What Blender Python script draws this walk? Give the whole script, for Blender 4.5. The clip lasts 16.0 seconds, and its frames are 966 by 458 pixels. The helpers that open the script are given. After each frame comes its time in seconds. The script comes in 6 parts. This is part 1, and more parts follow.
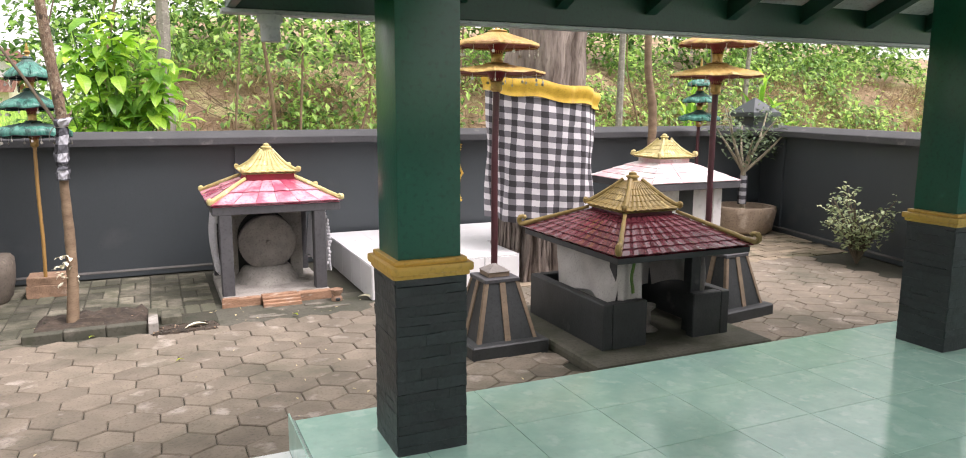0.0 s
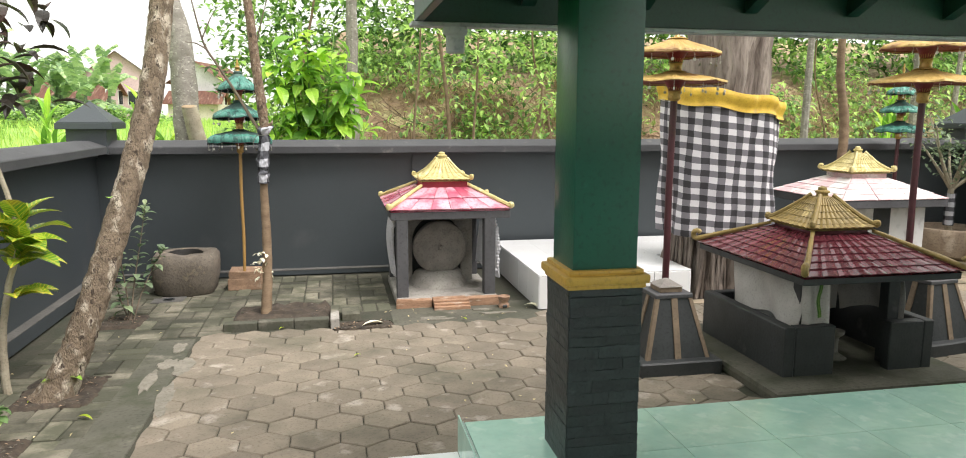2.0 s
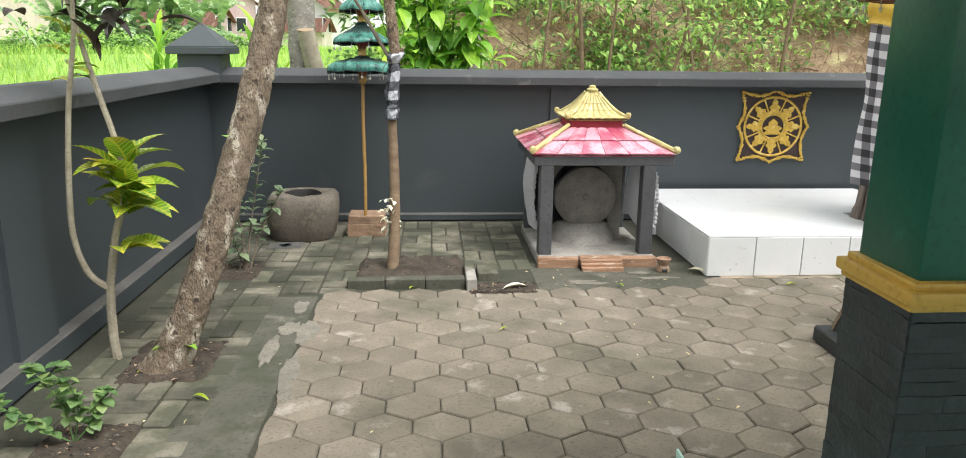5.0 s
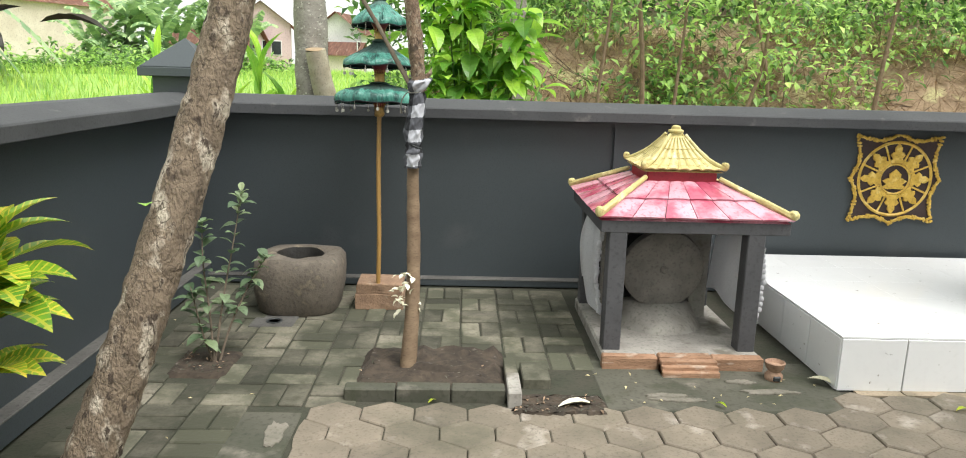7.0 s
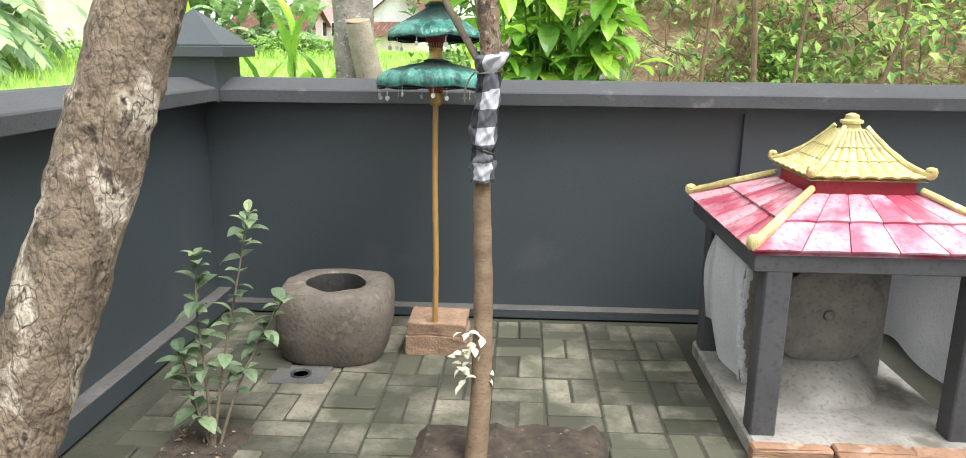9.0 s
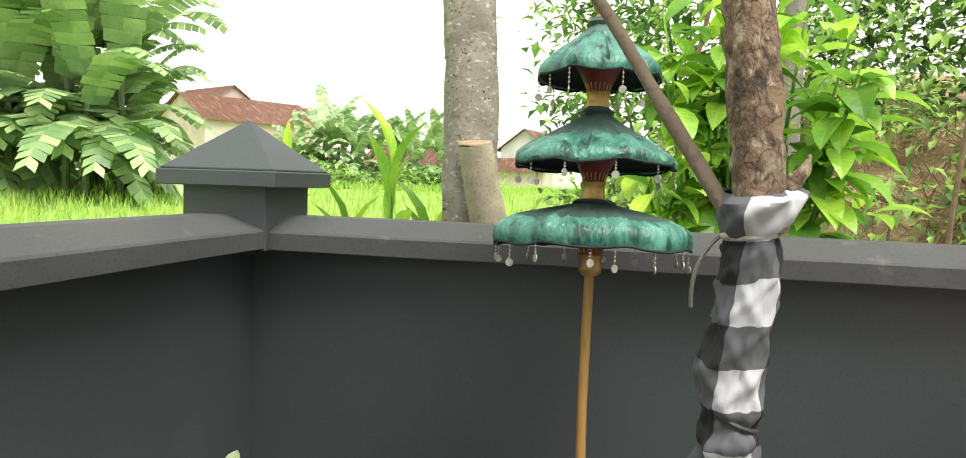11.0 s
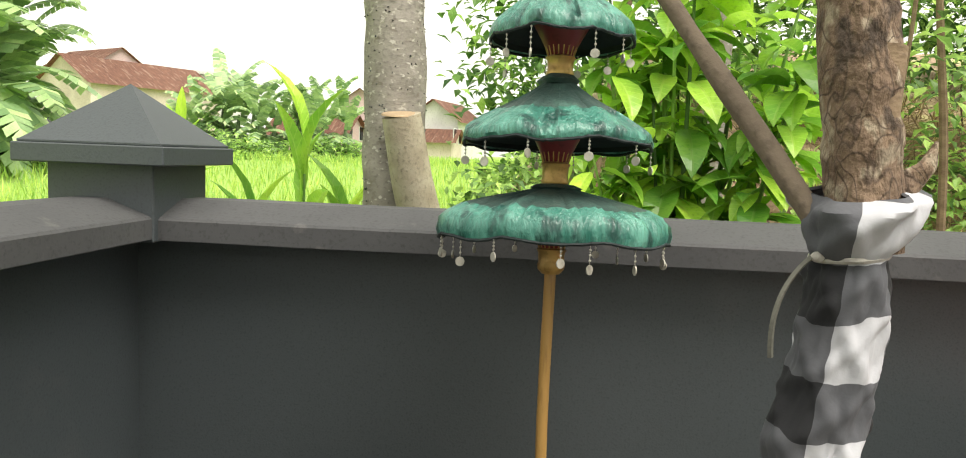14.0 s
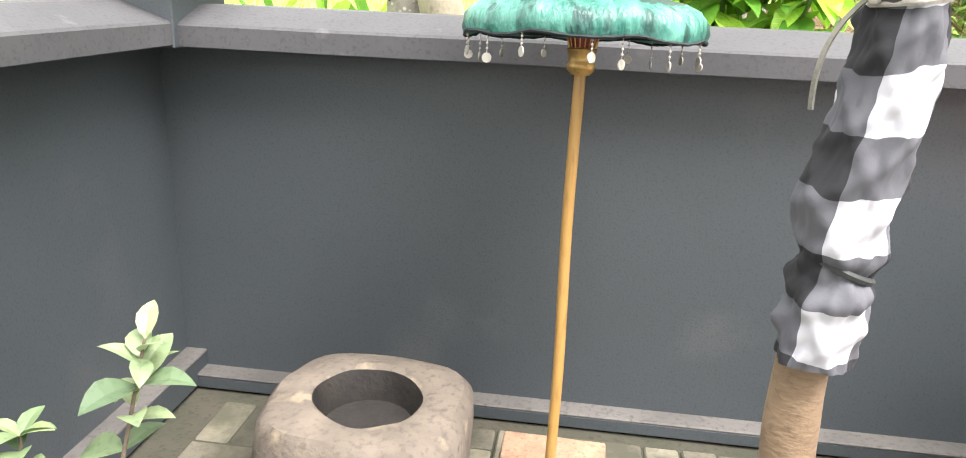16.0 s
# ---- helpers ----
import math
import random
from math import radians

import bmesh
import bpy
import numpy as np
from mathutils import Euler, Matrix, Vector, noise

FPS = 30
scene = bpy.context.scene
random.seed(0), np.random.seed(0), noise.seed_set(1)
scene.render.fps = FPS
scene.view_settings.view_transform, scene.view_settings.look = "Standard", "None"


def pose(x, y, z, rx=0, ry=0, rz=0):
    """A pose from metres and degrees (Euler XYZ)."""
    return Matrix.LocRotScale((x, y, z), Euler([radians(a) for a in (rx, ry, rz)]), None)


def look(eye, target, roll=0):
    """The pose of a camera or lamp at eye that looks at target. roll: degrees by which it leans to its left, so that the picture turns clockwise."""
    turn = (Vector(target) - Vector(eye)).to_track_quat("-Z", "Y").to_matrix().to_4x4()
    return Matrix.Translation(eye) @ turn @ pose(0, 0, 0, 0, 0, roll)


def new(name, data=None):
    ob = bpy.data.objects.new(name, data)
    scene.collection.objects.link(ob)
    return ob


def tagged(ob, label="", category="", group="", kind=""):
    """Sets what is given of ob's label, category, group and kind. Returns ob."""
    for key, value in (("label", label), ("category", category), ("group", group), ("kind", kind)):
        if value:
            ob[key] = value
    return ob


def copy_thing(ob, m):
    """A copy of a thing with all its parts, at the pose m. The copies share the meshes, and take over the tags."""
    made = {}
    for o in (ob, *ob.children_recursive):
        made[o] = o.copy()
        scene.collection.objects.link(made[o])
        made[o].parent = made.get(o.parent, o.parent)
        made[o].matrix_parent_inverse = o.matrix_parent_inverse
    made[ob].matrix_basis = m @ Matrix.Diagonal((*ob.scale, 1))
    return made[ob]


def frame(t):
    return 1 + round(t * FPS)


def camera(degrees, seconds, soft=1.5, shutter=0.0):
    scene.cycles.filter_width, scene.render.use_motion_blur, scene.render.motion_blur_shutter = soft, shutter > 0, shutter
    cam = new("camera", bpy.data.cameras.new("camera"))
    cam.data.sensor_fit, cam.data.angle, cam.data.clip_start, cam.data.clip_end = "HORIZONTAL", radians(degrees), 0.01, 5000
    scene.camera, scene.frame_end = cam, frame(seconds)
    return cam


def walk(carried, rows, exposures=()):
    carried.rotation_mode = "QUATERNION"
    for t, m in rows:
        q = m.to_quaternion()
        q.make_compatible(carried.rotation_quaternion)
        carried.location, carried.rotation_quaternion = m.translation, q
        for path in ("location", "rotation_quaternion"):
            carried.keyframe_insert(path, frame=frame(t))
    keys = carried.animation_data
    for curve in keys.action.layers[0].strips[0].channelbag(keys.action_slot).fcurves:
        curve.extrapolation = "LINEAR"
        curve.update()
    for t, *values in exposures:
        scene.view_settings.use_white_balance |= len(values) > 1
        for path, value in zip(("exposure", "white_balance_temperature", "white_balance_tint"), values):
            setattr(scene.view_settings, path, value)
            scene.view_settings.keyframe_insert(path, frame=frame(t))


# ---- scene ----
cam = camera(66.1, 16.0, soft=1.0)
PATH = [
    (0, (-0.041, 0.002, 1.579), (0.765, 1.803, 1.249), 0.2),
    (0.5, (-0.058, 0.016, 1.579), (0.626, 1.864, 1.239), -0.3),
    (1, (-0.067, 0.022, 1.579), (0.487, 1.917, 1.262), -0.2),
    (1.5, (-0.073, 0.027, 1.57), (0.389, 1.948, 1.264), -0.2),
    (2, (-0.079, 0.031, 1.571), (0.312, 1.969, 1.268), 0.2),
    (2.5, (-0.074, 0.023, 1.569), (0.35, 1.949, 1.235), 0.4),
    (3, (-0.079, 0.04, 1.559), (0.381, 1.952, 1.191), 0.7),
    (3.5, (-0.12, 0.144, 1.535), (0.202, 2.067, 1.089), 1.5),
    (4, (-0.218, 0.402, 1.547), (-0.053, 2.338, 1.076), 1.0),
    (4.2, (-0.248, 0.492, 1.538), (-0.082, 2.426, 1.059), 1.2),
    (6.3, (-0.46, 1.817, 1.548), (-0.372, 3.755, 1.063), -0.4),
    (6.5, (-0.438, 1.938, 1.549), (-0.333, 3.876, 1.067), -0.8),
    (7, (-0.367, 2.295, 1.529), (-0.307, 4.25, 1.111), 1.6),
    (7.5, (-0.355, 2.58, 1.51), (-0.315, 4.529, 1.063), 1.8),
    (8, (-0.403, 2.928, 1.507), (-0.481, 4.869, 1.03), 0.7),
    (8.2, (-0.423, 3.01, 1.503), (-0.51, 4.945, 1.004), 0.6),
    (10.3, (-0.622, 4.443, 1.449), (-0.944, 6.386, 1.101), -0.7),
    (10.5, (-0.661, 4.583, 1.431), (-1.056, 6.517, 1.113), -0.4),
    (11, (-0.737, 4.908, 1.480), (-1.170, 6.856, 1.353), 1.9),
    (11.5, (-0.856, 5.154, 1.508), (-1.129, 7.134, 1.594), 1.2),
    (12, (-0.898, 5.242, 1.520), (-1.211, 7.213, 1.398), 1.2),
    (12.5, (-0.889, 5.240, 1.509), (-1.265, 7.202, 1.403), 1.7),
    (13, (-0.886, 5.231, 1.514), (-1.107, 7.214, 1.386), 2.5),
    (13.5, (-0.891, 5.242, 1.507), (-1.074, 7.228, 1.358), 2.5),
    (14, (-0.893, 5.232, 1.502), (-1.077, 7.214, 1.305), 2.2),
    (14.5, (-0.883, 5.246, 1.496), (-1.090, 7.218, 1.231), 2.0),
    (15, (-0.880, 5.256, 1.492), (-1.108, 7.212, 1.143), 1.9),
    (15.5, (-0.883, 5.251, 1.465), (-1.091, 7.196, 1.045), 1.8),
    (16, (-0.888, 5.240, 1.413), (-1.118, 7.127, 0.792), 2.4),
]
EXPOSURE = [(0, 1.06, 6650, 24), (2, 0.95, 6700, 14), (4, 0.9, 6400, 12), (7.3, 0.84, 6550, 10), (8, 1.0, 6300, 11), (10.5, 1.3, 6800, 14), (11, 0.95, 7000, 10), (11.5, -0.55, 7000, 8), (11.8, -0.8, 6500, 6),
            (12.1, -0.78, 6250, 4), (12.5, 0.2, 6550, 5), (13, 0.25, 6600, 6), (13.5, 0.85, 6950, 10), (14, 0.9, 7200, 11), (15, 1.1, 6950, 13), (15.5, 1.2, 7000, 14), (16, 2.2, 6700, 18)]
walk(cam, [(t, look(eye, target, roll)) for t, eye, target, roll in PATH], EXPOSURE)

# ---- world, sun ----
world = bpy.data.worlds.new("overcast_sky")
scene.world = world
world.use_nodes = True
wn, wl = world.node_tree.nodes, world.node_tree.links
sky = wn.new("ShaderNodeTexSky")
sky.sky_type, sky.sun_disc = "NISHITA", False
sky.sun_elevation, sky.sun_rotation = radians(60), radians(133.5)
sky.air_density, sky.dust_density, sky.ozone_density = 1.0, 3.0, 1.0
pale = wn.new("ShaderNodeHueSaturation")
pale.inputs["Saturation"].default_value = 0.12
cloud = wn.new("ShaderNodeMixRGB")
cloud.inputs["Fac"].default_value = 0.6
cloud.inputs["Color2"].default_value = (7.6, 8.0, 7.6, 1)
wl.new(sky.outputs["Color"], pale.inputs["Color"])
wl.new(pale.outputs["Color"], cloud.inputs["Color1"])
wl.new(cloud.outputs["Color"], wn["Background"].inputs["Color"])
wn["Background"].inputs["Strength"].default_value = 0.12
sun = new("sun", bpy.data.lights.new("sun", "SUN"))
sun.data.energy, sun.data.angle, sun.data.color = 2.4, radians(40), (1.0, 0.98, 0.96)
sun.matrix_world = look((5.0, -1.75, 12), (0, 3, 0))


# ---- materials ----
def mat(name, c1, c2=None, rough=0.7, scale=6.0, bump=0.25, fine=60.0, metal=0.0, rand=0.0, island=0.0, stain=None,
        stain_scale=2.5, stain_at=0.6, leafy=0.0, coat=0.0, spec=0.5, stretch=(1, 1, 1), dist=0.01, wear=0.55, crack=None, dark=None, veins=None, moss=None):
    m = bpy.data.materials.new(name)
    m.use_nodes = True
    n, l = m.node_tree.nodes, m.node_tree.links
    b = n["Principled BSDF"]
    b.inputs["Roughness"].default_value, b.inputs["Metallic"].default_value = rough, metal
    b.inputs["Coat Weight"].default_value, b.inputs["Specular IOR Level"].default_value = coat, spec
    tc, mp = n.new("ShaderNodeTexCoord"), n.new("ShaderNodeMapping")
    mp.inputs["Scale"].default_value = stretch
    l.new(tc.outputs["Object"], mp.inputs["Vector"])
    oi = n.new("ShaderNodeObjectInfo")
    if rand:
        add = n.new("ShaderNodeVectorMath")
        add.operation = "ADD"
        mul = n.new("ShaderNodeVectorMath")
        mul.operation = "SCALE"
        mul.inputs[0].default_value = (17.0, 31.0, 9.0)
        l.new(oi.outputs["Random"], mul.inputs["Scale"])
        l.new(mp.outputs["Vector"], add.inputs[0])
        l.new(mul.outputs["Vector"], add.inputs[1])
        vec = add.outputs["Vector"]
    else:
        vec = mp.outputs["Vector"]

    def noi(s, detail=4.0):
        t = n.new("ShaderNodeTexNoise")
        t.inputs["Scale"].default_value, t.inputs["Detail"].default_value = s, detail
        l.new(vec, t.inputs["Vector"])
        return t.outputs["Fac"]

    def mix(a, bb, f, blend="MIX"):
        x = n.new("ShaderNodeMixRGB")
        x.blend_type = blend
        for k, v in (("Color1", a), ("Color2", bb), ("Fac", f)):
            if isinstance(v, (tuple, float, int)):
                x.inputs[k].default_value = (*v, 1) if isinstance(v, tuple) else v
            else:
                l.new(v, x.inputs[k])
        return x.outputs["Color"]

    def ramp(v, a, z):
        r = n.new("ShaderNodeMapRange")
        r.inputs["From Min"].default_value, r.inputs["From Max"].default_value = a, z
        l.new(v, r.inputs["Value"])
        return r.outputs["Result"]

    c2 = c2 or tuple(v * 0.75 for v in c1)
    big = noi(scale)
    grain = noi(fine, 6.0)
    col = mix(c1, c2, ramp(big, 0.32, 0.68))
    if stain:
        col = mix(col, stain, ramp(noi(stain_scale, 7.0), stain_at, stain_at + 0.1))
    col = mix(col, tuple(v * wear for v in c2), ramp(grain, 0.52, 0.85))
    if veins:
        uvm, sp = n.new("ShaderNodeUVMap"), n.new("ShaderNodeSeparateXYZ")
        l.new(uvm.outputs["UV"], sp.inputs["Vector"])

        def calc(op, a, bb):
            x = n.new("ShaderNodeMath")
            x.operation = op
            for k, v in enumerate((a, bb)):
                if isinstance(v, float):
                    x.inputs[k].default_value = v
                elif v is not None:
                    l.new(v, x.inputs[k])
            return x.outputs[0]
        ax = calc("ABSOLUTE", sp.outputs["X"], None)
        side = calc("FRACT", calc("SUBTRACT", calc("MULTIPLY", sp.outputs["Y"], float(veins[1])), calc("MULTIPLY", ax, 2.6)), None)
        line = calc("MAXIMUM", calc("LESS_THAN", side, veins[2]), calc("LESS_THAN", ax, 0.045))
        col = mix(col, veins[0], calc("MULTIPLY", line, veins[3]))
    if dark:
        col = mix(col, dark[0], ramp(noi(dark[1], 8.0), dark[2], dark[2] + 0.06))
    if moss:
        ge, mt = n.new("ShaderNodeNewGeometry"), n.new("ShaderNodeTexNoise")
        mt.inputs["Scale"].default_value, mt.inputs["Detail"].default_value, mt.inputs["Roughness"].default_value = moss[1], 8.0, 0.62
        l.new(ge.outputs["Position"], mt.inputs["Vector"])
        col = mix(col, moss[0], ramp(mt.outputs["Fac"], moss[2], moss[2] + moss[3]))
    if crack:
        vo = n.new("ShaderNodeTexVoronoi")
        vo.feature = "DISTANCE_TO_EDGE"
        vo.inputs["Scale"].default_value = crack[0]
        wob = n.new("ShaderNodeVectorMath")
        wob.operation = "MULTIPLY_ADD"
        wob.inputs[1].default_value = (0.16, 0.16, 0.16)
        nz = n.new("ShaderNodeTexNoise")
        nz.inputs["Scale"].default_value = 14.0
        l.new(vec, nz.inputs["Vector"])
        l.new(nz.outputs["Color"], wob.inputs[0])
        l.new(vec, wob.inputs[2])
        l.new(wob.outputs["Vector"], vo.inputs["Vector"])
        col = mix(tuple(v * 0.5 for v in c2), col, ramp(vo.outputs["Distance"], 0.0, crack[1]))
    if rand or island:
        src = oi.outputs["Random"]
        if island:
            src = n.new("ShaderNodeNewGeometry").outputs["Random Per Island"]
        hs = n.new("ShaderNodeHueSaturation")
        k = rand or island
        mr = n.new("ShaderNodeMapRange")
        mr.inputs["To Min"].default_value, mr.inputs["To Max"].default_value = 1 - k, 1 + k
        l.new(src, mr.inputs["Value"])
        l.new(mr.outputs["Result"], hs.inputs["Value"])
        if island and leafy:
            mh = n.new("ShaderNodeMapRange")
            mh.inputs["To Min"].default_value, mh.inputs["To Max"].default_value = 0.53, 0.475
            l.new(src, mh.inputs["Value"])
            l.new(mh.outputs["Result"], hs.inputs["Hue"])
        l.new(col, hs.inputs["Color"])
        col = hs.outputs["Color"]
    l.new(col, b.inputs["Base Color"])
    if bump:
        bp = n.new("ShaderNodeBump")
        bp.inputs["Strength"].default_value, bp.inputs["Distance"].default_value = bump, dist
        l.new(mix(big, grain, 0.5), bp.inputs["Height"])
        l.new(bp.outputs["Normal"], b.inputs["Normal"])
    if leafy:
        tr, ms = n.new("ShaderNodeBsdfTranslucent"), n.new("ShaderNodeMixShader")
        ms.inputs["Fac"].default_value = leafy
        l.new(col, tr.inputs["Color"])
        l.new(b.outputs["BSDF"], ms.inputs[1])
        l.new(tr.outputs["BSDF"], ms.inputs[2])
        l.new(ms.outputs["Shader"], n["Material Output"].inputs["Surface"])
    return m


def poleng(name, n_u, n_v, white=(0.72, 0.72, 0.74), dark=(0.02, 0.02, 0.025), warp=0.0, mid=(0.2, 0.2, 0.22)):
    """Woven check cloth: dark stripes both ways, darkest where they cross."""
    m = bpy.data.materials.new(name)
    m.use_nodes = True
    n, l = m.node_tree.nodes, m.node_tree.links
    b = n["Principled BSDF"]
    b.inputs["Roughness"].default_value = 0.85
    uv, sep = n.new("ShaderNodeUVMap"), n.new("ShaderNodeSeparateXYZ")
    wn, wm, wa = n.new("ShaderNodeTexNoise"), n.new("ShaderNodeVectorMath"), n.new("ShaderNodeVectorMath")
    wn.inputs["Scale"].default_value = 7.0
    wm.operation, wa.operation = "MULTIPLY_ADD", "ADD"
    wm.inputs[1].default_value, wm.inputs[2].default_value = (2 * warp, 2 * warp, 0), (-warp, -warp, 0)
    l.new(uv.outputs["UV"], wn.inputs["Vector"])
    l.new(wn.outputs["Color"], wm.inputs[0])
    l.new(wm.outputs["Vector"], wa.inputs[0])
    l.new(uv.outputs["UV"], wa.inputs[1])
    l.new(wa.outputs["Vector"], sep.inputs["Vector"])
    outs = []
    for axis, count in (("X", n_u), ("Y", n_v)):
        s, f, g = (n.new("ShaderNodeMath") for _ in range(3))
        s.operation, f.operation, g.operation = "MULTIPLY", "FRACT", "GREATER_THAN"
        s.inputs[1].default_value, g.inputs[1].default_value = count, 0.5
        l.new(sep.outputs[axis], s.inputs[0])
        l.new(s.outputs[0], f.inputs[0])
        l.new(f.outputs[0], g.inputs[0])
        outs.append(g.outputs[0])
    add = n.new("ShaderNodeMath")
    l.new(outs[0], add.inputs[0])
    l.new(outs[1], add.inputs[1])
    half = n.new("ShaderNodeMath")
    half.operation = "MULTIPLY"
    half.inputs[1].default_value = 0.5
    l.new(add.outputs[0], half.inputs[0])
    r = n.new("ShaderNodeValToRGB")
    r.color_ramp.elements[0].color = (*white, 1)
    r.color_ramp.elements[1].color = (*dark, 1)
    e = r.color_ramp.elements.new(0.5)
    e.color = (*mid, 1)
    l.new(half.outputs[0], r.inputs["Fac"])
    tc, t1, t2 = n.new("ShaderNodeTexCoord"), n.new("ShaderNodeTexNoise"), n.new("ShaderNodeTexNoise")
    t1.inputs["Scale"].default_value, t2.inputs["Scale"].default_value = 5.0, 220.0
    l.new(tc.outputs["Object"], t1.inputs["Vector"])
    l.new(tc.outputs["Object"], t2.inputs["Vector"])
    mx = n.new("ShaderNodeMixRGB")
    mx.blend_type = "MULTIPLY"
    mx.inputs["Fac"].default_value = 0.35
    l.new(r.outputs["Color"], mx.inputs["Color1"])
    l.new(t1.outputs["Fac"], mx.inputs["Color2"])
    l.new(mx.outputs["Color"], b.inputs["Base Color"])
    bp = n.new("ShaderNodeBump")
    bp.inputs["Strength"].default_value, bp.inputs["Distance"].default_value = 0.14, 0.003
    l.new(t2.outputs["Fac"], bp.inputs["Height"])
    l.new(bp.outputs["Normal"], b.inputs["Normal"])
    return m


M_WALL = mat("dark_grey_wall_paint", (0.053, 0.064, 0.07), (0.046, 0.056, 0.061), 0.5, 1.2, 0.12, 140, stain=(0.066, 0.074, 0.078), stain_scale=1.6, stain_at=0.62)
M_CAP = mat("weathered_cap_paint", (0.066, 0.068, 0.071), (0.05, 0.052, 0.055), 0.75, 3, 0.15, 90, stain=(0.12, 0.118, 0.112), stain_scale=7, stain_at=0.64)
M_PLINTH = mat("grey_cement_footing", (0.125, 0.12, 0.11), (0.065, 0.063, 0.058), 0.85, 3, 0.4, 60)
M_CONC = mat("mossy_concrete", (0.115, 0.108, 0.084), (0.062, 0.064, 0.045), 0.85, 2.2, 0.5, 45, stain=(0.21, 0.19, 0.155), stain_scale=3.5, stain_at=0.62, moss=((0.05, 0.055, 0.032), 3.0, 0.5, 0.15))
M_JOINT = mat("dark_mossy_joint_sand", (0.06, 0.055, 0.04), (0.035, 0.04, 0.024), 0.95, 5, 0.6, 60)
M_SMEAR = mat("pale_cement_smear", (0.235, 0.215, 0.175), (0.15, 0.14, 0.11), 0.9, 9, 0.5, 60)
M_TAIL = mat("greyish_green_cotton_tape", (0.13, 0.13, 0.11), (0.08, 0.08, 0.065), 0.9, 20, 0.2, 100)
M_DIRT = mat("bare_soil", (0.075, 0.056, 0.039), (0.032, 0.025, 0.018), 0.95, 14, 1.0, 40, stain=(0.16, 0.14, 0.12), stain_scale=30, stain_at=0.64)
M_HEX = mat("hexagon_concrete_paver", (0.235, 0.198, 0.15), (0.165, 0.139, 0.104), 0.8, 5, 0.35, 70, rand=0.14, stain=(0.34, 0.3, 0.25), stain_scale=6, stain_at=0.6, moss=((0.085, 0.08, 0.054), 1.3, 0.5, 0.22))
M_RECT = mat("rectangular_concrete_paver", (0.215, 0.195, 0.15), (0.135, 0.128, 0.09), 0.85, 5, 0.5, 60, rand=0.4, stain=(0.07, 0.07, 0.042), stain_scale=5, stain_at=0.6, moss=((0.062, 0.063, 0.041), 2.6, 0.37, 0.17))
M_SIDE = mat("worn_brown_block_paver", (0.34, 0.275, 0.195), (0.23, 0.19, 0.13), 0.85, 5, 0.5, 60, island=0.18, stain=(0.1, 0.095, 0.055), stain_scale=3, stain_at=0.56, moss=((0.11, 0.1, 0.055), 1.8, 0.52, 0.15))
M_GROUND = mat("field_earth", (0.3, 0.46, 0.1), (0.22, 0.37, 0.07), 0.95, 0.4, 0.6, 6)
M_TILE = mat("pale_green_ceramic_tile", (0.35, 0.6, 0.51), (0.44, 0.68, 0.58), 0.13, 9, 0.03, 40, rand=0.05, stain=(0.48, 0.7, 0.61), stain_scale=12, stain_at=0.56, spec=0.6, wear=0.85)
M_GROUT = mat("pale_grout", (0.4, 0.52, 0.46), (0.3, 0.4, 0.36), 0.8)
M_WHITE = mat("white_ceramic_tile", (0.82, 0.83, 0.83), (0.79, 0.8, 0.8), 0.18, 3, 0.02, 30, rand=0.02, wear=0.97, stain=(0.7, 0.7, 0.68), stain_scale=4, stain_at=0.68, dark=((0.3, 0.29, 0.26), 26, 0.685))
M_DARKGROUT = mat("dark_grout", (0.12, 0.12, 0.11), None, 0.9)
M_GREEN = mat("glossy_green_paint", (0.004, 0.085, 0.052), (0.003, 0.065, 0.04), 0.28, 3, 0.12, 50, stain=(0.01, 0.11, 0.07), stain_scale=9, stain_at=0.66)
M_ROOFGREEN = mat("dark_green_board_paint", (0.006, 0.05, 0.034), (0.004, 0.035, 0.025), 0.45, 3, 0.15, 60)
M_CLAD = mat("black_painted_brick_cladding", (0.024, 0.033, 0.034), (0.013, 0.018, 0.019), 0.5, 9, 0.6, 70, rand=0.2, stain=(0.06, 0.07, 0.07), stain_scale=14, stain_at=0.68)
M_TRIM = mat("gold_ochre_trim_paint", (0.52, 0.32, 0.055), (0.42, 0.25, 0.04), 0.42, 6, 0.2, 60)
M_SOFFIT = mat("white_soffit_board", (0.7, 0.72, 0.72), None, 0.7)
M_ZINC = mat("grey_gutter_metal", (0.42, 0.43, 0.44), (0.3, 0.31, 0.32), 0.5, 6, 0.1, 40)
M_SHGREY = mat("grey_shrine_paint", (0.085, 0.085, 0.09), (0.06, 0.06, 0.064), 0.6, 5, 0.25, 60)
# real black paint, and also the painted darkness of small openings
M_SHBLACK = mat("black_paint_and_opening_shade", (0.04, 0.044, 0.045), (0.022, 0.026, 0.026), 0.55, 5, 0.3, 60, stain=(0.09, 0.09, 0.085), stain_scale=5, stain_at=0.64)
M_PINK = mat("faded_crimson_roof_tile", (0.48, 0.1, 0.155), (0.4, 0.065, 0.115), 0.22, 8, 0.15, 50, rand=0.1, stain=(0.62, 0.32, 0.38), stain_scale=3.5, stain_at=0.44, coat=0.4, wear=0.8)
M_PALEPINK = mat("bleached_pink_roof_tile", (0.66, 0.5, 0.5), (0.58, 0.36, 0.38), 0.45, 6, 0.2, 50, rand=0.05, stain=(0.72, 0.68, 0.66), stain_scale=4, stain_at=0.45)
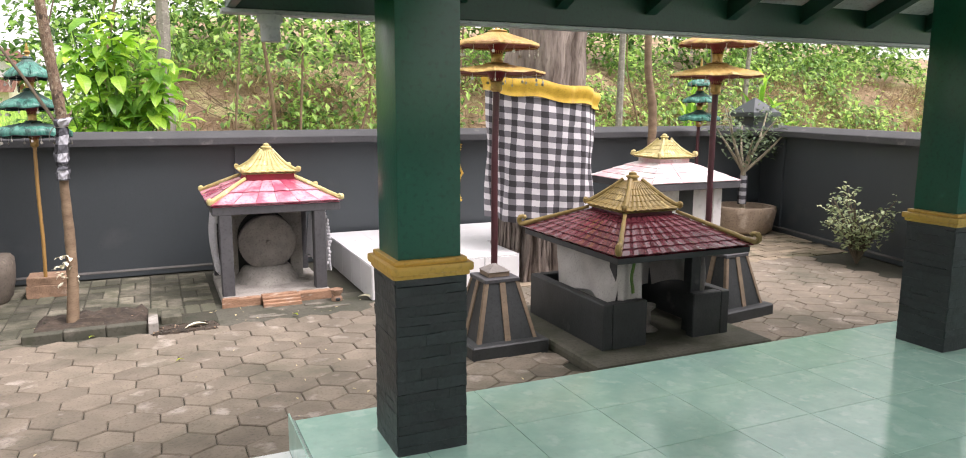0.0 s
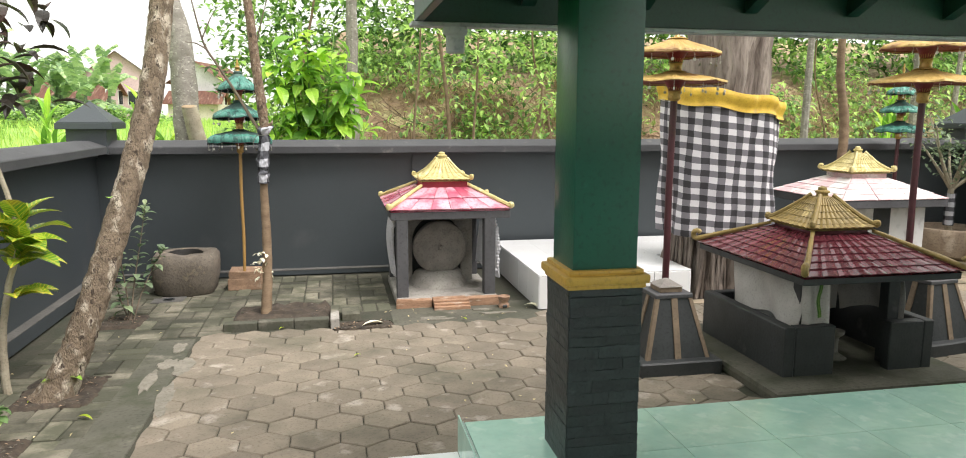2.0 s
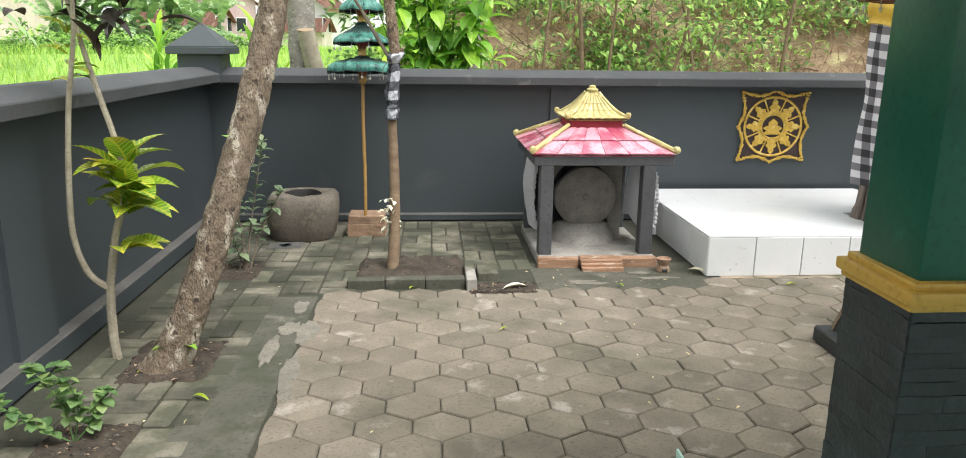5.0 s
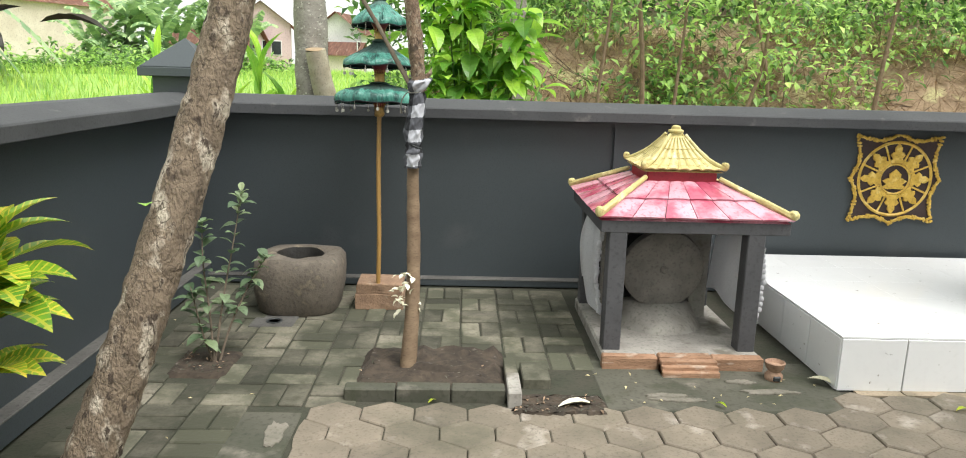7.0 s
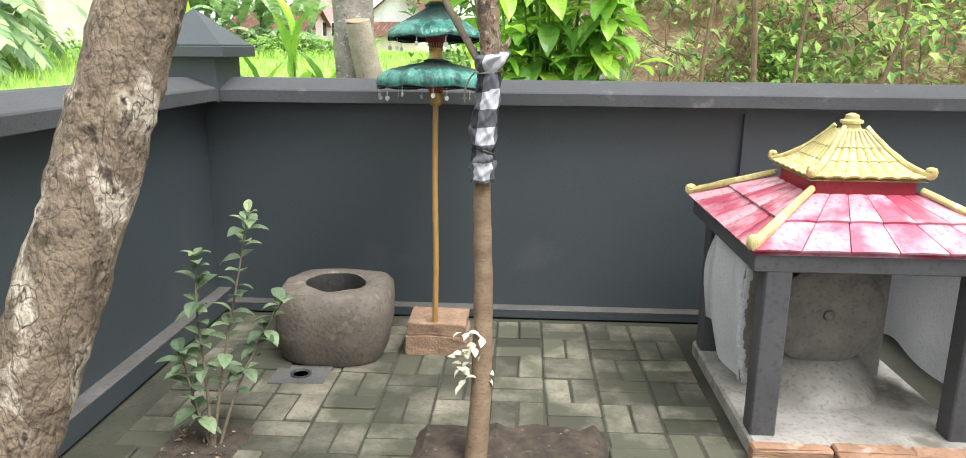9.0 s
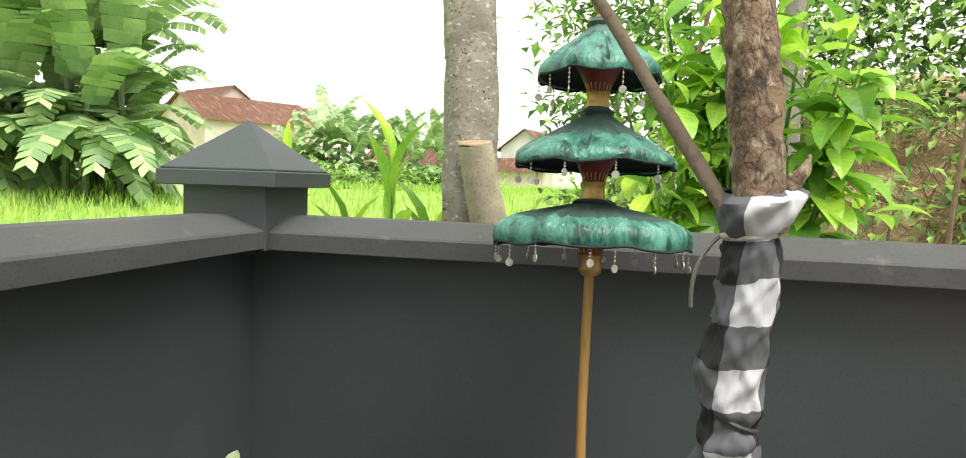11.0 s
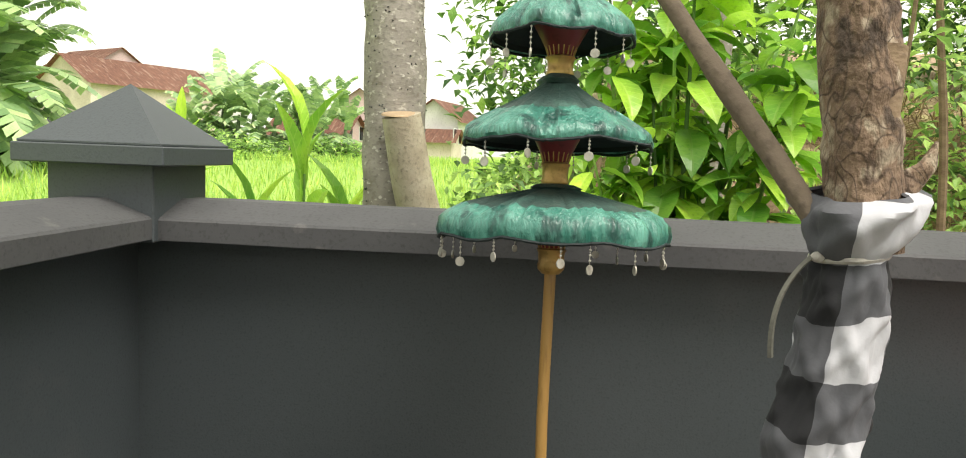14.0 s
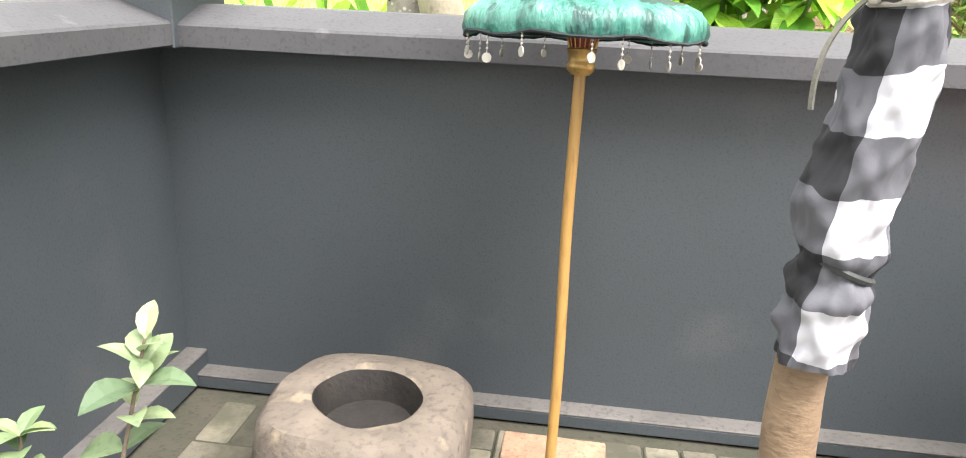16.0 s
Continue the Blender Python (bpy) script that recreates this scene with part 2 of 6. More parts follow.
M_MAROON = mat("glossy_maroon_roof_tile", (0.125, 0.026, 0.036), (0.085, 0.017, 0.024), 0.22, 9, 0.15, 60, rand=0.15, coat=0.3)
M_REDNECK = mat("crimson_neck_paint", (0.4, 0.03, 0.05), None, 0.4, 8, 0.2, 60)
M_GOLD = mat("yellow_gold_paint", (0.6, 0.52, 0.23), (0.45, 0.37, 0.14), 0.45, 12, 0.35, 70, stain=(0.74, 0.66, 0.36), stain_scale=14, stain_at=0.58)
M_EMBLEM = mat("bright_gold_emblem_paint", (0.7, 0.47, 0.09), (0.52, 0.33, 0.05), 0.45, 20, 0.35, 80, stain=(0.78, 0.6, 0.2), stain_scale=16, stain_at=0.56)
M_OLDGOLD = mat("dulled_gold_paint", (0.27, 0.19, 0.055), (0.18, 0.13, 0.04), 0.5, 12, 0.4, 70, stain=(0.45, 0.34, 0.12), stain_scale=12, stain_at=0.6)
M_EDGE = mat("worn_ochre_edge_paint", (0.25, 0.185, 0.12), (0.17, 0.125, 0.085), 0.7, 9, 0.3, 60)
M_STONE = mat("rough_grey_stone", (0.27, 0.25, 0.225), (0.19, 0.175, 0.16), 0.9, 9, 0.8, 60)
M_HOLLOW = mat("near_black_hollow_stone", (0.03, 0.027, 0.023), (0.016, 0.015, 0.013), 0.6, 12, 0.6, 60)
M_BOWL = mat("worn_stone_mortar", (0.17, 0.143, 0.112), (0.105, 0.09, 0.072), 0.88, 9, 0.9, 50, stain=(0.23, 0.19, 0.135), stain_scale=9, stain_at=0.58)
M_CEMENT = mat("pale_cement", (0.38, 0.36, 0.32), (0.25, 0.235, 0.21), 0.9, 7, 0.6, 50, stain=(0.16, 0.145, 0.115), stain_scale=5, stain_at=0.6)
M_ORANGE = mat("orange_sandstone", (0.42, 0.25, 0.155), (0.3, 0.17, 0.1), 0.85, 8, 0.8, 40, rand=0.15, stain=(0.5, 0.38, 0.29), stain_scale=9, stain_at=0.55, stretch=(1, 1, 4))
M_BRICK = mat("terracotta_brick", (0.34, 0.22, 0.14), (0.22, 0.14, 0.09), 0.95, 14, 1.0, 80, stain=(0.34, 0.27, 0.2), stain_scale=11, stain_at=0.62)
M_CLOTH = mat("white_cotton_cloth", (0.78, 0.78, 0.79), (0.68, 0.68, 0.7), 0.9, 4, 0.2, 150, leafy=0.4)
M_OLDCLOTH = mat("grey_soiled_cotton", (0.55, 0.53, 0.5), (0.38, 0.36, 0.33), 0.9, 4, 0.3, 120)
M_TEAL = mat("dusty_teal_satin", (0.022, 0.055, 0.048), (0.05, 0.085, 0.073), 0.55, 9, 0.5, 90, stain=(0.06, 0.14, 0.115), stain_scale=7, stain_at=0.5, dist=0.012)
# dark and pale upright streaks colour in the shade and glints of the creases
M_TEALSKIRT = mat("teal_satin_with_crease_shade", (0.016, 0.125, 0.095), (0.1, 0.31, 0.245), 0.3, 24, 0.9, 100, stain=(0.012, 0.06, 0.05), stain_scale=20, stain_at=0.53, stretch=(1, 1, 0.3), dist=0.015)
M_CLAYPOT = mat("pale_fired_clay", (0.42, 0.27, 0.18), (0.27, 0.17, 0.115), 0.9, 20, 0.4, 90)
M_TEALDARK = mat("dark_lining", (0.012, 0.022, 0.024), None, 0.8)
M_YELLOW = mat("yellow_satin", (0.72, 0.48, 0.06), (0.58, 0.36, 0.04), 0.42, 14, 0.4, 100, stain=(0.4, 0.27, 0.06), stain_scale=6, stain_at=0.6)
M_FADED = mat("sun_faded_ochre_satin", (0.5, 0.35, 0.11), (0.38, 0.24, 0.07), 0.5, 10, 0.5, 90, stain=(0.3, 0.17, 0.07), stain_scale=7, stain_at=0.55)
M_POT = mat("pale_weathered_stone_pot", (0.36, 0.28, 0.2), (0.25, 0.19, 0.14), 0.9, 7, 0.7, 50, stain=(0.44, 0.36, 0.28), stain_scale=6, stain_at=0.58)
M_PINKBROWN = mat("faded_red_lining", (0.25, 0.08, 0.06), None, 0.8)
M_RED = mat("red_lacquer", (0.24, 0.012, 0.022), (0.15, 0.01, 0.015), 0.4, 10, 0.1, 60)
M_ORNGOLD = mat("gold_leaf_ring", (0.55, 0.36, 0.12), (0.36, 0.22, 0.07), 0.35, 20, 0.2, 90, metal=0.5)
M_BAMBOO = mat("varnished_bamboo_pole", (0.4, 0.24, 0.075), (0.28, 0.155, 0.045), 0.38, 5, 0.15, 80, stretch=(1, 1, 0.15))
M_MAROONPOLE = mat("maroon_pole_paint", (0.075, 0.02, 0.025), None, 0.4, 5, 0.1, 60)
M_SEQUIN = mat("pale_sequin_disc", (0.46, 0.45, 0.4), (0.34, 0.33, 0.28), 0.3, 30, 0.1, 60, metal=0.3)
M_BARK = mat("flaking_brown_bark", (0.22, 0.168, 0.115), (0.14, 0.105, 0.072), 0.95, 24, 1.0, 110, stain=(0.47, 0.41, 0.32), stain_scale=15, stain_at=0.52, stretch=(1, 1, 0.55), dist=0.03, dark=((0.06, 0.043, 0.03), 30, 0.6), crack=(16, 0.03))
M_BARK2 = mat("smooth_tan_bark", (0.24, 0.17, 0.105), (0.15, 0.1, 0.06), 0.85, 9, 0.5, 60, stretch=(1, 1, 2.2))
M_BARK3 = mat("red_brown_bark", (0.24, 0.165, 0.11), (0.15, 0.1, 0.068), 0.9, 34, 1.0, 120, stain=(0.36, 0.3, 0.22), stain_scale=48, stain_at=0.55, crack=(30, 0.05), stretch=(1, 1, 0.6), dist=0.02, dark=((0.06, 0.042, 0.03), 26, 0.6))
M_GREYBARK = mat("grey_studded_bark", (0.3, 0.28, 0.245), (0.18, 0.165, 0.14), 0.9, 7, 0.5, 50, stain=(0.16, 0.14, 0.115), stain_scale=18, stain_at=0.58, stretch=(1, 1, 1.6), dark=((0.42, 0.4, 0.35), 30, 0.6))
M_BANYAN = mat("banyan_bark", (0.29, 0.245, 0.21), (0.11, 0.085, 0.07), 0.95, 10, 1.0, 40, stretch=(1, 1, 0.2), dist=0.03)
M_TWIG = mat("grey_brown_twig", (0.16, 0.125, 0.09), None, 0.9, 10, 0.5, 80)
M_CUT = mat("sawn_wood", (0.38, 0.28, 0.17), None, 0.9, 20, 0.3, 100)
M_LEAF_BIG = mat("bright_broad_leaf", (0.4, 0.64, 0.08), (0.2, 0.46, 0.06), 0.33, 5, 0.1, 60, island=0.55, leafy=0.45, wear=0.8, veins=((0.4, 0.6, 0.14), 9, 0.12, 0.5))
M_LEAF_MID = mat("mid_green_leaf", (0.38, 0.57, 0.17), (0.24, 0.43, 0.11), 0.5, 3, 0.1, 60, island=0.72, leafy=0.45, wear=0.8)
M_HERB = mat("dull_green_herb_leaf", (0.22, 0.34, 0.12), (0.13, 0.23, 0.07), 0.5, 6, 0.1, 60, island=0.35, leafy=0.3)
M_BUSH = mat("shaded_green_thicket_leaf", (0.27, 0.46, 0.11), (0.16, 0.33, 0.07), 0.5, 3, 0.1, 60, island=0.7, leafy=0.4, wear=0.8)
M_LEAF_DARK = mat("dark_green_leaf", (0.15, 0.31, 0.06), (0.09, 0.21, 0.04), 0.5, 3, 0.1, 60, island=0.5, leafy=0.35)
M_LEAF_GREY = mat("grey_green_leaf", (0.2, 0.27, 0.15), (0.11, 0.175, 0.085), 0.5, 5, 0.1, 60, island=0.4, leafy=0.25)
M_LEAF_PALE = mat("pale_young_leaf", (0.3, 0.37, 0.22), (0.2, 0.28, 0.13), 0.5, 5, 0.1, 60, island=0.2, leafy=0.3)
M_LEAF_RED = mat("dark_red_croton_leaf", (0.05, 0.022, 0.018), (0.02, 0.03, 0.014), 0.4, 5, 0.1, 60, island=0.6, leafy=0.2)
M_CROTON = mat("variegated_croton_leaf", (0.3, 0.46, 0.025), (0.15, 0.32, 0.03), 0.32, 14, 0.15, 60, island=0.35, leafy=0.3, stain=(0.42, 0.3, 0.04), stain_scale=5, stain_at=0.58, veins=((0.62, 0.55, 0.06), 11, 0.26, 0.85))
M_BANANA = mat("banana_leaf", (0.4, 0.55, 0.27), (0.27, 0.42, 0.18), 0.4, 2, 0.15, 30, island=0.35, leafy=0.3)
M_BRUSH = mat("dead_brown_twigs", (0.42, 0.3, 0.2), (0.27, 0.185, 0.12), 0.95, 4, 0.2, 40, island=0.45)
M_DRY = mat("dry_grass", (0.7, 0.6, 0.34), (0.54, 0.45, 0.24), 0.95, 4, 0.2, 40, island=0.35)
M_BANK = mat("bank_earth_and_litter", (0.38, 0.28, 0.175), (0.25, 0.175, 0.11), 0.95, 3.5, 0.8, 22, stain=(0.5, 0.47, 0.24), stain_scale=2.2, stain_at=0.54, dist=0.03)
M_RICE = mat("rice_shoots", (0.45, 0.64, 0.15), (0.36, 0.55, 0.11), 0.6, 0.3, 0.1, 20, island=0.2, leafy=0.3)
M_PLASTER = mat("weathered_house_plaster", (0.62, 0.55, 0.48), (0.5, 0.42, 0.36), 0.9, 1, 0.2, 10)
M_PLASTERW = mat("white_house_plaster", (0.68, 0.68, 0.66), (0.55, 0.55, 0.54), 0.9, 1, 0.2, 10)
M_PLASTERP = mat("pink_house_plaster", (0.6, 0.45, 0.45), (0.52, 0.38, 0.39), 0.9, 1, 0.2, 10)
M_CLAY = mat("clay_roof_tiles", (0.33, 0.17, 0.12), (0.2, 0.1, 0.075), 0.9, 2, 0.5, 18, stretch=(1, 4, 1), stain=(0.42, 0.28, 0.21), stain_scale=1.2, stain_at=0.55)
M_GLASSDARK = mat("dark_window_glass", (0.03, 0.035, 0.04), None, 0.1)
M_LIMB = mat("brown_grey_limb_bark", (0.4, 0.36, 0.27), (0.29, 0.25, 0.18), 0.9, 12, 0.6, 70)
M_PETAL = mat("cream_orchid_petal", (0.78, 0.75, 0.6), (0.68, 0.65, 0.46), 0.6, 20, 0.1, 60)
M_POLENG = poleng("black_and_white_poleng_cloth", 12, 11, white=(0.78, 0.76, 0.78), dark=(0.04, 0.038, 0.042), mid=(0.21, 0.2, 0.22), warp=0.007)
M_POLENG_S = poleng("small_wrap_poleng_cloth", 2, 3.6, white=(0.52, 0.53, 0.57), warp=0.024, dark=(0.012, 0.013, 0.016), mid=(0.1, 0.104, 0.118))


# ---- building helpers ----
def mesh(name, bm, material, smooth=False):
    bmesh.ops.recalc_face_normals(bm, faces=bm.faces)
    me = bpy.data.meshes.new(name)
    bm.to_mesh(me)
    bm.free()
    me.materials.append(material)
    if smooth:
        me.shade_smooth()
        me.set_sharp_from_angle(angle=radians(42))
    return me


def part(name, bm, material, parent, label="", smooth=False):
    ob = new(name, mesh(name, bm, material, smooth))
    ob.parent = parent
    return tagged(ob, label)


def thing(name, x, y, z, label, category, group="", kind="", rx=0, ry=0, rz=0):
    ob = new(name)
    ob.empty_display_size = 0.1
    ob.matrix_basis = pose(x, y, z, rx, ry, rz)
    return tagged(ob, label, category, group, kind)


def solid(name, bm, material, label, category, group="", kind="", smooth=False):
    return tagged(new(name, mesh(name, bm, material, smooth)), label, category, group, kind)


def B():
    return bmesh.new()


def box(bm, x0, y0, z0, x1, y1, z1, bev=0.0, seg=1):
    vs = bmesh.ops.create_cube(bm, size=1)["verts"]
    for v in vs:
        v.co = Vector((x0 + (v.co.x + 0.5) * (x1 - x0), y0 + (v.co.y + 0.5) * (y1 - y0), z0 + (v.co.z + 0.5) * (z1 - z0)))
    if bev:
        es = {e for v in vs for e in v.link_edges}
        bmesh.ops.bevel(bm, geom=list(es), offset=bev, segments=seg, affect="EDGES", profile=0.6)
    return bm


def ring_skin(bm, rings, close=True, caps=True):
    rv = [[bm.verts.new(p) for p in r] for r in rings]
    n = len(rv[0])
    for a, b in zip(rv, rv[1:]):
        for i in range(n if close else n - 1):
            j = (i + 1) % n
            bm.faces.new((a[i], a[j], b[j], b[i]))
    if caps and close:
        bm.faces.new(rv[0][::-1])
        bm.faces.new(rv[-1])
    return bm


def lathe(bm, prof, seg=24, cx=0, cy=0, wob=0.0, caps=True):
    rings = []
    for k, (r, z) in enumerate(prof):
        rings.append([Vector((cx + r * (1 + wob * noise.noise((math.cos(a) * 1.5, math.sin(a) * 1.5, z * 4))) * math.cos(a),
                              cy + r * (1 + wob * noise.noise((math.cos(a) * 1.5, math.sin(a) * 1.5, z * 4))) * math.sin(a), z))
                      for a in (2 * math.pi * i / seg for i in range(seg))])
    return ring_skin(bm, rings, caps=caps)


def tube(bm, pts, radii, seg=8, rough=0.0, freq=6.0):
    pts = [Vector(p) for p in pts]
    if not isinstance(radii, (list, tuple)):
        radii = [radii] * len(pts)
    rings, side = [], None
    for i, p in enumerate(pts):
        d = (pts[min(i + 1, len(pts) - 1)] - pts[max(i - 1, 0)]).normalized()
        if side is None:
            side = d.orthogonal().normalized()
        side = (side - d * side.dot(d)).normalized()
        up = d.cross(side)
        ring = []
        for k in range(seg):
            a = 2 * math.pi * k / seg
            o = side * math.cos(a) + up * math.sin(a)
            r = radii[i] * (1 + rough * noise.noise((p + o * radii[i]) * freq))
            ring.append(p + o * r)
        rings.append(ring)
    return ring_skin(bm, rings)


def smooth_path(pts, n):
    """Catmull-Rom through the points, n steps a span."""
    pts = [Vector(p) for p in pts]
    out = []
    for i in range(len(pts) - 1):
        a, b, c, d = pts[max(i - 1, 0)], pts[i], pts[i + 1], pts[min(i + 2, len(pts) - 1)]
        for k in range(n):
            t = k / n
            out.append(0.5 * ((2 * b) + (c - a) * t + (2 * a - 5 * b + 4 * c - d) * t * t + (3 * b - a - 3 * c + d) * t ** 3))
    return out + [pts[-1]]


def lerp_list(vals, n):
    m = len(vals) - 1
    return [vals[min(int(i * m / (n - 1)), m - 1)] * (1 - (i * m / (n - 1) - min(int(i * m / (n - 1)), m - 1)))
            + vals[min(int(i * m / (n - 1)), m - 1) + 1] * (i * m / (n - 1) - min(int(i * m / (n - 1)), m - 1)) for i in range(n)]


def sheet(bm, fn, nu, nv, thick=0.004, wrap=False):
    """A cloth with two sides from fn(u, v); carries UVs."""
    uvl = bm.loops.layers.uv.verify()
    P = [[Vector(fn(i / nu, j / nv)) for i in range(nu + 1)] for j in range(nv + 1)]
    F, K = [], []
    for j in range(nv + 1):
        fr, br = [], []
        for i in range(nu + 1):
            du = P[j][min(i + 1, nu)] - P[j][max(i - 1, 0)]
            dv = P[min(j + 1, nv)][i] - P[max(j - 1, 0)][i]
            n = du.cross(dv)
            n = n.normalized() if n.length > 1e-9 else Vector((0, 0, 1))
            fr.append(bm.verts.new(P[j][i] + n * thick / 2))
            br.append(bm.verts.new(P[j][i] - n * thick / 2))
        F.append(fr)
        K.append(br)

    def face(vs, uvs):
        f = bm.faces.new(vs)
        for lp, uv in zip(f.loops, uvs):
            lp[uvl].uv = uv
    for j in range(nv):
        for i in range(nu):
            uv = [(i / nu, j / nv), ((i + 1) / nu, j / nv), ((i + 1) / nu, (j + 1) / nv), (i / nu, (j + 1) / nv)]
            face((F[j][i], F[j][i + 1], F[j + 1][i + 1], F[j + 1][i]), uv)
            face((K[j][i], K[j + 1][i], K[j + 1][i + 1], K[j][i + 1]), [uv[0], uv[3], uv[2], uv[1]])
    for i in range(nu):
        for j in (0, nv):
            face((F[j][i], K[j][i], K[j][i + 1], F[j][i + 1]), [(i / nu, j / nv)] * 4)
    for j in range(nv):
        for i in (0, nu):
            face((F[j][i], F[j + 1][i], K[j + 1][i], K[j][i]), [(i / nu, j / nv)] * 4)
    return bm


LEAF = [(0, 0, 0)]
for y_, w_, z_ in ((0.16, 0.3, 0.03), (0.36, 0.48, 0.045), (0.56, 0.5, 0.03), (0.76, 0.36, -0.03), (0.9, 0.18, -0.1)):
    LEAF += [(-w_, y_, z_ + 0.16 * w_), (0, y_ + 0.02, z_), (w_, y_, z_ + 0.16 * w_)]
LEAF = np.array(LEAF + [(0, 1, -0.17)])
LEAF_F = [(0, 2, 1), (0, 3, 2)]
for r_ in range(4):
    a_ = 1 + 3 * r_
    LEAF_F += [(a_, a_ + 1, a_ + 4, a_ + 3), (a_ + 1, a_ + 2, a_ + 5, a_ + 4)]
LEAF_F += [(13, 14, 16), (14, 15, 16)]
SMALL = np.array([(0, 0, 0), (-0.5, 0.5, 0.1), (0, 0.5, 0), (0.5, 0.5, 0.1), (0, 1, -0.15)])
SMALL_F = [(0, 2, 1), (0, 3, 2), (1, 2, 4), (2, 3, 4)]


def leaves(name, rows, material, parent=None, label="", small=False):
    """rows: (position, direction, length, width). One joined mesh of folded leaves."""
    tv, tf = (SMALL, SMALL_F) if small else (LEAF, LEAF_F)
    vs, fs = [], []
    for k, (p, d, ln, w) in enumerate(rows):
        d = Vector(d).normalized()
        s = d.cross(Vector((random.uniform(-0.25, 0.25), random.uniform(-0.25, 0.25), 1)))
        s = s.normalized() if s.length > 1e-4 else Vector((1, 0, 0))
        u = s.cross(d)
        m = np.array([s * w, d * ln, u * (min(ln, w * 3) if small else ln)])
        vs.append(tv @ m + np.array(p))
        fs += [tuple(i + k * len(tv) for i in f) for f in tf]
    me = bpy.data.meshes.new(name)
    me.from_pydata(np.concatenate(vs).tolist(), [], fs)
    if not small:
        one = [c for f in tf for i in f for c in (tv[i][0], tv[i][1])]
        me.uv_layers.new(name="UVMap").data.foreach_set("uv", one * len(rows))
    me.materials.append(material)
    ob = new(name, me)
    if parent:
        ob.parent = parent
    return tagged(ob, label)


def rnd(a, b):
    return random.uniform(a, b)


def rdir(zmin=-1.0, zmax=1.0):
    z, a = rnd(zmin, zmax), rnd(0, 2 * math.pi)
    r = math.sqrt(max(0, 1 - z * z))
    return Vector((r * math.cos(a), r * math.sin(a), z))


# ---- large structure ----
def structure(name, bm, material, label, category, smooth=False):
    return solid(name, bm, material, label, category, kind="structure", smooth=smooth)


# ground to the horizon
bm = B()
bmesh.ops.create_grid(bm, x_segments=200, y_segments=200, size=400)


def ground_z(x, y):
    """Level round the yard, then a slow rise of the fields."""
    t = min(1.0, max(0.0, (math.hypot(x + 1, y - 4) - 13) / 17))
    return -0.05 + 1.05 * t * t * (3 - 2 * t)


for v in bm.verts:
    v.co.z = ground_z(v.co.x, v.co.y)
structure("ground", bm, M_GROUND, "bright green rice field ground stretching to the horizon", "ground")
bm = box(B(), -2.3, -4.6, -0.05, 7.6, 7.6, -0.01)
structure("yard_floor", bm, M_JOINT, "dark mossy bedding sand of the walled yard", "floor")


def wall_run(name, length, pilasters, label, ledge=0.055):
    """A wall along local x with its yard face at y = 0, thickness 0.17 behind it, a bevelled cap and a footing."""
    w = thing(name, 0, 0, 0, label, "wall", kind="structure")
    part("wall_face", box(B(), 0, 0.03, -0.05, length, 0.17, 1.22), M_WALL, w)
    for a, b in pilasters:
        part("pilaster", box(B(), a, 0.0, 0.0, b, 0.033, 1.22), M_WALL, w)
    part("top_rail", box(B(), 0, 0.003, 1.165, length, 0.04, 1.225), M_WALL, w)
    bm = B()
    prof = [(-0.115, 1.205), (-0.115, 1.266), (-0.108, 1.274), (0.03, 1.325), (0.14, 1.325), (0.28, 1.27), (0.285, 1.262), (0.285, 1.205)]
    n = max(2, int(length / 0.25))
    rings = []
    for i in range(n + 1):
        x = length * i / n
        rings.append([Vector((x, y, z + 0.002 * noise.noise((x * 2, y * 8, z)))) for y, z in prof])
    ring_skin(bm, rings)
    part("wall_cap", bm, M_CAP, w, "dark grey bevelled cap with pale weathering")
    part("footing", box(B(), 0, -0.045, 0, length, 0.032, ledge - 0.009, 0.004), M_WALL, w)
    bm = box(B(), 0, -0.047, ledge - 0.011, length, 0.0335, ledge, 0.004)
    part("footing_top", bm, M_PLINTH, w, "pale grey cement ledge")
    return w


back = wall_run("wall_north", 10.2, [(3.12, 3.5), (6.6, 6.95)], "dark grey painted masonry yard wall with recessed panels")
back.matrix_basis = pose(-2.42, 7.5, 0)
left = wall_run("wall_west", 12.15, [(4.9, 5.25), (8.7, 9.05)], "dark grey painted masonry side wall with bevelled cap", 0.11)
left.matrix_basis = pose(-2.21, -4.5, 0.006, 0, 0, 90)
right = wall_run("wall_east", 5.1, [(0.5, 0.8)], "dark grey painted masonry wall at the far side")
right.matrix_basis = pose(7.402, 7.793, 0, 0, 0, -102)
right2 = wall_run("wall_east", 7.5, [], "dark grey painted masonry wall beside the terrace")
right2.matrix_basis = pose(6.35, 2.85, 0, 0, 0, -90)
south = wall_run("wall_south", 9.0, [], "dark grey painted masonry wall closing the yard")
south.matrix_basis = pose(6.5, -4.5, 0, 0, 0, 180)


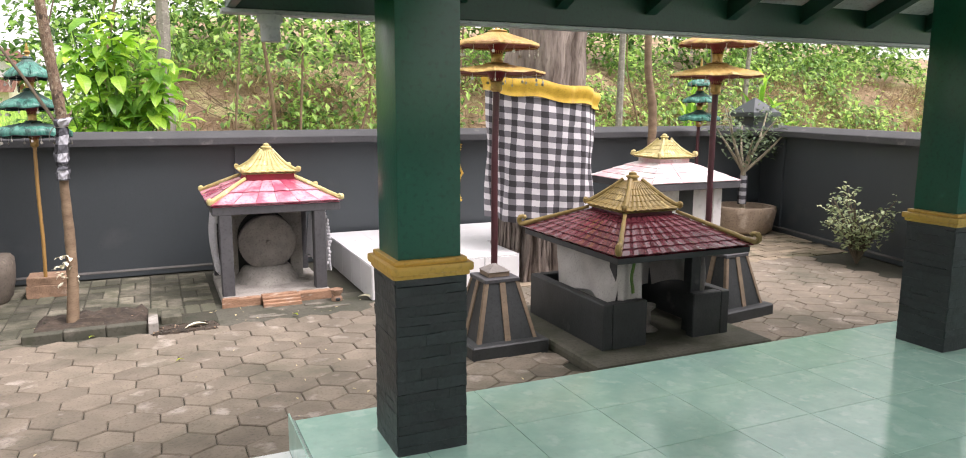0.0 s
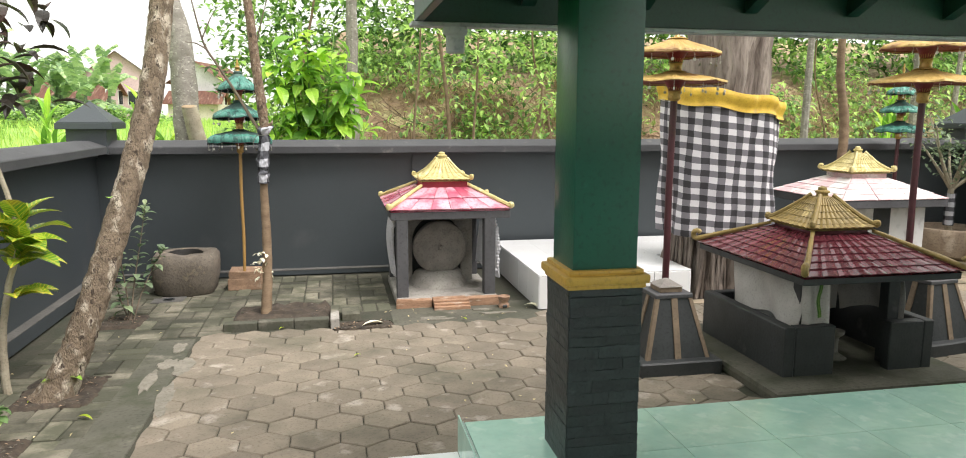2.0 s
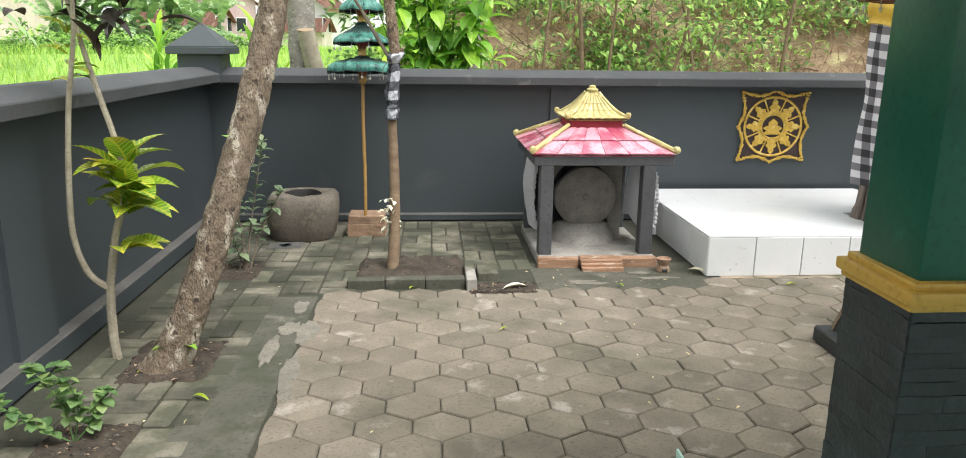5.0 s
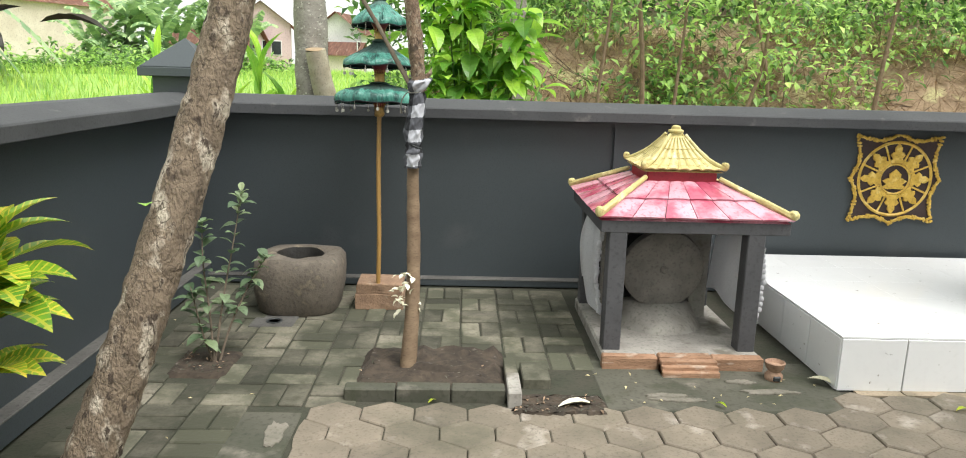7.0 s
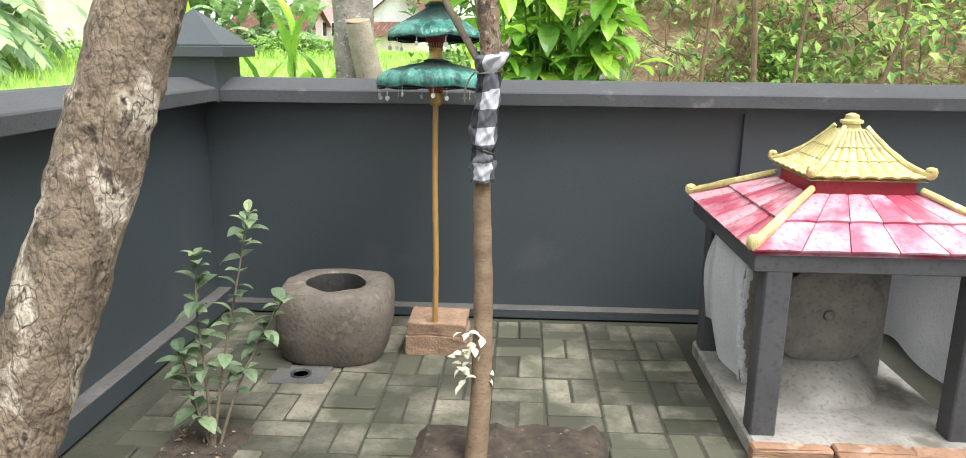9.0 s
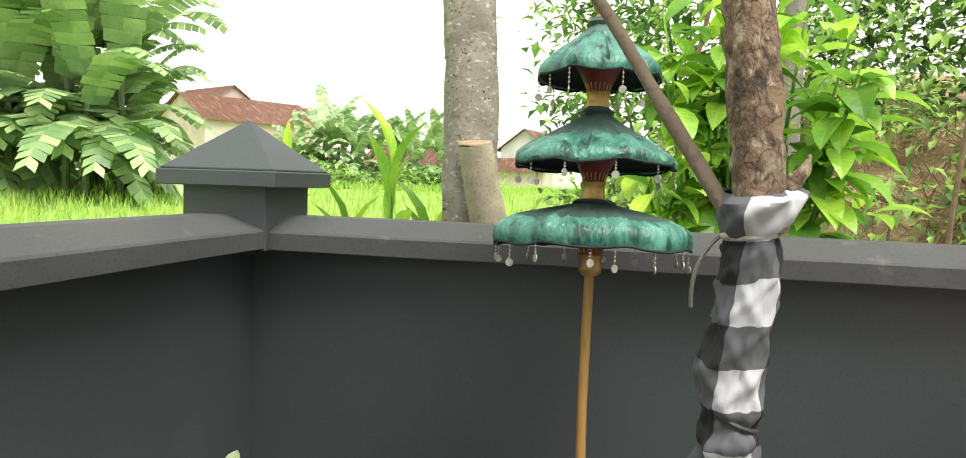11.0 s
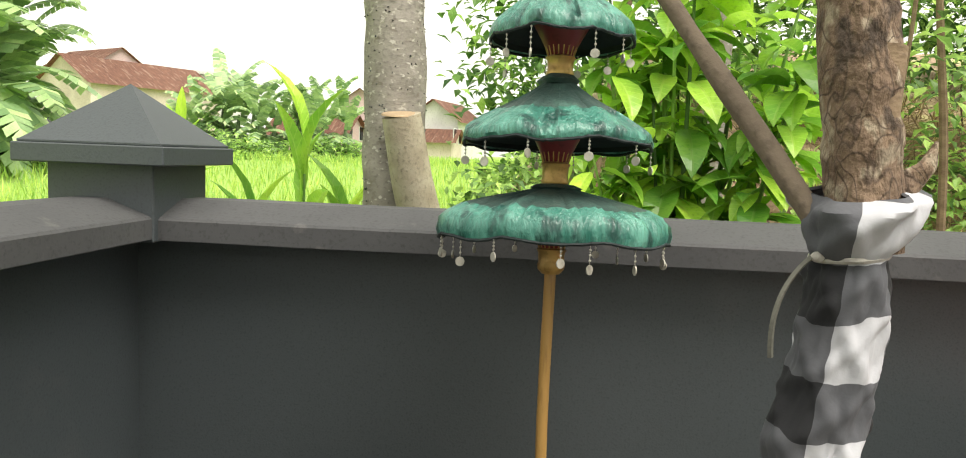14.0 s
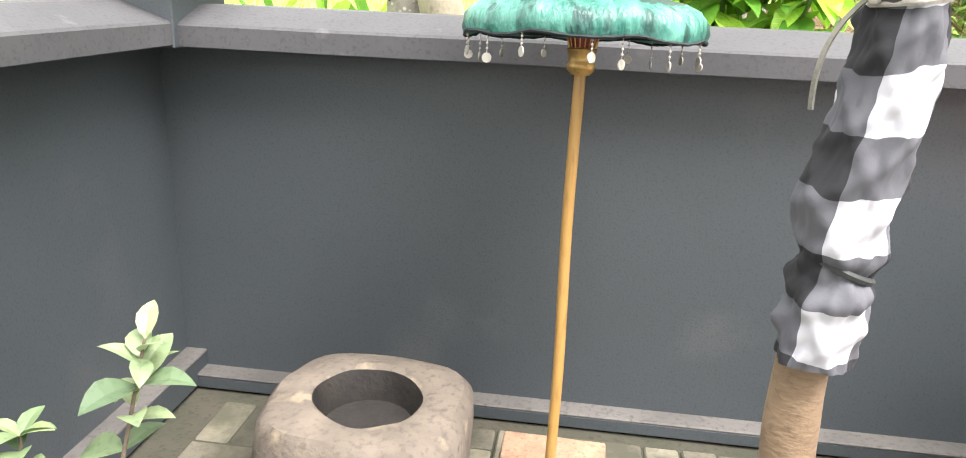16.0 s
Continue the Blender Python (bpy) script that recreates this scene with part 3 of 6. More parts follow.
def gate_post(x, y, label):
    p = thing("corner_post", x, y, 0, label, "wall post", kind="structure")
    part("shaft", box(B(), -0.17, -0.17, 1.2, 0.17, 0.17, 1.46, 0.004), M_WALL, p)
    bm = box(B(), -0.238, -0.238, 1.434, 0.238, 0.238, 1.492, 0.004)
    box(bm, -0.226, -0.226, 1.491, 0.226, 0.226, 1.502, 0.003)
    bm2 = B()
    vs = [bm2.verts.new(c) for c in ((-0.221, -0.221, 1.501), (0.221, -0.221, 1.501), (0.221, 0.221, 1.501), (-0.221, 0.221, 1.501), (0, 0, 1.688))]
    for i in range(4):
        bm2.faces.new((vs[i], vs[(i + 1) % 4], vs[4]))
    bm2.faces.new(vs[3::-1])
    part("cap_slab", bm, M_WALL, p)
    part("pyramid_cap", bm2, M_WALL, p, "low dark pyramid cap")
    return p


gate_post(-2.26, 7.53, "dark grey corner post with low pyramid cap")
gate_post(7.3, 7.62, "dark grey corner post with low pyramid cap")

# terrace of pale green tiles
terr = thing("terrace", 0, 0, 0, "raised terrace floor of pale green glazed tiles", "terrace", kind="structure")
part("terrace_base", box(B(), 0.424, -4.4, -0.03, 6.28, 2.946, 0.288), M_GROUT, terr)
part("lower_step_base", box(B(), 0.116, -4.4, -0.03, 0.424, 3.034, 0.118), M_DARKGROUT, terr)
part("cement_patch", box(B(), 0.05, 3.03, -0.03, 0.62, 3.26, 0.004, 0.01), M_HEX, terr, "brown cement patch")

# roof over the terrace
roof = thing("terrace_roof", 0, 0, 0, "dark green timber pavilion roof with white soffit boards", "roof", kind="structure")
part("front_fascia", box(B(), 0.27, 3.2, 1.955, 6.5, 3.235, 2.17, 0.004), M_ROOFGREEN, roof)
part("side_fascia", box(B(), 0.27, -4.4, 1.955, 0.305, 3.199, 2.17, 0.004), M_ROOFGREEN, roof)
part("gutter_strip", box(B(), 0.25, 3.175, 1.935, 6.5, 3.25, 1.954, 0.004), M_ZINC, roof, "grey metal flashing strip")
bm = lathe(B(), [(0.036, 1.83), (0.04, 1.835), (0.04, 1.9), (0.052, 1.91), (0.052, 1.935)], 20, 0.44, 3.21)
part("downpipe_stub", bm, M_ZINC, roof, "short grey downpipe stub", smooth=True)
bm = B()
sl = math.tan(radians(24))
vs = [bm.verts.new(c) for c in ((0.31, 3.19, 2.13), (6.5, 3.19, 2.13), (6.5, -0.9, 2.13 + 4.09 * sl), (4.4, -0.9, 2.13 + 4.09 * sl))]
bm.faces.new(vs)
vs2 = [bm.verts.new(c) for c in ((0.31, 3.19, 2.13), (4.4, -0.9, 2.13 + 4.09 * sl), (4.4, -4.4, 2.13 + 4.09 * sl), (0.31, -4.4, 2.13))]
bm.faces.new(vs2)
bmesh.ops.solidify(bm, geom=list(bm.faces), thickness=0.02)
part("soffit", bm, M_SOFFIT, roof, "white soffit boards")
bm = B()
vs = [bm.verts.new(c) for c in ((0.22, 3.27, 2.18), (6.5, 3.27, 2.18), (6.5, -0.9, 2.25 + 4.15 * sl), (4.4, -0.9, 2.25 + 4.15 * sl))]
bm.faces.new(vs)
vs = [bm.verts.new(c) for c in ((0.22, 3.27, 2.18), (4.4, -0.9, 2.25 + 4.15 * sl), (4.4, -4.4, 2.25 + 4.15 * sl), (0.22, -4.4, 2.18))]
bm.faces.new(vs)
bmesh.ops.solidify(bm, geom=list(bm.faces), thickness=0.03)
part("roof_covering", bm, M_CLAY, roof)
for i in range(11):
    x = 0.75 + i * 0.52
    top = min(4.0, x - 0.35)
    bm = B()
    vs = []
    for dx in (-0.03, 0.03):
        for y, z in ((3.19, 2.03), (3.19, 2.125), (3.19 - top, 2.125 + top * sl), (3.19 - top, 2.03 + top * sl)):
            vs.append(bm.verts.new((x + dx, y, z)))
    for f in ((0, 1, 2, 3), (7, 6, 5, 4), (0, 4, 5, 1), (1, 5, 6, 2), (2, 6, 7, 3), (3, 7, 4, 0)):
        bm.faces.new([vs[k] for k in f])
    part("rafter", bm, M_ROOFGREEN, roof)
part("beam", box(B(), 0.6, 2.52, 2.28, 6.5, 2.66, 2.36, 0.004), M_ROOFGREEN, roof)


def pillar(x, y):
    p = thing("pillar", x, y, 0.29, "green square pillar with gold band and black brick-clad foot", "pillar", "terrace pillars")
    part("shaft", box(B(), -0.12, -0.12, 0.6, 0.12, 0.12, 2.06, 0.006, 2), M_GREEN, p, "glossy dark green upper shaft", smooth=True)
    part("core", box(B(), -0.128, -0.128, 0, 0.128, 0.128, 0.68), M_CLAD, p)
    bm = B()
    for half, z0, z1 in ((0.147, 0.676, 0.696), (0.158, 0.694, 0.726), (0.14, 0.724, 0.744)):
        box(bm, -half, -half, z0, half, half, z1, 0.008, 2)
    part("band", bm, M_TRIM, p, "gold ochre moulded band", smooth=True)
    rng = random.Random(5)
    for side in range(4):
        z = 0.004
        while z < 0.67:
            hgt = min(rng.uniform(0.034, 0.048), 0.678 - z)
            cuts = [-0.134, rng.uniform(-0.08, 0.08), 0.134] if rng.random() < 0.3 else [-0.134, 0.134]
            for a, b in zip(cuts, cuts[1:]):
                out = 0.128 + rng.uniform(0.008, 0.0105)
                bm = box(B(), a + 0.0003, -out, z, b - 0.0003, -0.12, z + hgt - 0.0003, 0.001)
                bmesh.ops.subdivide_edges(bm, edges=[e for e in bm.edges if abs(e.verts[0].co.x - e.verts[1].co.x) > 0.05], cuts=4)
                for v in bm.verts:
                    v.co.y += 0.004 * noise.noise((v.co.x * 14, z * 40 + side * 7, v.co.z * 30))
                    v.co.z += 0.003 * noise.noise((v.co.x * 12 + 3, z * 30, side))
                bmesh.ops.rotate(bm, verts=bm.verts, matrix=Matrix.Rotation(side * math.pi / 2, 3, "Z"))
                part("brick", bm, M_CLAD, p)
            z += hgt
    return p


p1 = pillar(0.855, 2.59)
copy_thing(p1, pose(3.835, 2.57, 0.29))

# white tiled platform
plat = thing("offering_platform", 1.54, 5.74, 0, "low white tiled platform against the yard wall", "platform")
part("platform_core", box(B(), 0.006, 0.006, -0.02, 1.33, 1.73, 0.272), M_DARKGROUT, plat)
for i in range(4):
    bm = box(B(), 0.004 + i * 0.335, -0.002, 0.0, 0.333 + i * 0.335, 0.007, 0.272, 0.0015)
    part("tile", bm, M_WHITE, plat)
for j in range(5):
    bm = box(B(), -0.002, 0.008 + j * 0.335, 0.0, 0.007, 0.337 + j * 0.335, 0.272, 0.0015)
    part("tile", bm, M_WHITE, plat)
for i in range(4):
    for j in range(5):
        bm = box(B(), 0.001 + i * 0.335, 0.002 + j * 0.343, 0.2745, 0.3355 + i * 0.335, 0.3445 + j * 0.343, 0.284, 0.0008)
        part("tile", bm, M_WHITE, plat)


# narrower wing of the platform behind the banyan
part("platform_core", box(B(), 1.331, 0.72, -0.02, 2.0, 1.73, 0.272), M_DARKGROUT, plat)
for i in range(4, 6):
    part("tile", box(B(), 0.004 + i * 0.335, 0.712, 0.0, 0.333 + i * 0.335, 0.7195, 0.272, 0.0015), M_WHITE, plat)
    for j in range(2, 5):
        y0 = max(0.712, 0.002 + j * 0.343)
        part("tile", box(B(), 0.001 + i * 0.335, y0, 0.2745, 0.3355 + i * 0.335, 0.3445 + j * 0.343, 0.284, 0.0008), M_WHITE, plat)


# ---- shrines ----
def roof_tiles(parent, lower, upper, rows, cols, material, lift=0.012, thick=0.012, camber=0.006, name="roof_tile", curve=None):
    """Overlapping tiles on four hipped slopes. lower, upper: (half x, half y, z)."""
    for side in range(4):
        def at(u, t):
            t2 = curve(t) if curve else t
            hx = lower[0] + (upper[0] - lower[0]) * t
            hy = lower[1] + (upper[1] - lower[1]) * t
            z = lower[2] + (upper[2] - lower[2]) * t2
            a, b = (hx, hy) if side % 2 == 0 else (hy, hx)
            p = Vector((u * a, -b, z))
            return Matrix.Rotation(side * math.pi / 2, 3, "Z") @ p
        for r in range(rows):
            t0, t1 = r / rows, min(1.0, (r + 1.12) / rows)
            for c in range(cols):
                u0, u1 = -1 + 2 * c / cols, -1 + 2 * (c + 1) / cols
                e = 0.015
                nrm = (at(0.5, t0) - at(-0.5, t0)).cross(at(0, t1) - at(0, t0)).normalized()
                bm = B()
                rows_v = []
                for t, up in ((t0 - 0.02, lift), (t1, 0.0)):
                    for k, uu in enumerate((u0 + e * (u1 - u0), u0 + 0.3 * (u1 - u0), u0 + 0.7 * (u1 - u0), u1 - e * (u1 - u0))):
                        q = at(uu, t) + nrm * (up + (camber if k in (1, 2) else 0.0))
                        rows_v.append((bm.verts.new(q + nrm * thick), bm.verts.new(q)))
                lo, hi = rows_v[:4], rows_v[4:]
                for k in range(3):
                    bm.faces.new((lo[k][0], lo[k + 1][0], hi[k + 1][0], hi[k][0]))
                    bm.faces.new((lo[k][1], hi[k][1], hi[k + 1][1], lo[k + 1][1]))
                    bm.faces.new((lo[k][0], lo[k][1], lo[k + 1][1], lo[k + 1][0]))
                    bm.faces.new((hi[k][0], hi[k + 1][0], hi[k + 1][1], hi[k][1]))
                for k in (0, 3):
                    bm.faces.new((lo[k][0], hi[k][0], hi[k][1], lo[k][1]))
                part(name, bm, material, parent)


def hips(parent, lower, upper, rad, material, curl=0.03, curve=None):
    for sx in (-1, 1):
        for sy in (-1, 1):
            pts = []
            for i in range(9):
                t = 1 - i / 8
                t2 = curve(t) if curve else t
                pts.append(Vector((sx * (lower[0] + (upper[0] - lower[0]) * t), sy * (lower[1] + (upper[1] - lower[1]) * t),
                                   lower[2] + (upper[2] - lower[2]) * t2 + rad * 0.9 + 0.012)))
            d = Vector((sx, sy, 0)).normalized()
            end = pts[-1]
            for a in range(1, 8):
                ang = a / 7 * 4.2
                pts.append(end + d * math.sin(ang) * curl + Vector((0, 0, (1 - math.cos(ang)) * curl)))
            n = len(pts)
            rr = [rad * (0.85 + 0.5 * min(1, i / 9)) * (1 if i < n - 3 else 0.8) for i in range(n)]
            bm = tube(B(), pts, rr, 8, 0.25, 30)
            part("hip_ridge", bm, material, parent, smooth=True)


def crown(parent, lower, apex, material, rows=4, cols=7, rad=0.014, curl=0.016, bow=1.55):
    cv = lambda t: max(0.0, t) ** bow
    upper = (0.045, 0.045, apex - 0.075)
    bm = B()
    rings = []
    for i in range(9):
        t = i / 8
        hx, hy = lower[0] * (1 - t) + upper[0] * t, lower[1] * (1 - t) + upper[1] * t
        z = lower[2] + (upper[2] - lower[2]) * cv(t) - 0.004
        rings.append([Vector(c) for c in ((-hx, -hy, z), (hx, -hy, z), (hx, hy, z), (-hx, hy, z))])
    ring_skin(bm, rings)
    part("crown_body", bm, material, parent)
    roof_tiles(parent, lower, upper, rows, cols, material, 0.006, 0.008, 0.007, "crown_tile", cv)
    hips(parent, lower, upper, rad, material, curl, cv)
    z = apex
    bm = lathe(B(), [(0.05, z - 0.085), (0.052, z - 0.07), (0.036, z - 0.06), (0.034, z - 0.045), (0.045, z - 0.04), (0.045, z - 0.03), (0.028, z - 0.024), (0.026, z - 0.008), (0.008, z)], 14)
    part("finial", bm, material, parent, smooth=True)


def frustum(bm, lo, hi):
    rings = [[Vector(c) for c in ((-a, -b, z), (a, -b, z), (a, b, z), (-a, b, z))] for a, b, z in (lo, hi)]
    return ring_skin(bm, rings)


def drape(parent, name, fn, material, label="", nu=26, nv=22):
    return part(name, sheet(B(), fn, nu, nv, 0.004), material, parent, label, smooth=True)


# shrine with the grinding stone
A = thing("stone_shrine", 0.87, 6.6, 0, "small open shrine with faded crimson roof, gold crown and grey posts", "shrine", "yard shrines")
part("floor_slab", box(B(), -0.46, -0.56, -0.02, 0.4, 0.46, 0.06, 0.012), M_CEMENT, A, "pale cement floor slab")
rngA = random.Random(3)
x = -0.47
for wdt in (0.3, 0.29, 0.28):
    bm = box(B(), x, -0.62, -0.02, x + wdt - 0.004, -0.555, 0.066 + rngA.uniform(-0.006, 0.006), 0.008)
    for v in bm.verts:
        v.co += Vector((0, rngA.uniform(-0.006, 0.006), rngA.uniform(-0.003, 0.003)))
    part("facing_stone", bm, M_ORANGE, A, "orange sandstone facing")
    x += wdt
for k in range(3):
    bm = box(B(), -0.17, -0.665 - 0.028 * (2 - k), -0.02, 0.13, -0.615, 0.022 + 0.02 * k, 0.004)
    part("step", bm, M_ORANGE, A, "orange sandstone step")
for px in (-0.405, 0.335):
    for py in (-0.46, 0.36):
        part("post", box(B(), px - 0.048, py - 0.048, 0.055, px + 0.048, py + 0.048, 0.73, 0.006), M_SHGREY, A)
part("eave_board", box(B(), -0.5, -0.51, 0.713, 0.51, 0.49, 0.782, 0.004), M_SHGREY, A, "dark grey eave board")
part("roof_slope", frustum(B(), (0.505, 0.515, 0.779), (0.21, 0.21, 0.935)), M_PINK, A)
roof_tiles(A, (0.51, 0.515, 0.785), (0.21, 0.21, 0.94), 2, 6, M_PINK, 0.012, 0.01, 0.004)
hips(A, (0.51, 0.515, 0.79), (0.21, 0.21, 0.944), 0.016, M_GOLD, 0.011)
part("neck", box(B(), -0.198, -0.198, 0.92, 0.198, 0.198, 1.02, 0.008), M_REDNECK, A, "crimson painted neck")
crown(A, (0.225, 0.225, 1.008), 1.25, M_GOLD, 4, 7, 0.012, 0.011)
bm = B()
prof_out, prof_in = [], []
for i in range(17):
    a0 = math.pi * i / 16
    prof_in.append((-0.04 + 0.225 * math.cos(a0), 0.44 + 0.225 * math.sin(a0)))
    prof_out.append((max(-0.37, min(0.29, -0.04 + 0.5 * math.cos(a0))), min(0.715, 0.44 + 0.5 * math.sin(a0))))
prof_in = [(0.185, 0.06)] + prof_in + [(-0.265, 0.06)]
prof_out = [(0.29, 0.06)] + prof_out + [(-0.37, 0.06)]
F0 = [bm.verts.new((a, 0.08, z)) for a, z in prof_in]
F1 = [bm.verts.new((a, 0.08, z)) for a, z in prof_out]
G0 = [bm.verts.new((a, 0.12, z)) for a, z in prof_in]
G1 = [bm.verts.new((a, 0.12, z)) for a, z in prof_out]
for i in range(len(F0) - 1):
    bm.faces.new((F0[i], F0[i + 1], F1[i + 1], F1[i]))
    bm.faces.new((G0[i], G1[i], G1[i + 1], G0[i + 1]))
    bm.faces.new((F0[i], G0[i], G0[i + 1], F0[i + 1]))
    bm.faces.new((F1[i], F1[i + 1], G1[i + 1], G1[i]))
part("arch", bm, M_CEMENT, A, "grey plaster arch")
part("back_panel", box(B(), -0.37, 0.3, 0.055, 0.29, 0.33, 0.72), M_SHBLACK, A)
bm = B()
rings = []
for k, t in enumerate((0.0, 0.25, 0.55, 0.8, 1.0)):
    rings.append([Vector((-0.04 + (0.24 * (1 - t) + 0.17 * t) * math.cos(a) * 1.15 + 0.02 * noise.noise((a, t * 3, 1)), 0.02 + (0.2 * (1 - t * t) + 0.09) * math.sin(a), 0.055 + 0.13 * t + 0.015 * noise.noise((a * 2, t * 3, 5)))) for a in (2 * math.pi * i / 24 for i in range(24))])
ring_skin(bm, rings)
part("cement_mound", bm, M_CEMENT, A, "lumpy cement mound", smooth=True)
bm = lathe(B(), [(0.01, -0.04), (0.02, 0.03), (0.05, 0.036), (0.12, 0.04), (0.225, 0.036), (0.24, 0.025), (0.243, -0.03), (0.22, -0.04)], 40, wob=0.02)
bmesh.ops.rotate(bm, verts=bm.verts, matrix=Matrix.Rotation(radians(97), 3, "X"))
bmesh.ops.translate(bm, verts=bm.verts, vec=(-0.03, -0.05, 0.4))
part("millstone", bm, M_STONE, A, "round grey grinding stone", smooth=True)
bm = lathe(B(), [(0.02, -0.02), (0.022, 0.01), (0.012, 0.016)], 12)
bmesh.ops.rotate(bm, verts=bm.verts, matrix=Matrix.Rotation(radians(97), 3, "X"))
bmesh.ops.translate(bm, verts=bm.verts, vec=(-0.03, -0.088, 0.405))
part("millstone_hub", bm, M_STONE, A)
drape(A, "side_cloth", lambda u, v: (-0.45 - 0.02 * math.sin(u * 11 + v * 2) - 0.025 * math.sin(v * math.pi) * (0.5 + u), -0.3 + 0.55 * u - 0.07 * v * (1 - u) + 0.02 * math.sin(v * 7 + u * 5), 0.72 - (0.5 + 0.05 * math.sin(u * 5)) * v), M_CLOTH, "white cotton side curtain")
drape(A, "side_cloth", lambda u, v: (0.4 + 0.02 * math.sin(u * 9) + 0.05 * v * math.sin(u * 4 + 1), -0.38 + 0.66 * u, 0.72 - (0.54 + 0.04 * math.sin(u * 6)) * v), M_CLOTH, "white cotton side curtain")
for sx, xx, n in ((-1, -0.455, 26), (1, 0.4, 16)):
    bm = B()
    for k in range(n):
        z = 0.7 - 0.48 * k / n
        bmesh.ops.create_icosphere(bm, subdivisions=1, radius=0.016, matrix=Matrix.Translation((xx - 0.03 * math.sin(k / n * 3.14) * (1 if sx < 0 else -1) + rngA.uniform(-0.006, 0.006), -0.35 + (0.0 if sx < 0 else -0.04) - 0.05 * k / n, z)) @ Matrix.Diagonal((1, 0.6, 1.2, 1)))
    part("lace_edge", bm, M_CLOTH, A, "ruffled white lace edge", smooth=True)

# maroon shrine in its trough
S = thing("maroon_shrine", 2.955, 4.2, 0, "low shrine with glossy maroon tiled roof inside a black walled trough", "shrine", "yard shrines")
bm = box(B(), -0.68, -0.68, -0.03, 0.68, 0.72, 0.065, 0.03, 2)
for v in bm.verts:
    v.co += Vector((0.02 * noise.noise(v.co * 3), 0.02 * noise.noise(v.co * 3 + Vector((5, 0, 0))), 0))
part("rough_plinth", bm, M_CONC, S, "rough cement plinth")
part("trough_wall", box(B(), -0.5, -0.45, 0.06, -0.43, 0.52, 0.36, 0.006), M_SHBLACK, S)
part("trough_wall", box(B(), 0.43, -0.45, 0.06, 0.5, 0.52, 0.36, 0.006), M_SHBLACK, S)
part("trough_wall", box(B(), -0.429, 0.45, 0.06, 0.429, 0.52, 0.36, 0.006), M_SHBLACK, S)
part("trough_wall", box(B(), -0.429, -0.45, 0.06, -0.17, -0.38, 0.36, 0.006), M_SHBLACK, S)
part("trough_wall", box(B(), 0.2, -0.45, 0.06, 0.429, -0.38, 0.36, 0.006), M_SHBLACK, S)
for px in (-0.3, 0.3):
    for py in (-0.3, 0.36):
        part("post", box(B(), px - 0.04, py - 0.04, 0.06, px + 0.04, py + 0.04, 0.66, 0.004), M_SHBLACK, S)
part("eave_board", box(B(), -0.51, -0.6, 0.645, 0.51, 0.6, 0.685, 0.004), M_SHBLACK, S)
part("roof_slope", frustum(B(), (0.51, 0.61, 0.684), (0.2, 0.215, 0.85)), M_MAROON, S)
roof_tiles(S, (0.51, 0.61, 0.69), (0.2, 0.215, 0.853), 6, 10, M_MAROON, 0.008, 0.007, 0.004)
hips(S, (0.52, 0.62, 0.69), (0.205, 0.22, 0.855), 0.014, M_OLDGOLD, 0.028)
part("neck", box(B(), -0.19, -0.205, 0.82, 0.19, 0.205, 0.905, 0.006), M_MAROON, S)
crown(S, (0.218, 0.233, 0.89), 1.135, M_OLDGOLD, 5, 9, 0.014, 0.009, 1.25)
for args in ((-0.345, -0.36, 0.33, 0.72), (0.345, -0.33, 0.3, 0.6)):
    xx, y0, wdt, ln = args
    drape(S, "side_cloth", lambda u, v, xx=xx, y0=y0, ln=ln: (xx + 0.025 * math.sin(u * 11 + v * 3) - 0.03 * v * (1 if xx < 0 else -1), y0 + ln * u, 0.655 - (0.36 - 0.06 * math.sin(u * 4)) * v), M_OLDCLOTH, "soiled white side curtain")
drape(S, "front_cloth", lambda u, v: (-0.35 + 0.17 * u, -0.36 - 0.02 * math.sin(u * 8) - 0.02 * v, 0.655 - (0.33 + 0.05 * u) * v), M_OLDCLOTH, "soiled white front curtain")
drape(S, "back_cloth", lambda u, v: (-0.3 + 0.6 * u, 0.16 + 0.025 * math.sin(u * 12 + v * 2), 0.655 - (0.42 + 0.05 * math.sin(u * 5)) * v), M_OLDCLOTH, "soiled white back curtain")
drape(S, "green_ribbon", lambda u, v: (-0.27 + 0.025 * u + 0.008 * math.sin(v * 8), -0.4 - 0.004 * math.sin(u * 6), 0.65 - 0.25 * v), M_LEAF_DARK, "dark green ribbon", 4, 10)
bm = lathe(B(), [(0.06, 0.066), (0.075, 0.075), (0.05, 0.09), (0.02, 0.11), (0.02, 0.2), (0.05, 0.23), (0.055, 0.25)], 16, 0.02, -0.2)
part("incense_holder", bm, M_STONE, S, smooth=True)

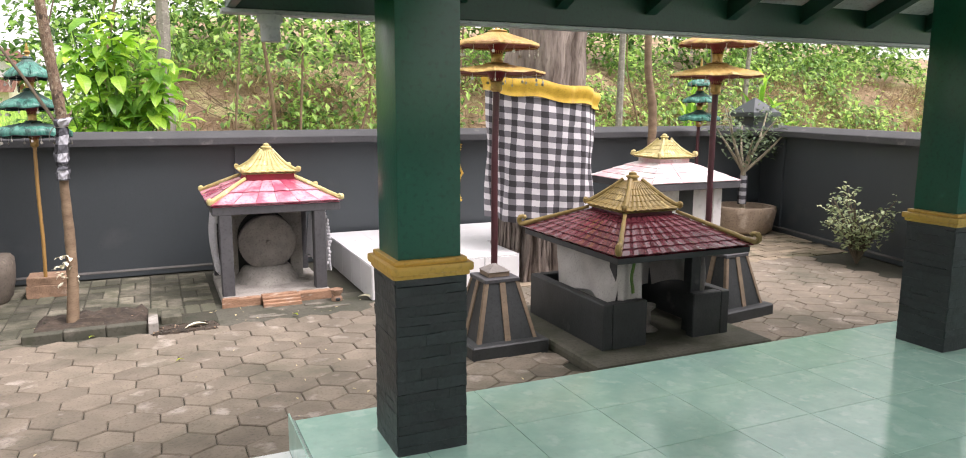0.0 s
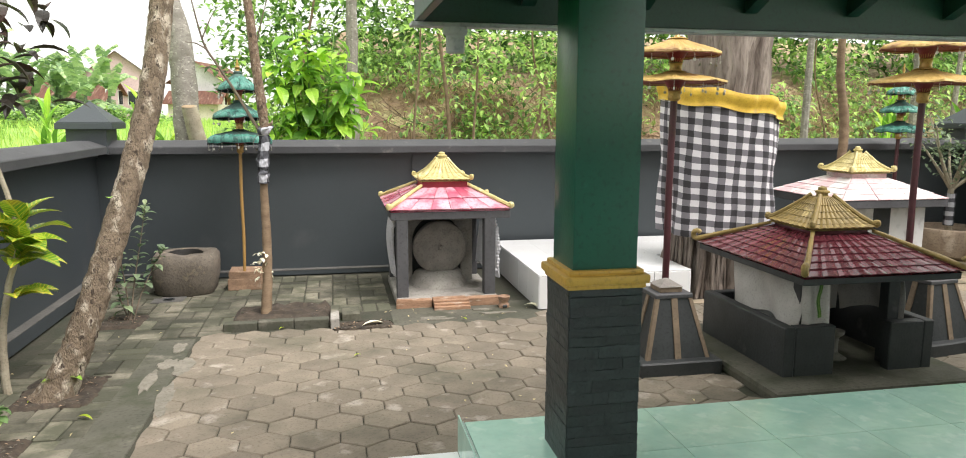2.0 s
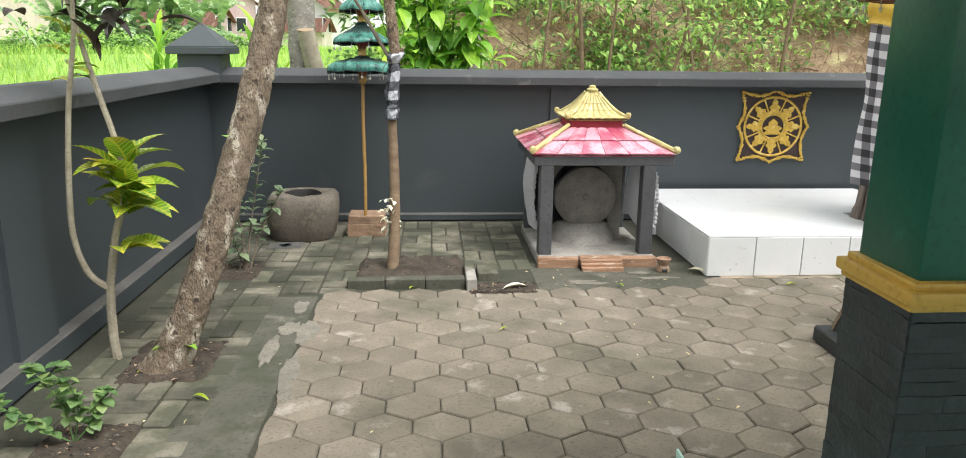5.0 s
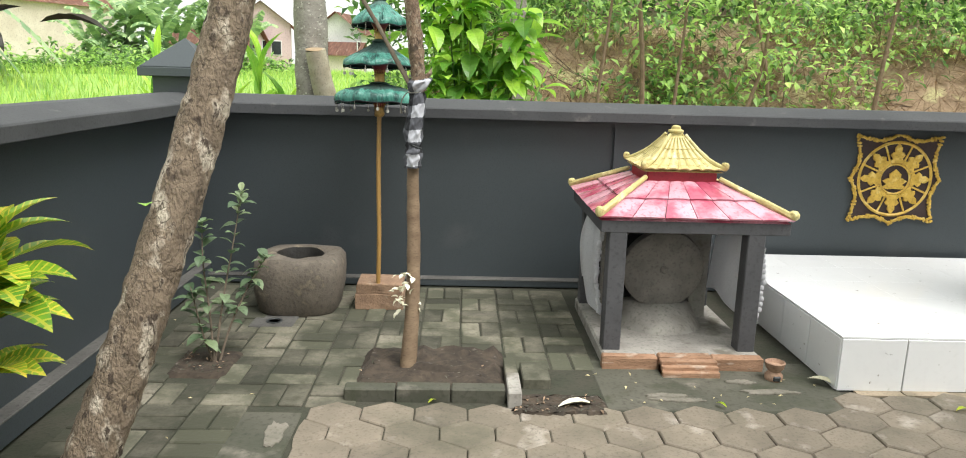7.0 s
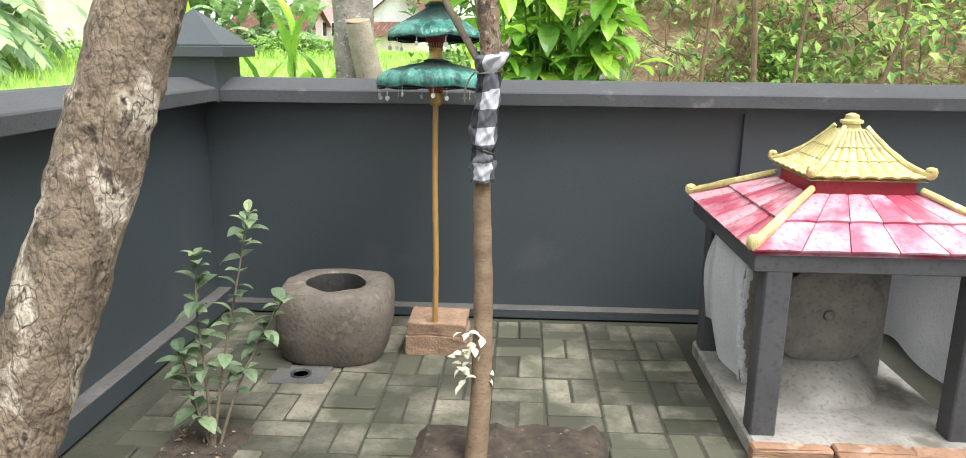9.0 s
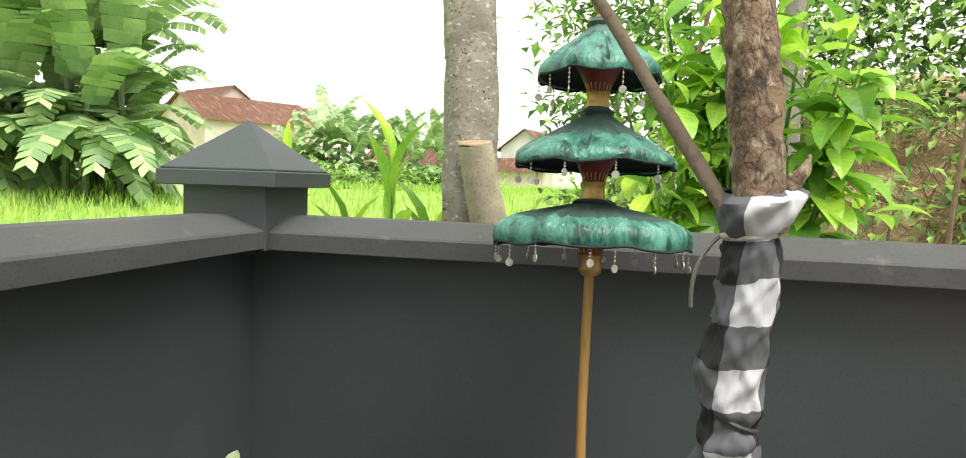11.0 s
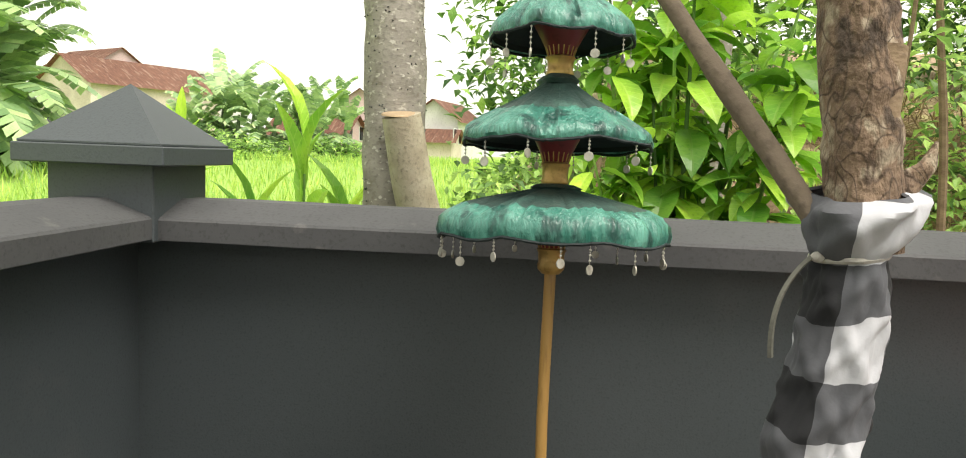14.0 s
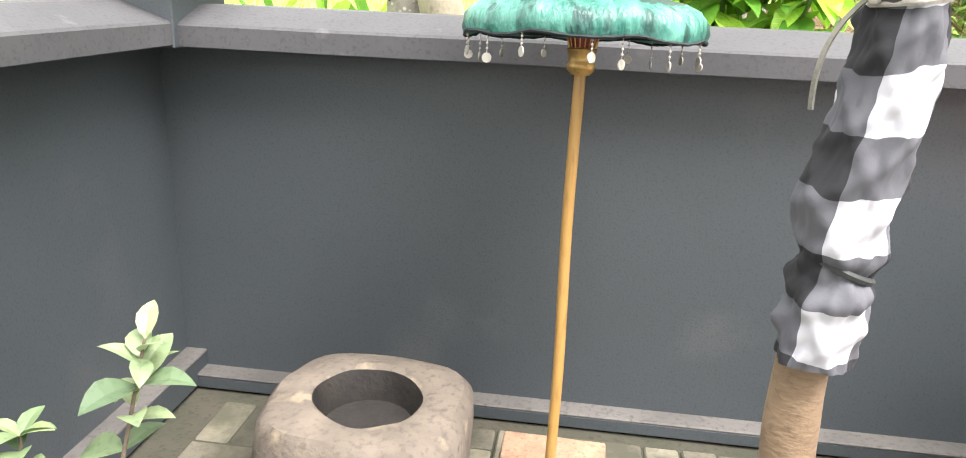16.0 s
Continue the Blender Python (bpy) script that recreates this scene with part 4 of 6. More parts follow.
# faded pink shrine
C = thing("pink_shrine", 4.95, 6.45, 0, "whitewashed shrine with bleached pink hipped roof and gold crown", "shrine", "yard shrines")
part("floor_slab", box(B(), -0.5, -0.5, -0.02, 0.5, 0.5, 0.1, 0.01), M_CEMENT, C)
part("cell", box(B(), -0.4, -0.38, 0.1, 0.3, 0.4, 0.76, 0.008), M_PLASTERW, C, "white plastered cell")
# black plate on the solid cell, painting the shade of a doorway
part("opening", box(B(), -0.08, -0.386, 0.45, 0.1, -0.379, 0.76), M_SHBLACK, C)
part("post", box(B(), 0.32, -0.44, 0.1, 0.43, -0.33, 0.76, 0.005), M_PLASTERW, C)
part("post", box(B(), 0.32, 0.33, 0.1, 0.43, 0.44, 0.76, 0.005), M_PLASTERW, C)
part("eave_board", box(B(), -0.56, -0.56, 0.745, 0.56, 0.56, 0.815, 0.004), M_SHGREY, C)
part("roof_slope", frustum(B(), (0.555, 0.555, 0.812), (0.2, 0.2, 0.98)), M_PALEPINK, C)
roof_tiles(C, (0.555, 0.555, 0.818), (0.2, 0.2, 0.983), 4, 3, M_PALEPINK, 0.006, 0.006, 0.0)
part("neck", box(B(), -0.19, -0.19, 0.96, 0.19, 0.19, 1.045, 0.006), M_PALEPINK, C)
crown(C, (0.225, 0.225, 1.038), 1.285, M_GOLD, 5, 9)


# ---- lantern pedestals ----
def pedestal(x, y):
    p = thing("lantern_pedestal", x, y, 0, "tapered black pedestal with ochre edges and stone cap", "pedestal", "lantern pedestals")
    part("base_slab", box(B(), -0.27, -0.27, -0.02, 0.27, 0.27, 0.085, 0.01), M_SHBLACK, p)
    part("body", frustum(B(), (0.205, 0.205, 0.083), (0.115, 0.115, 0.45)), M_SHBLACK, p)
    for a in range(4):
        for s in (-1, 1):
            bm = B()
            lo, hi = Vector((s * 0.192, -0.207, 0.084)), Vector((s * 0.103, -0.117, 0.45))
            vs = []
            for q in (lo, hi):
                for dx in (-0.016, 0.008):
                    for dy in (-0.004, 0.01):
                        vs.append(bm.verts.new(q + Vector((dx * s * -1, dy, 0))))
            for f in ((0, 1, 3, 2), (4, 6, 7, 5), (0, 2, 6, 4), (1, 5, 7, 3), (0, 4, 5, 1), (2, 3, 7, 6)):
                bm.faces.new([vs[k] for k in f])
            bmesh.ops.rotate(bm, verts=bm.verts, matrix=Matrix.Rotation(a * math.pi / 2, 3, "Z"))
            part("edge_strip", bm, M_EDGE, p)
        bm = box(B(), -0.02, -0.168, 0.085, 0.02, -0.158, 0.45)
        for v in bm.verts:
            v.co.y += -0.045 + (v.co.z - 0.085) / 0.365 * 0.09
        bmesh.ops.rotate(bm, verts=bm.verts, matrix=Matrix.Rotation(a * math.pi / 2, 3, "Z"))
        part("centre_strip", bm, M_EDGE, p)
    part("top_slab", box(B(), -0.125, -0.125, 0.448, 0.125, 0.125, 0.475, 0.004), M_SHGREY, p)
    part("cap_base", box(B(), -0.075, -0.075, 0.474, 0.075, 0.075, 0.51, 0.004), M_EDGE, p)
    part("pyramid_cap", frustum(B(), (0.08, 0.08, 0.509), (0.012, 0.012, 0.55)), M_STONE, p)
    return p


ped = pedestal(1.98, 4.33)
copy_thing(ped, pose(3.95, 4.36, 0, 0, 0, 8))


# ---- tiered umbrellas ----
def canopy(parent, r, z, hgt, valance, fabric, lining, ripple, flat=0.35, name="canopy", label=""):
    seg = 192
    bm = B()
    rings = []
    drum = valance > 0.03
    fall = (1.0, 0.95, 0.83, 0.7, 0.57, 0.42, 0.24, 0.06) if drum else (1.0, 0.92, 0.74, 0.56, 0.4, 0.24, 0.1, 0.02)
    prof = [(f, z + hgt * q) for f, q in zip((0.16, 0.2, 0.34, 0.5, 0.66, 0.82, 0.94, 0.99), fall)] + [(1.005, z - valance * 0.4), (0.985, z - valance)]
    seed = r * 40
    for k, (f, zz) in enumerate(prof):
        ring = []
        for i in range(seg):
            a = 2 * math.pi * i / seg
            c, s = math.cos(a), math.sin(a)
            crease = 1 - 2 * abs(noise.noise((c * 9 + seed, s * 9, k * 0.16)))
            fine = 1 - 2 * abs(noise.noise((c * 19, s * 19 + seed, k * 0.3)))
            w = 1 + ripple * f * (0.45 * noise.noise((c * 2.5, s * 2.5, seed)) + 0.22 * crease + 0.16 * fine)
            sag = 0.008 * f * noise.noise((c * 2.5, s * 2.5, 9 + seed)) + (0.15 if k > 7 else min(1.0, f * 1.3)) * (0.006 * crease + 0.004 * fine) - 0.009 * f * f * abs(math.cos(4 * a)) * (0.6 + flat)
            ring.append(Vector((r * f * w * c, r * f * w * s, zz + sag)))
        rings.append(ring)
    cut = 5 if drum else (4 if r > 0.19 else 2)
    hem = tube(B(), [p for p in rings[-1]] + [rings[-1][0]], 0.0038, 5, 0.35, 200)
    inner = []
    for f, zz in ((0.965, z - valance), (0.96, z - 0.004), (0.5, z + hgt * 0.34), (0.14, z + hgt * 0.6)):
        inner.append([Vector((r * f * math.cos(2 * math.pi * i / seg), r * f * math.sin(2 * math.pi * i / seg), zz)) for i in range(seg)])
    ring_skin(bm, rings[:cut + 1] if fabric is M_TEAL else rings + inner[:1], caps=False)
    can = part(name, bm, fabric, parent, label, smooth=True)
    if fabric is M_TEAL:
        part("skirt", ring_skin(B(), rings[cut:] + inner[:1], caps=False), M_TEALSKIRT, can, "teal skirt with crease shade and glints in its colour", smooth=True)
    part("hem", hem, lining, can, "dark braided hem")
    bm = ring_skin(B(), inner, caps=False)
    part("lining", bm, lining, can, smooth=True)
    return can


def collar(parent, z, rr=0.035, hgt=0.1):
    bm = lathe(B(), [(rr * 0.7, z - hgt * 0.1), (rr * 1.05, z), (rr * 1.12, z + hgt * 0.1), (rr * 1.02, z + hgt * 0.16), (rr * 1.05, z + hgt * 0.36), (rr * 1.2, z + hgt * 0.44), (rr * 0.8, z + hgt * 0.5)], 20)
    part("gold_ring", bm, M_ORNGOLD, parent, "gilded ring", smooth=True)
    bm = lathe(B(), [(rr * 0.9, z + hgt * 0.46), (rr * 1.15, z + hgt * 0.6), (rr * 1.7, z + hgt * 0.9), (rr * 2.4, z + hgt * 1.25), (rr * 0.6, z + hgt * 1.35)], 20)
    part("hub", bm, M_RED, parent, "red lacquered hub", smooth=True)
    bm = B()
    for i in range(18):
        a = 2 * math.pi * i / 18
        tube(bm, [(rr * 1.0 * math.cos(a), rr * 1.0 * math.sin(a), z + hgt * 0.46), (rr * 1.25 * math.cos(a), rr * 1.25 * math.sin(a), z + hgt * 0.68)], 0.002, 4)
    part("hub_beads", bm, M_ORNGOLD, parent)


def fringe(parent, r, z, count, length, seed):
    rg = random.Random(seed)
    for i in range(count):
        a = 2 * math.pi * (i + rg.uniform(-0.25, 0.25)) / count
        ln = length * rg.uniform(0.6, 1.1)
        x0, y0 = r * math.cos(a), r * math.sin(a)
        bm = B()
        for k in range(4):
            bmesh.ops.create_icosphere(bm, subdivisions=1, radius=0.0032, matrix=Matrix.Translation((x0, y0, z - ln * (k + 0.3) / 4.2)))
        tube(bm, [(x0, y0, z), (x0, y0, z - ln)], 0.0009, 4)
        disc = Matrix.Translation((x0, y0, z - ln - 0.009)) @ Matrix.Rotation(rg.uniform(0, 3), 4, "Z") @ Matrix.Rotation(math.pi / 2, 4, "X")
        bmesh.ops.create_cone(bm, cap_ends=True, segments=12, radius1=0.0105, radius2=0.0105, depth=0.003, matrix=disc)
        part("pendant", bm, M_SEQUIN, parent, "pale sequin pendant")


def umbrella(x, y, z, rx, ry, pole_len, pole_r, tiers, fabric, lining, pole_mat, label, count, ring0, pend=0.05, group="ceremonial umbrellas", finial=0.2):
    u = thing("tiered_umbrella", x, y, z, label, "ceremonial umbrella", group, rx=rx, ry=ry)
    part("pole", tube(B(), smooth_path([(0, 0, -0.01), (0.004, 0, pole_len * 0.3), (-0.003, 0, pole_len * 0.65), (0, 0, ring0 + 0.01)], 5), pole_r, 12, 0.06, 8), pole_mat, u, smooth=True)
    zc = ring0
    for k, (r, zb, hgt, val) in enumerate(tiers):
        collar(u, zc, max(0.03, pole_r * 1.6), zb - zc)
        canopy(u, r, zb, hgt, val, fabric, lining, 0.05, label="")
        bm = B()
        for i in range(16):
            a = 2 * math.pi * i / 16
            tube(bm, [(0.03 * math.cos(a), 0.03 * math.sin(a), zb + hgt * 0.55), (r * 0.95 * math.cos(a), r * 0.95 * math.sin(a), zb + 0.001)], 0.0025, 4)
        part("ribs", bm, M_TEALDARK, u)
        bm = lathe(B(), [(r * 0.2, zb + hgt * 0.93), (r * 0.24, zb + hgt * 1.0), (r * 0.17, zb + hgt * 1.1), (r * 0.1, zb + hgt * 1.12)], 24, wob=0.3)
        part("gathered_top", bm, fabric, u, smooth=True)
        if count:
            fringe(u, r * 0.985, zb - val, count if k == 0 else count * 2 // 3, pend, 20 + k)
        zc = zb + hgt * 1.08
    bm = lathe(B(), [(0.02, zc - 0.01), (0.024, zc), (0.012, zc + 0.02), (0.022, zc + finial * 0.25), (0.026, zc + finial * 0.35), (0.01, zc + finial * 0.5), (0.014, zc + finial * 0.6), (0.004, zc + finial)], 14)
    part("finial", bm, M_ORNGOLD, u, smooth=True)
    return u


umbrella(-0.892, 6.92, 0.155, -4.2, 0.05, 1.1, 0.0142, [(0.272, 1.193, 0.086, 0.031), (0.224, 1.4, 0.132, 0.016), (0.17, 1.646, 0.138, 0.018)], M_TEAL, M_TEALDARK, M_BAMBOO,
         "three-tiered teal satin umbrella on a bamboo pole set in brick", 16, 1.085, 0.05, finial=0.11)
umbrella(2.15, 4.72, 0.0, 0, 0.6, 1.7, 0.024, [(0.33, 1.8, 0.06, 0.008), (0.285, 1.985, 0.09, 0.012)], M_FADED, M_PINKBROWN, M_MAROONPOLE,
         "yellow two-tiered ceremonial umbrella on a maroon pole", 18, 1.68, 0.06)
umbrella(4.08, 4.72, 0.0, 0, 0.3, 1.7, 0.024, [(0.355, 1.815, 0.09, 0.01), (0.3, 2.06, 0.1, 0.012)], M_FADED, M_PINKBROWN, M_MAROONPOLE,
         "yellow two-tiered ceremonial umbrella on a maroon pole", 18, 1.68, 0.06)
umbrella(5.96, 7.12, 0.0, 0, 0, 1.3, 0.02, [(0.24, 1.44, 0.08, 0.03), (0.2, 1.64, 0.1, 0.02), (0.15, 1.83, 0.1, 0.02)], M_TEAL, M_TEALDARK, M_MAROONPOLE,
         "small tiered green umbrella on a wooden pole", 12, 1.34, 0.03)

# brick foot
bk = thing("brick_foot", -0.885, 7.0, 0, "stacked porous terracotta bricks holding the umbrella pole", "brick")
rb = random.Random(8)
for x0, x1, z0, z1 in ((-0.155, 0.155, -0.01, 0.1), (-0.145, 0.148, 0.098, 0.168)):
    bm = box(B(), x0, -0.1, z0, x1, 0.14, z1, 0.008, 2)
    bmesh.ops.subdivide_edges(bm, edges=bm.edges, cuts=3, use_grid_fill=True)
    for v in bm.verts:
        v.co += 0.006 * noise.noise_vector(v.co * 22)
    part("brick", bm, M_BRICK, bk)

# stone mortar bowl
bm = B()
prof = [(0.225, -0.01), (0.25, 0.02), (0.272, 0.14), (0.28, 0.24), (0.272, 0.315), (0.245, 0.345), (0.155, 0.352), (0.138, 0.342), (0.13, 0.31), (0.118, 0.2), (0.02, 0.17)]
rings = []
for r, z in prof:
    ring = []
    for i in range(44):
        a = 2 * math.pi * i / 44
        sq = 1 + (0.06 * math.cos(4 * a) * -1 if r > 0.18 else 0) + 0.05 * noise.noise((math.cos(a) * 1.6, math.sin(a) * 1.6, z * 5))
        ring.append(Vector((1.08 * r * sq * math.cos(a), r * sq * math.sin(a), z * 1.03 + 0.014 * noise.noise((r * math.cos(a) * 9, r * math.sin(a) * 9, z)))))
    rings.append(ring)
bowl = thing("stone_mortar", -1.39, 6.945, 0, "heavy round stone mortar bowl on the paving", "stone bowl")
ring_skin(bm, rings[:8], caps=False)
part("bowl", bm, M_BOWL, bowl, smooth=True)
# the hollow and the water disc share one near-black matte colour
part("basin", ring_skin(B(), rings[7:], caps=False), M_HOLLOW, bowl, "near-black hollow", smooth=True)
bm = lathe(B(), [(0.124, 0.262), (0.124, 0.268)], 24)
part("water", bm, M_HOLLOW, bowl, "dark standing water")

# gold emblem on the wall
em = thing("wall_emblem", 2.745, 7.528, 0.845, "gold cut-out lotus wheel emblem mounted on the dark wall", "wall emblem")
bm = B()
outl = []
for k in range(8):
    a = math.pi / 4 * k + math.pi / 4
    big = 0.42 if k % 2 == 0 else 0.315
    b2 = 0.315 if k % 2 == 0 else 0.42
    p0, p1 = Vector((big * math.cos(a), 0, big * math.sin(a))), Vector((b2 * math.cos(a + math.pi / 4), 0, b2 * math.sin(a + math.pi / 4)))
    for i in range(8):
        t = i / 8
        q = p0.lerp(p1, t)
        outl.append(q * (1 - 0.13 * math.sin(math.pi * t)))
plate = ring_skin(B(), [[q + Vector((0, yy, 0)) for q in outl] for yy in (-0.006, 0.0)])
part("backing", plate, mat("dark_brown_backing", (0.05, 0.03, 0.028), None, 0.7), em)
n = len(outl)
for i in range(0, n):
    for s in (0.0, 0.5):
        q = outl[i].lerp(outl[(i + 1) % n], s)
        bmesh.ops.create_icosphere(bm, subdivisions=1, radius=0.017, matrix=Matrix.Translation(q * 1.03 + Vector((0, -0.012, 0))) @ Matrix.Rotation(i * 1.3, 4, "Y") @ Matrix.Diagonal((1.3, 0.7, 0.7, 1)))
part("rope_border", bm, M_EMBLEM, em, smooth=True)


def ring_xz(r, rad, seg=48):
    bm = B()
    rings = []
    for i in range(seg + 1):
        a = 2 * math.pi * i / seg
        c = Vector((r * math.cos(a), -0.012, r * math.sin(a)))
        d = Vector((math.cos(a), 0, math.sin(a)))
        rings.append([c + d * rad * math.cos(b) + Vector((0, rad * math.sin(b), 0)) for b in (0, 1.57, 3.14, 4.71)])
    return ring_skin(bm, rings, caps=False)


part("outer_ring", ring_xz(0.263, 0.011), M_EMBLEM, em)
part("inner_ring", ring_xz(0.108, 0.009), M_EMBLEM, em)
lotus = [(0.0, 0.0), (0.03, -0.004), (0.05, 0.01), (0.032, 0.03), (0.05, 0.055), (0.033, 0.075), (0.022, 0.075), (0.024, 0.105), (0.0, 0.14)]
for k in range(8):
    a = math.pi / 4 * k + math.pi / 2
    rad_d, tan_d = Vector((math.cos(a), 0, math.sin(a))), Vector((-math.sin(a), 0, math.cos(a)))
    pts = [rad_d * (0.117 + h) + tan_d * w * 1.05 for w, h in lotus] + [rad_d * (0.117 + h) - tan_d * w * 1.05 for w, h in lotus[-2:0:-1]]
    bm = ring_skin(B(), [[p + Vector((0, -0.018, 0)) for p in pts], [p + Vector((0, -0.006, 0)) for p in pts]])
    part("petal_figure", bm, M_EMBLEM, em)
    a2 = a + math.pi / 8
    d2 = Vector((math.cos(a2), 0, math.sin(a2)))
    part("spoke", tube(B(), [d2 * 0.108 + Vector((0, -0.012, 0)), d2 * 0.262 + Vector((0, -0.012, 0))], 0.007, 6), M_EMBLEM, em)
pts = [Vector((w * 1.75, 0, -0.07 + h)) for w, h in lotus] + [Vector((-w * 1.75, 0, -0.07 + h)) for w, h in lotus[-2:0:-1]]
part("centre_figure", ring_skin(B(), [[p + Vector((0, -0.018, 0)) for p in pts], [p + Vector((0, -0.006, 0)) for p in pts]]), M_EMBLEM, em)


# ---- trees in the yard ----
def along(p0, slope, zs):
    return [(p0[0] + slope[0] * z, p0[1] + slope[1] * z, z) for z in zs]


lt = thing("leaning_tree", -1.6, 4.45, 0, "leaning tree trunk with flaking brown bark and pale patches", "tree")
pts = smooth_path([(-0.05, -0.06, -0.03), (0.0, -0.05, 0.08), (0.09, -0.01, 0.3), (0.25, 0.11, 0.8), (0.38, 0.27, 1.3), (0.48, 0.42, 1.8), (0.55, 0.6, 2.5), (0.62, 0.78, 3.2)], 24)
rad = lerp_list([0.13, 0.092, 0.082, 0.076, 0.072, 0.07, 0.066, 0.06], len(pts))
part("trunk", tube(B(), pts, rad, 40, 0.13, 26), M_BARK, lt, smooth=True)
for p0, p1, p2 in (((0.55, 0.6, 2.5), (0.75, 0.5, 2.9), (1.0, 0.55, 3.4)), ((0.62, 0.78, 3.2), (0.5, 1.0, 3.6), (0.45, 1.2, 4.0)), ((0.6, 0.75, 3.1), (0.3, 0.6, 3.6), (0.1, 0.4, 4.0))):
    part("limb", tube(B(), smooth_path([p0, p1, p2], 5), lerp_list([0.05, 0.02], 11), 8, 0.2, 10), M_BARK, lt)
for row in (((0.05, -0.09, 0.12), (0.8, -0.4, 0.1), 0.09, 0.05), ((0.02, -0.09, 0.12), (-1, -0.2, 0.05), 0.11, 0.05), ((0.27, 0.1, 1.1), (0.3, -0.7, 0.2), 0.05, 0.045)):
    leaves("trunk_leaf", [row], M_LEAF_BIG, lt)

wt = thing("wrapped_tree", -0.62, 5.88, 0, "slender tree with black and white checked cloth tied round it", "tree")
zpts = [(0.0, -0.01, -0.05), (0.0, 0.0, 0.05), (0.012, 0.06, 0.3), (0.015, 0.12, 0.6), (0.006, 0.155, 0.95), (0.012, 0.14, 1.25), (0.026, 0.115, 1.45), (0.03, 0.12, 1.62)]
pts = smooth_path(zpts, 10)
rad = lerp_list([0.055, 0.042, 0.037, 0.035, 0.031, 0.024, 0.024, 0.028], len(pts))
part("lower_trunk", tube(B(), pts, rad, 18, 0.1, 14), M_BARK2, wt, "smooth tan lower trunk", smooth=True)
pts = smooth_path([(0.036, 0.12, 1.42), (0.018, 0.125, 1.62), (-0.022, 0.15, 2.0), (-0.07, 0.2, 2.5), (-0.16, 0.28, 3.1), (-0.22, 0.3, 3.6)], 20)
rad = lerp_list([0.034, 0.037, 0.035, 0.032, 0.026, 0.018], len(pts))
part("upper_trunk", tube(B(), pts, rad, 30, 0.16, 40), M_BARK3, wt, "rough red-brown upper trunk", smooth=True)
br = smooth_path([(0.002, 0.12, 1.43), (-0.034, 0.14, 1.49), (-0.105, 0.195, 1.605), (-0.185, 0.26, 1.74), (-0.32, 0.33, 1.95), (-0.42, 0.37, 2.12), (-0.5, 0.4, 2.45)], 6)
part("side_limb", tube(B(), br, lerp_list([0.013, 0.0122, 0.0115, 0.0105, 0.0095, 0.008, 0.005], len(br)), 10, 0.15, 16), M_TWIG, wt, "bare grey side limb", smooth=True)
part("torn_stub", tube(B(), smooth_path([(0.045, 0.12, 1.43), (0.068, 0.117, 1.485), (0.088, 0.114, 1.51), (0.094, 0.114, 1.532)], 5), lerp_list([0.02, 0.014, 0.008, 0.002], 16), 12, 0.5, 50), M_BARK3, wt, "torn splintered bark stub")
for p0, p1 in (((-0.38, 0.3, 2.06), (-0.55, 0.33, 2.12)), ((-0.3, 0.25, 1.9), (-0.44, 0.27, 1.92)), ((-0.42, 0.32, 2.15), (-0.3, 0.36, 2.4)), ((-0.02, 0.16, 2.05), (0.1, 0.2, 2.5))):
    part("twig", tube(B(), [p0, (Vector(p0) + Vector(p1)) / 2 + Vector((0, 0, 0.02)), p1], [0.007, 0.005, 0.002], 6), M_TWIG, wt)


def wrap_fn(u, v):
    """Cloth wound round the trunk: a flared collar over a tie, a sagging middle, a second tie and a bunched foot."""
    a = 2 * math.pi * u * 1.05 + 1.15 - 0.6 * v
    z = 1.482 - 0.44 * v
    h = max(0.0, (z - 1.05) / 0.45)
    cx, cy = 0.005 + 0.024 * h, 0.132 - 0.012 * h
    c, q = math.cos(a), math.sin(a)
    r = 0.0335 + 0.003 * u
    r += (0.022 + 0.01 * max(0.0, c) + 0.007 * math.sin(3 * a + 1)) * max(0.0, 1 - v * 7.5) ** 0.8 * min(1.0, 0.1 + v / 0.028)
    r += 0.004 * math.sin(5 * a + v * 60) * max(0.0, 1 - v * 6)
    r += 0.0038 * math.sin(v * 58 + 2.2 * math.sin(a + 0.5)) * math.exp(-((v - 0.8) / 0.12) ** 2) + 0.0009 * math.sin(v * 30 + 3 * a)
    r -= 0.006 * math.exp(-((v - 0.15) / 0.025) ** 2) + 0.007 * math.exp(-((v - 0.745 - 0.03 * c) / 0.022) ** 2)
    r += 0.016 * math.exp(-((v - 0.58) / 0.13) ** 2) * max(0.0, -c) + 0.005 * math.exp(-((v - 0.35) / 0.12) ** 2) * max(0.0, c)
    r += 0.0045 * math.exp(-((v - 0.86) / 0.07) ** 2)
    r += 0.004 * noise.noise((c * 2, q * 2, v * 9 + a * 0.5)) + 0.0025 * noise.noise((c * 5, q * 5, v * 26 + 2 * a))
    r += 0.0038 * abs(math.sin(a * 1.5 + v * 21)) ** 7 + 0.0034 * abs(math.sin(a * 2.5 - v * 15 + 1)) ** 8 + 0.002 * abs(math.sin(a * 4 + v * 9)) ** 9
    return (cx + r * c, cy + r * q, z + 0.012 * math.sin(a + 0.6) * (1 - v))


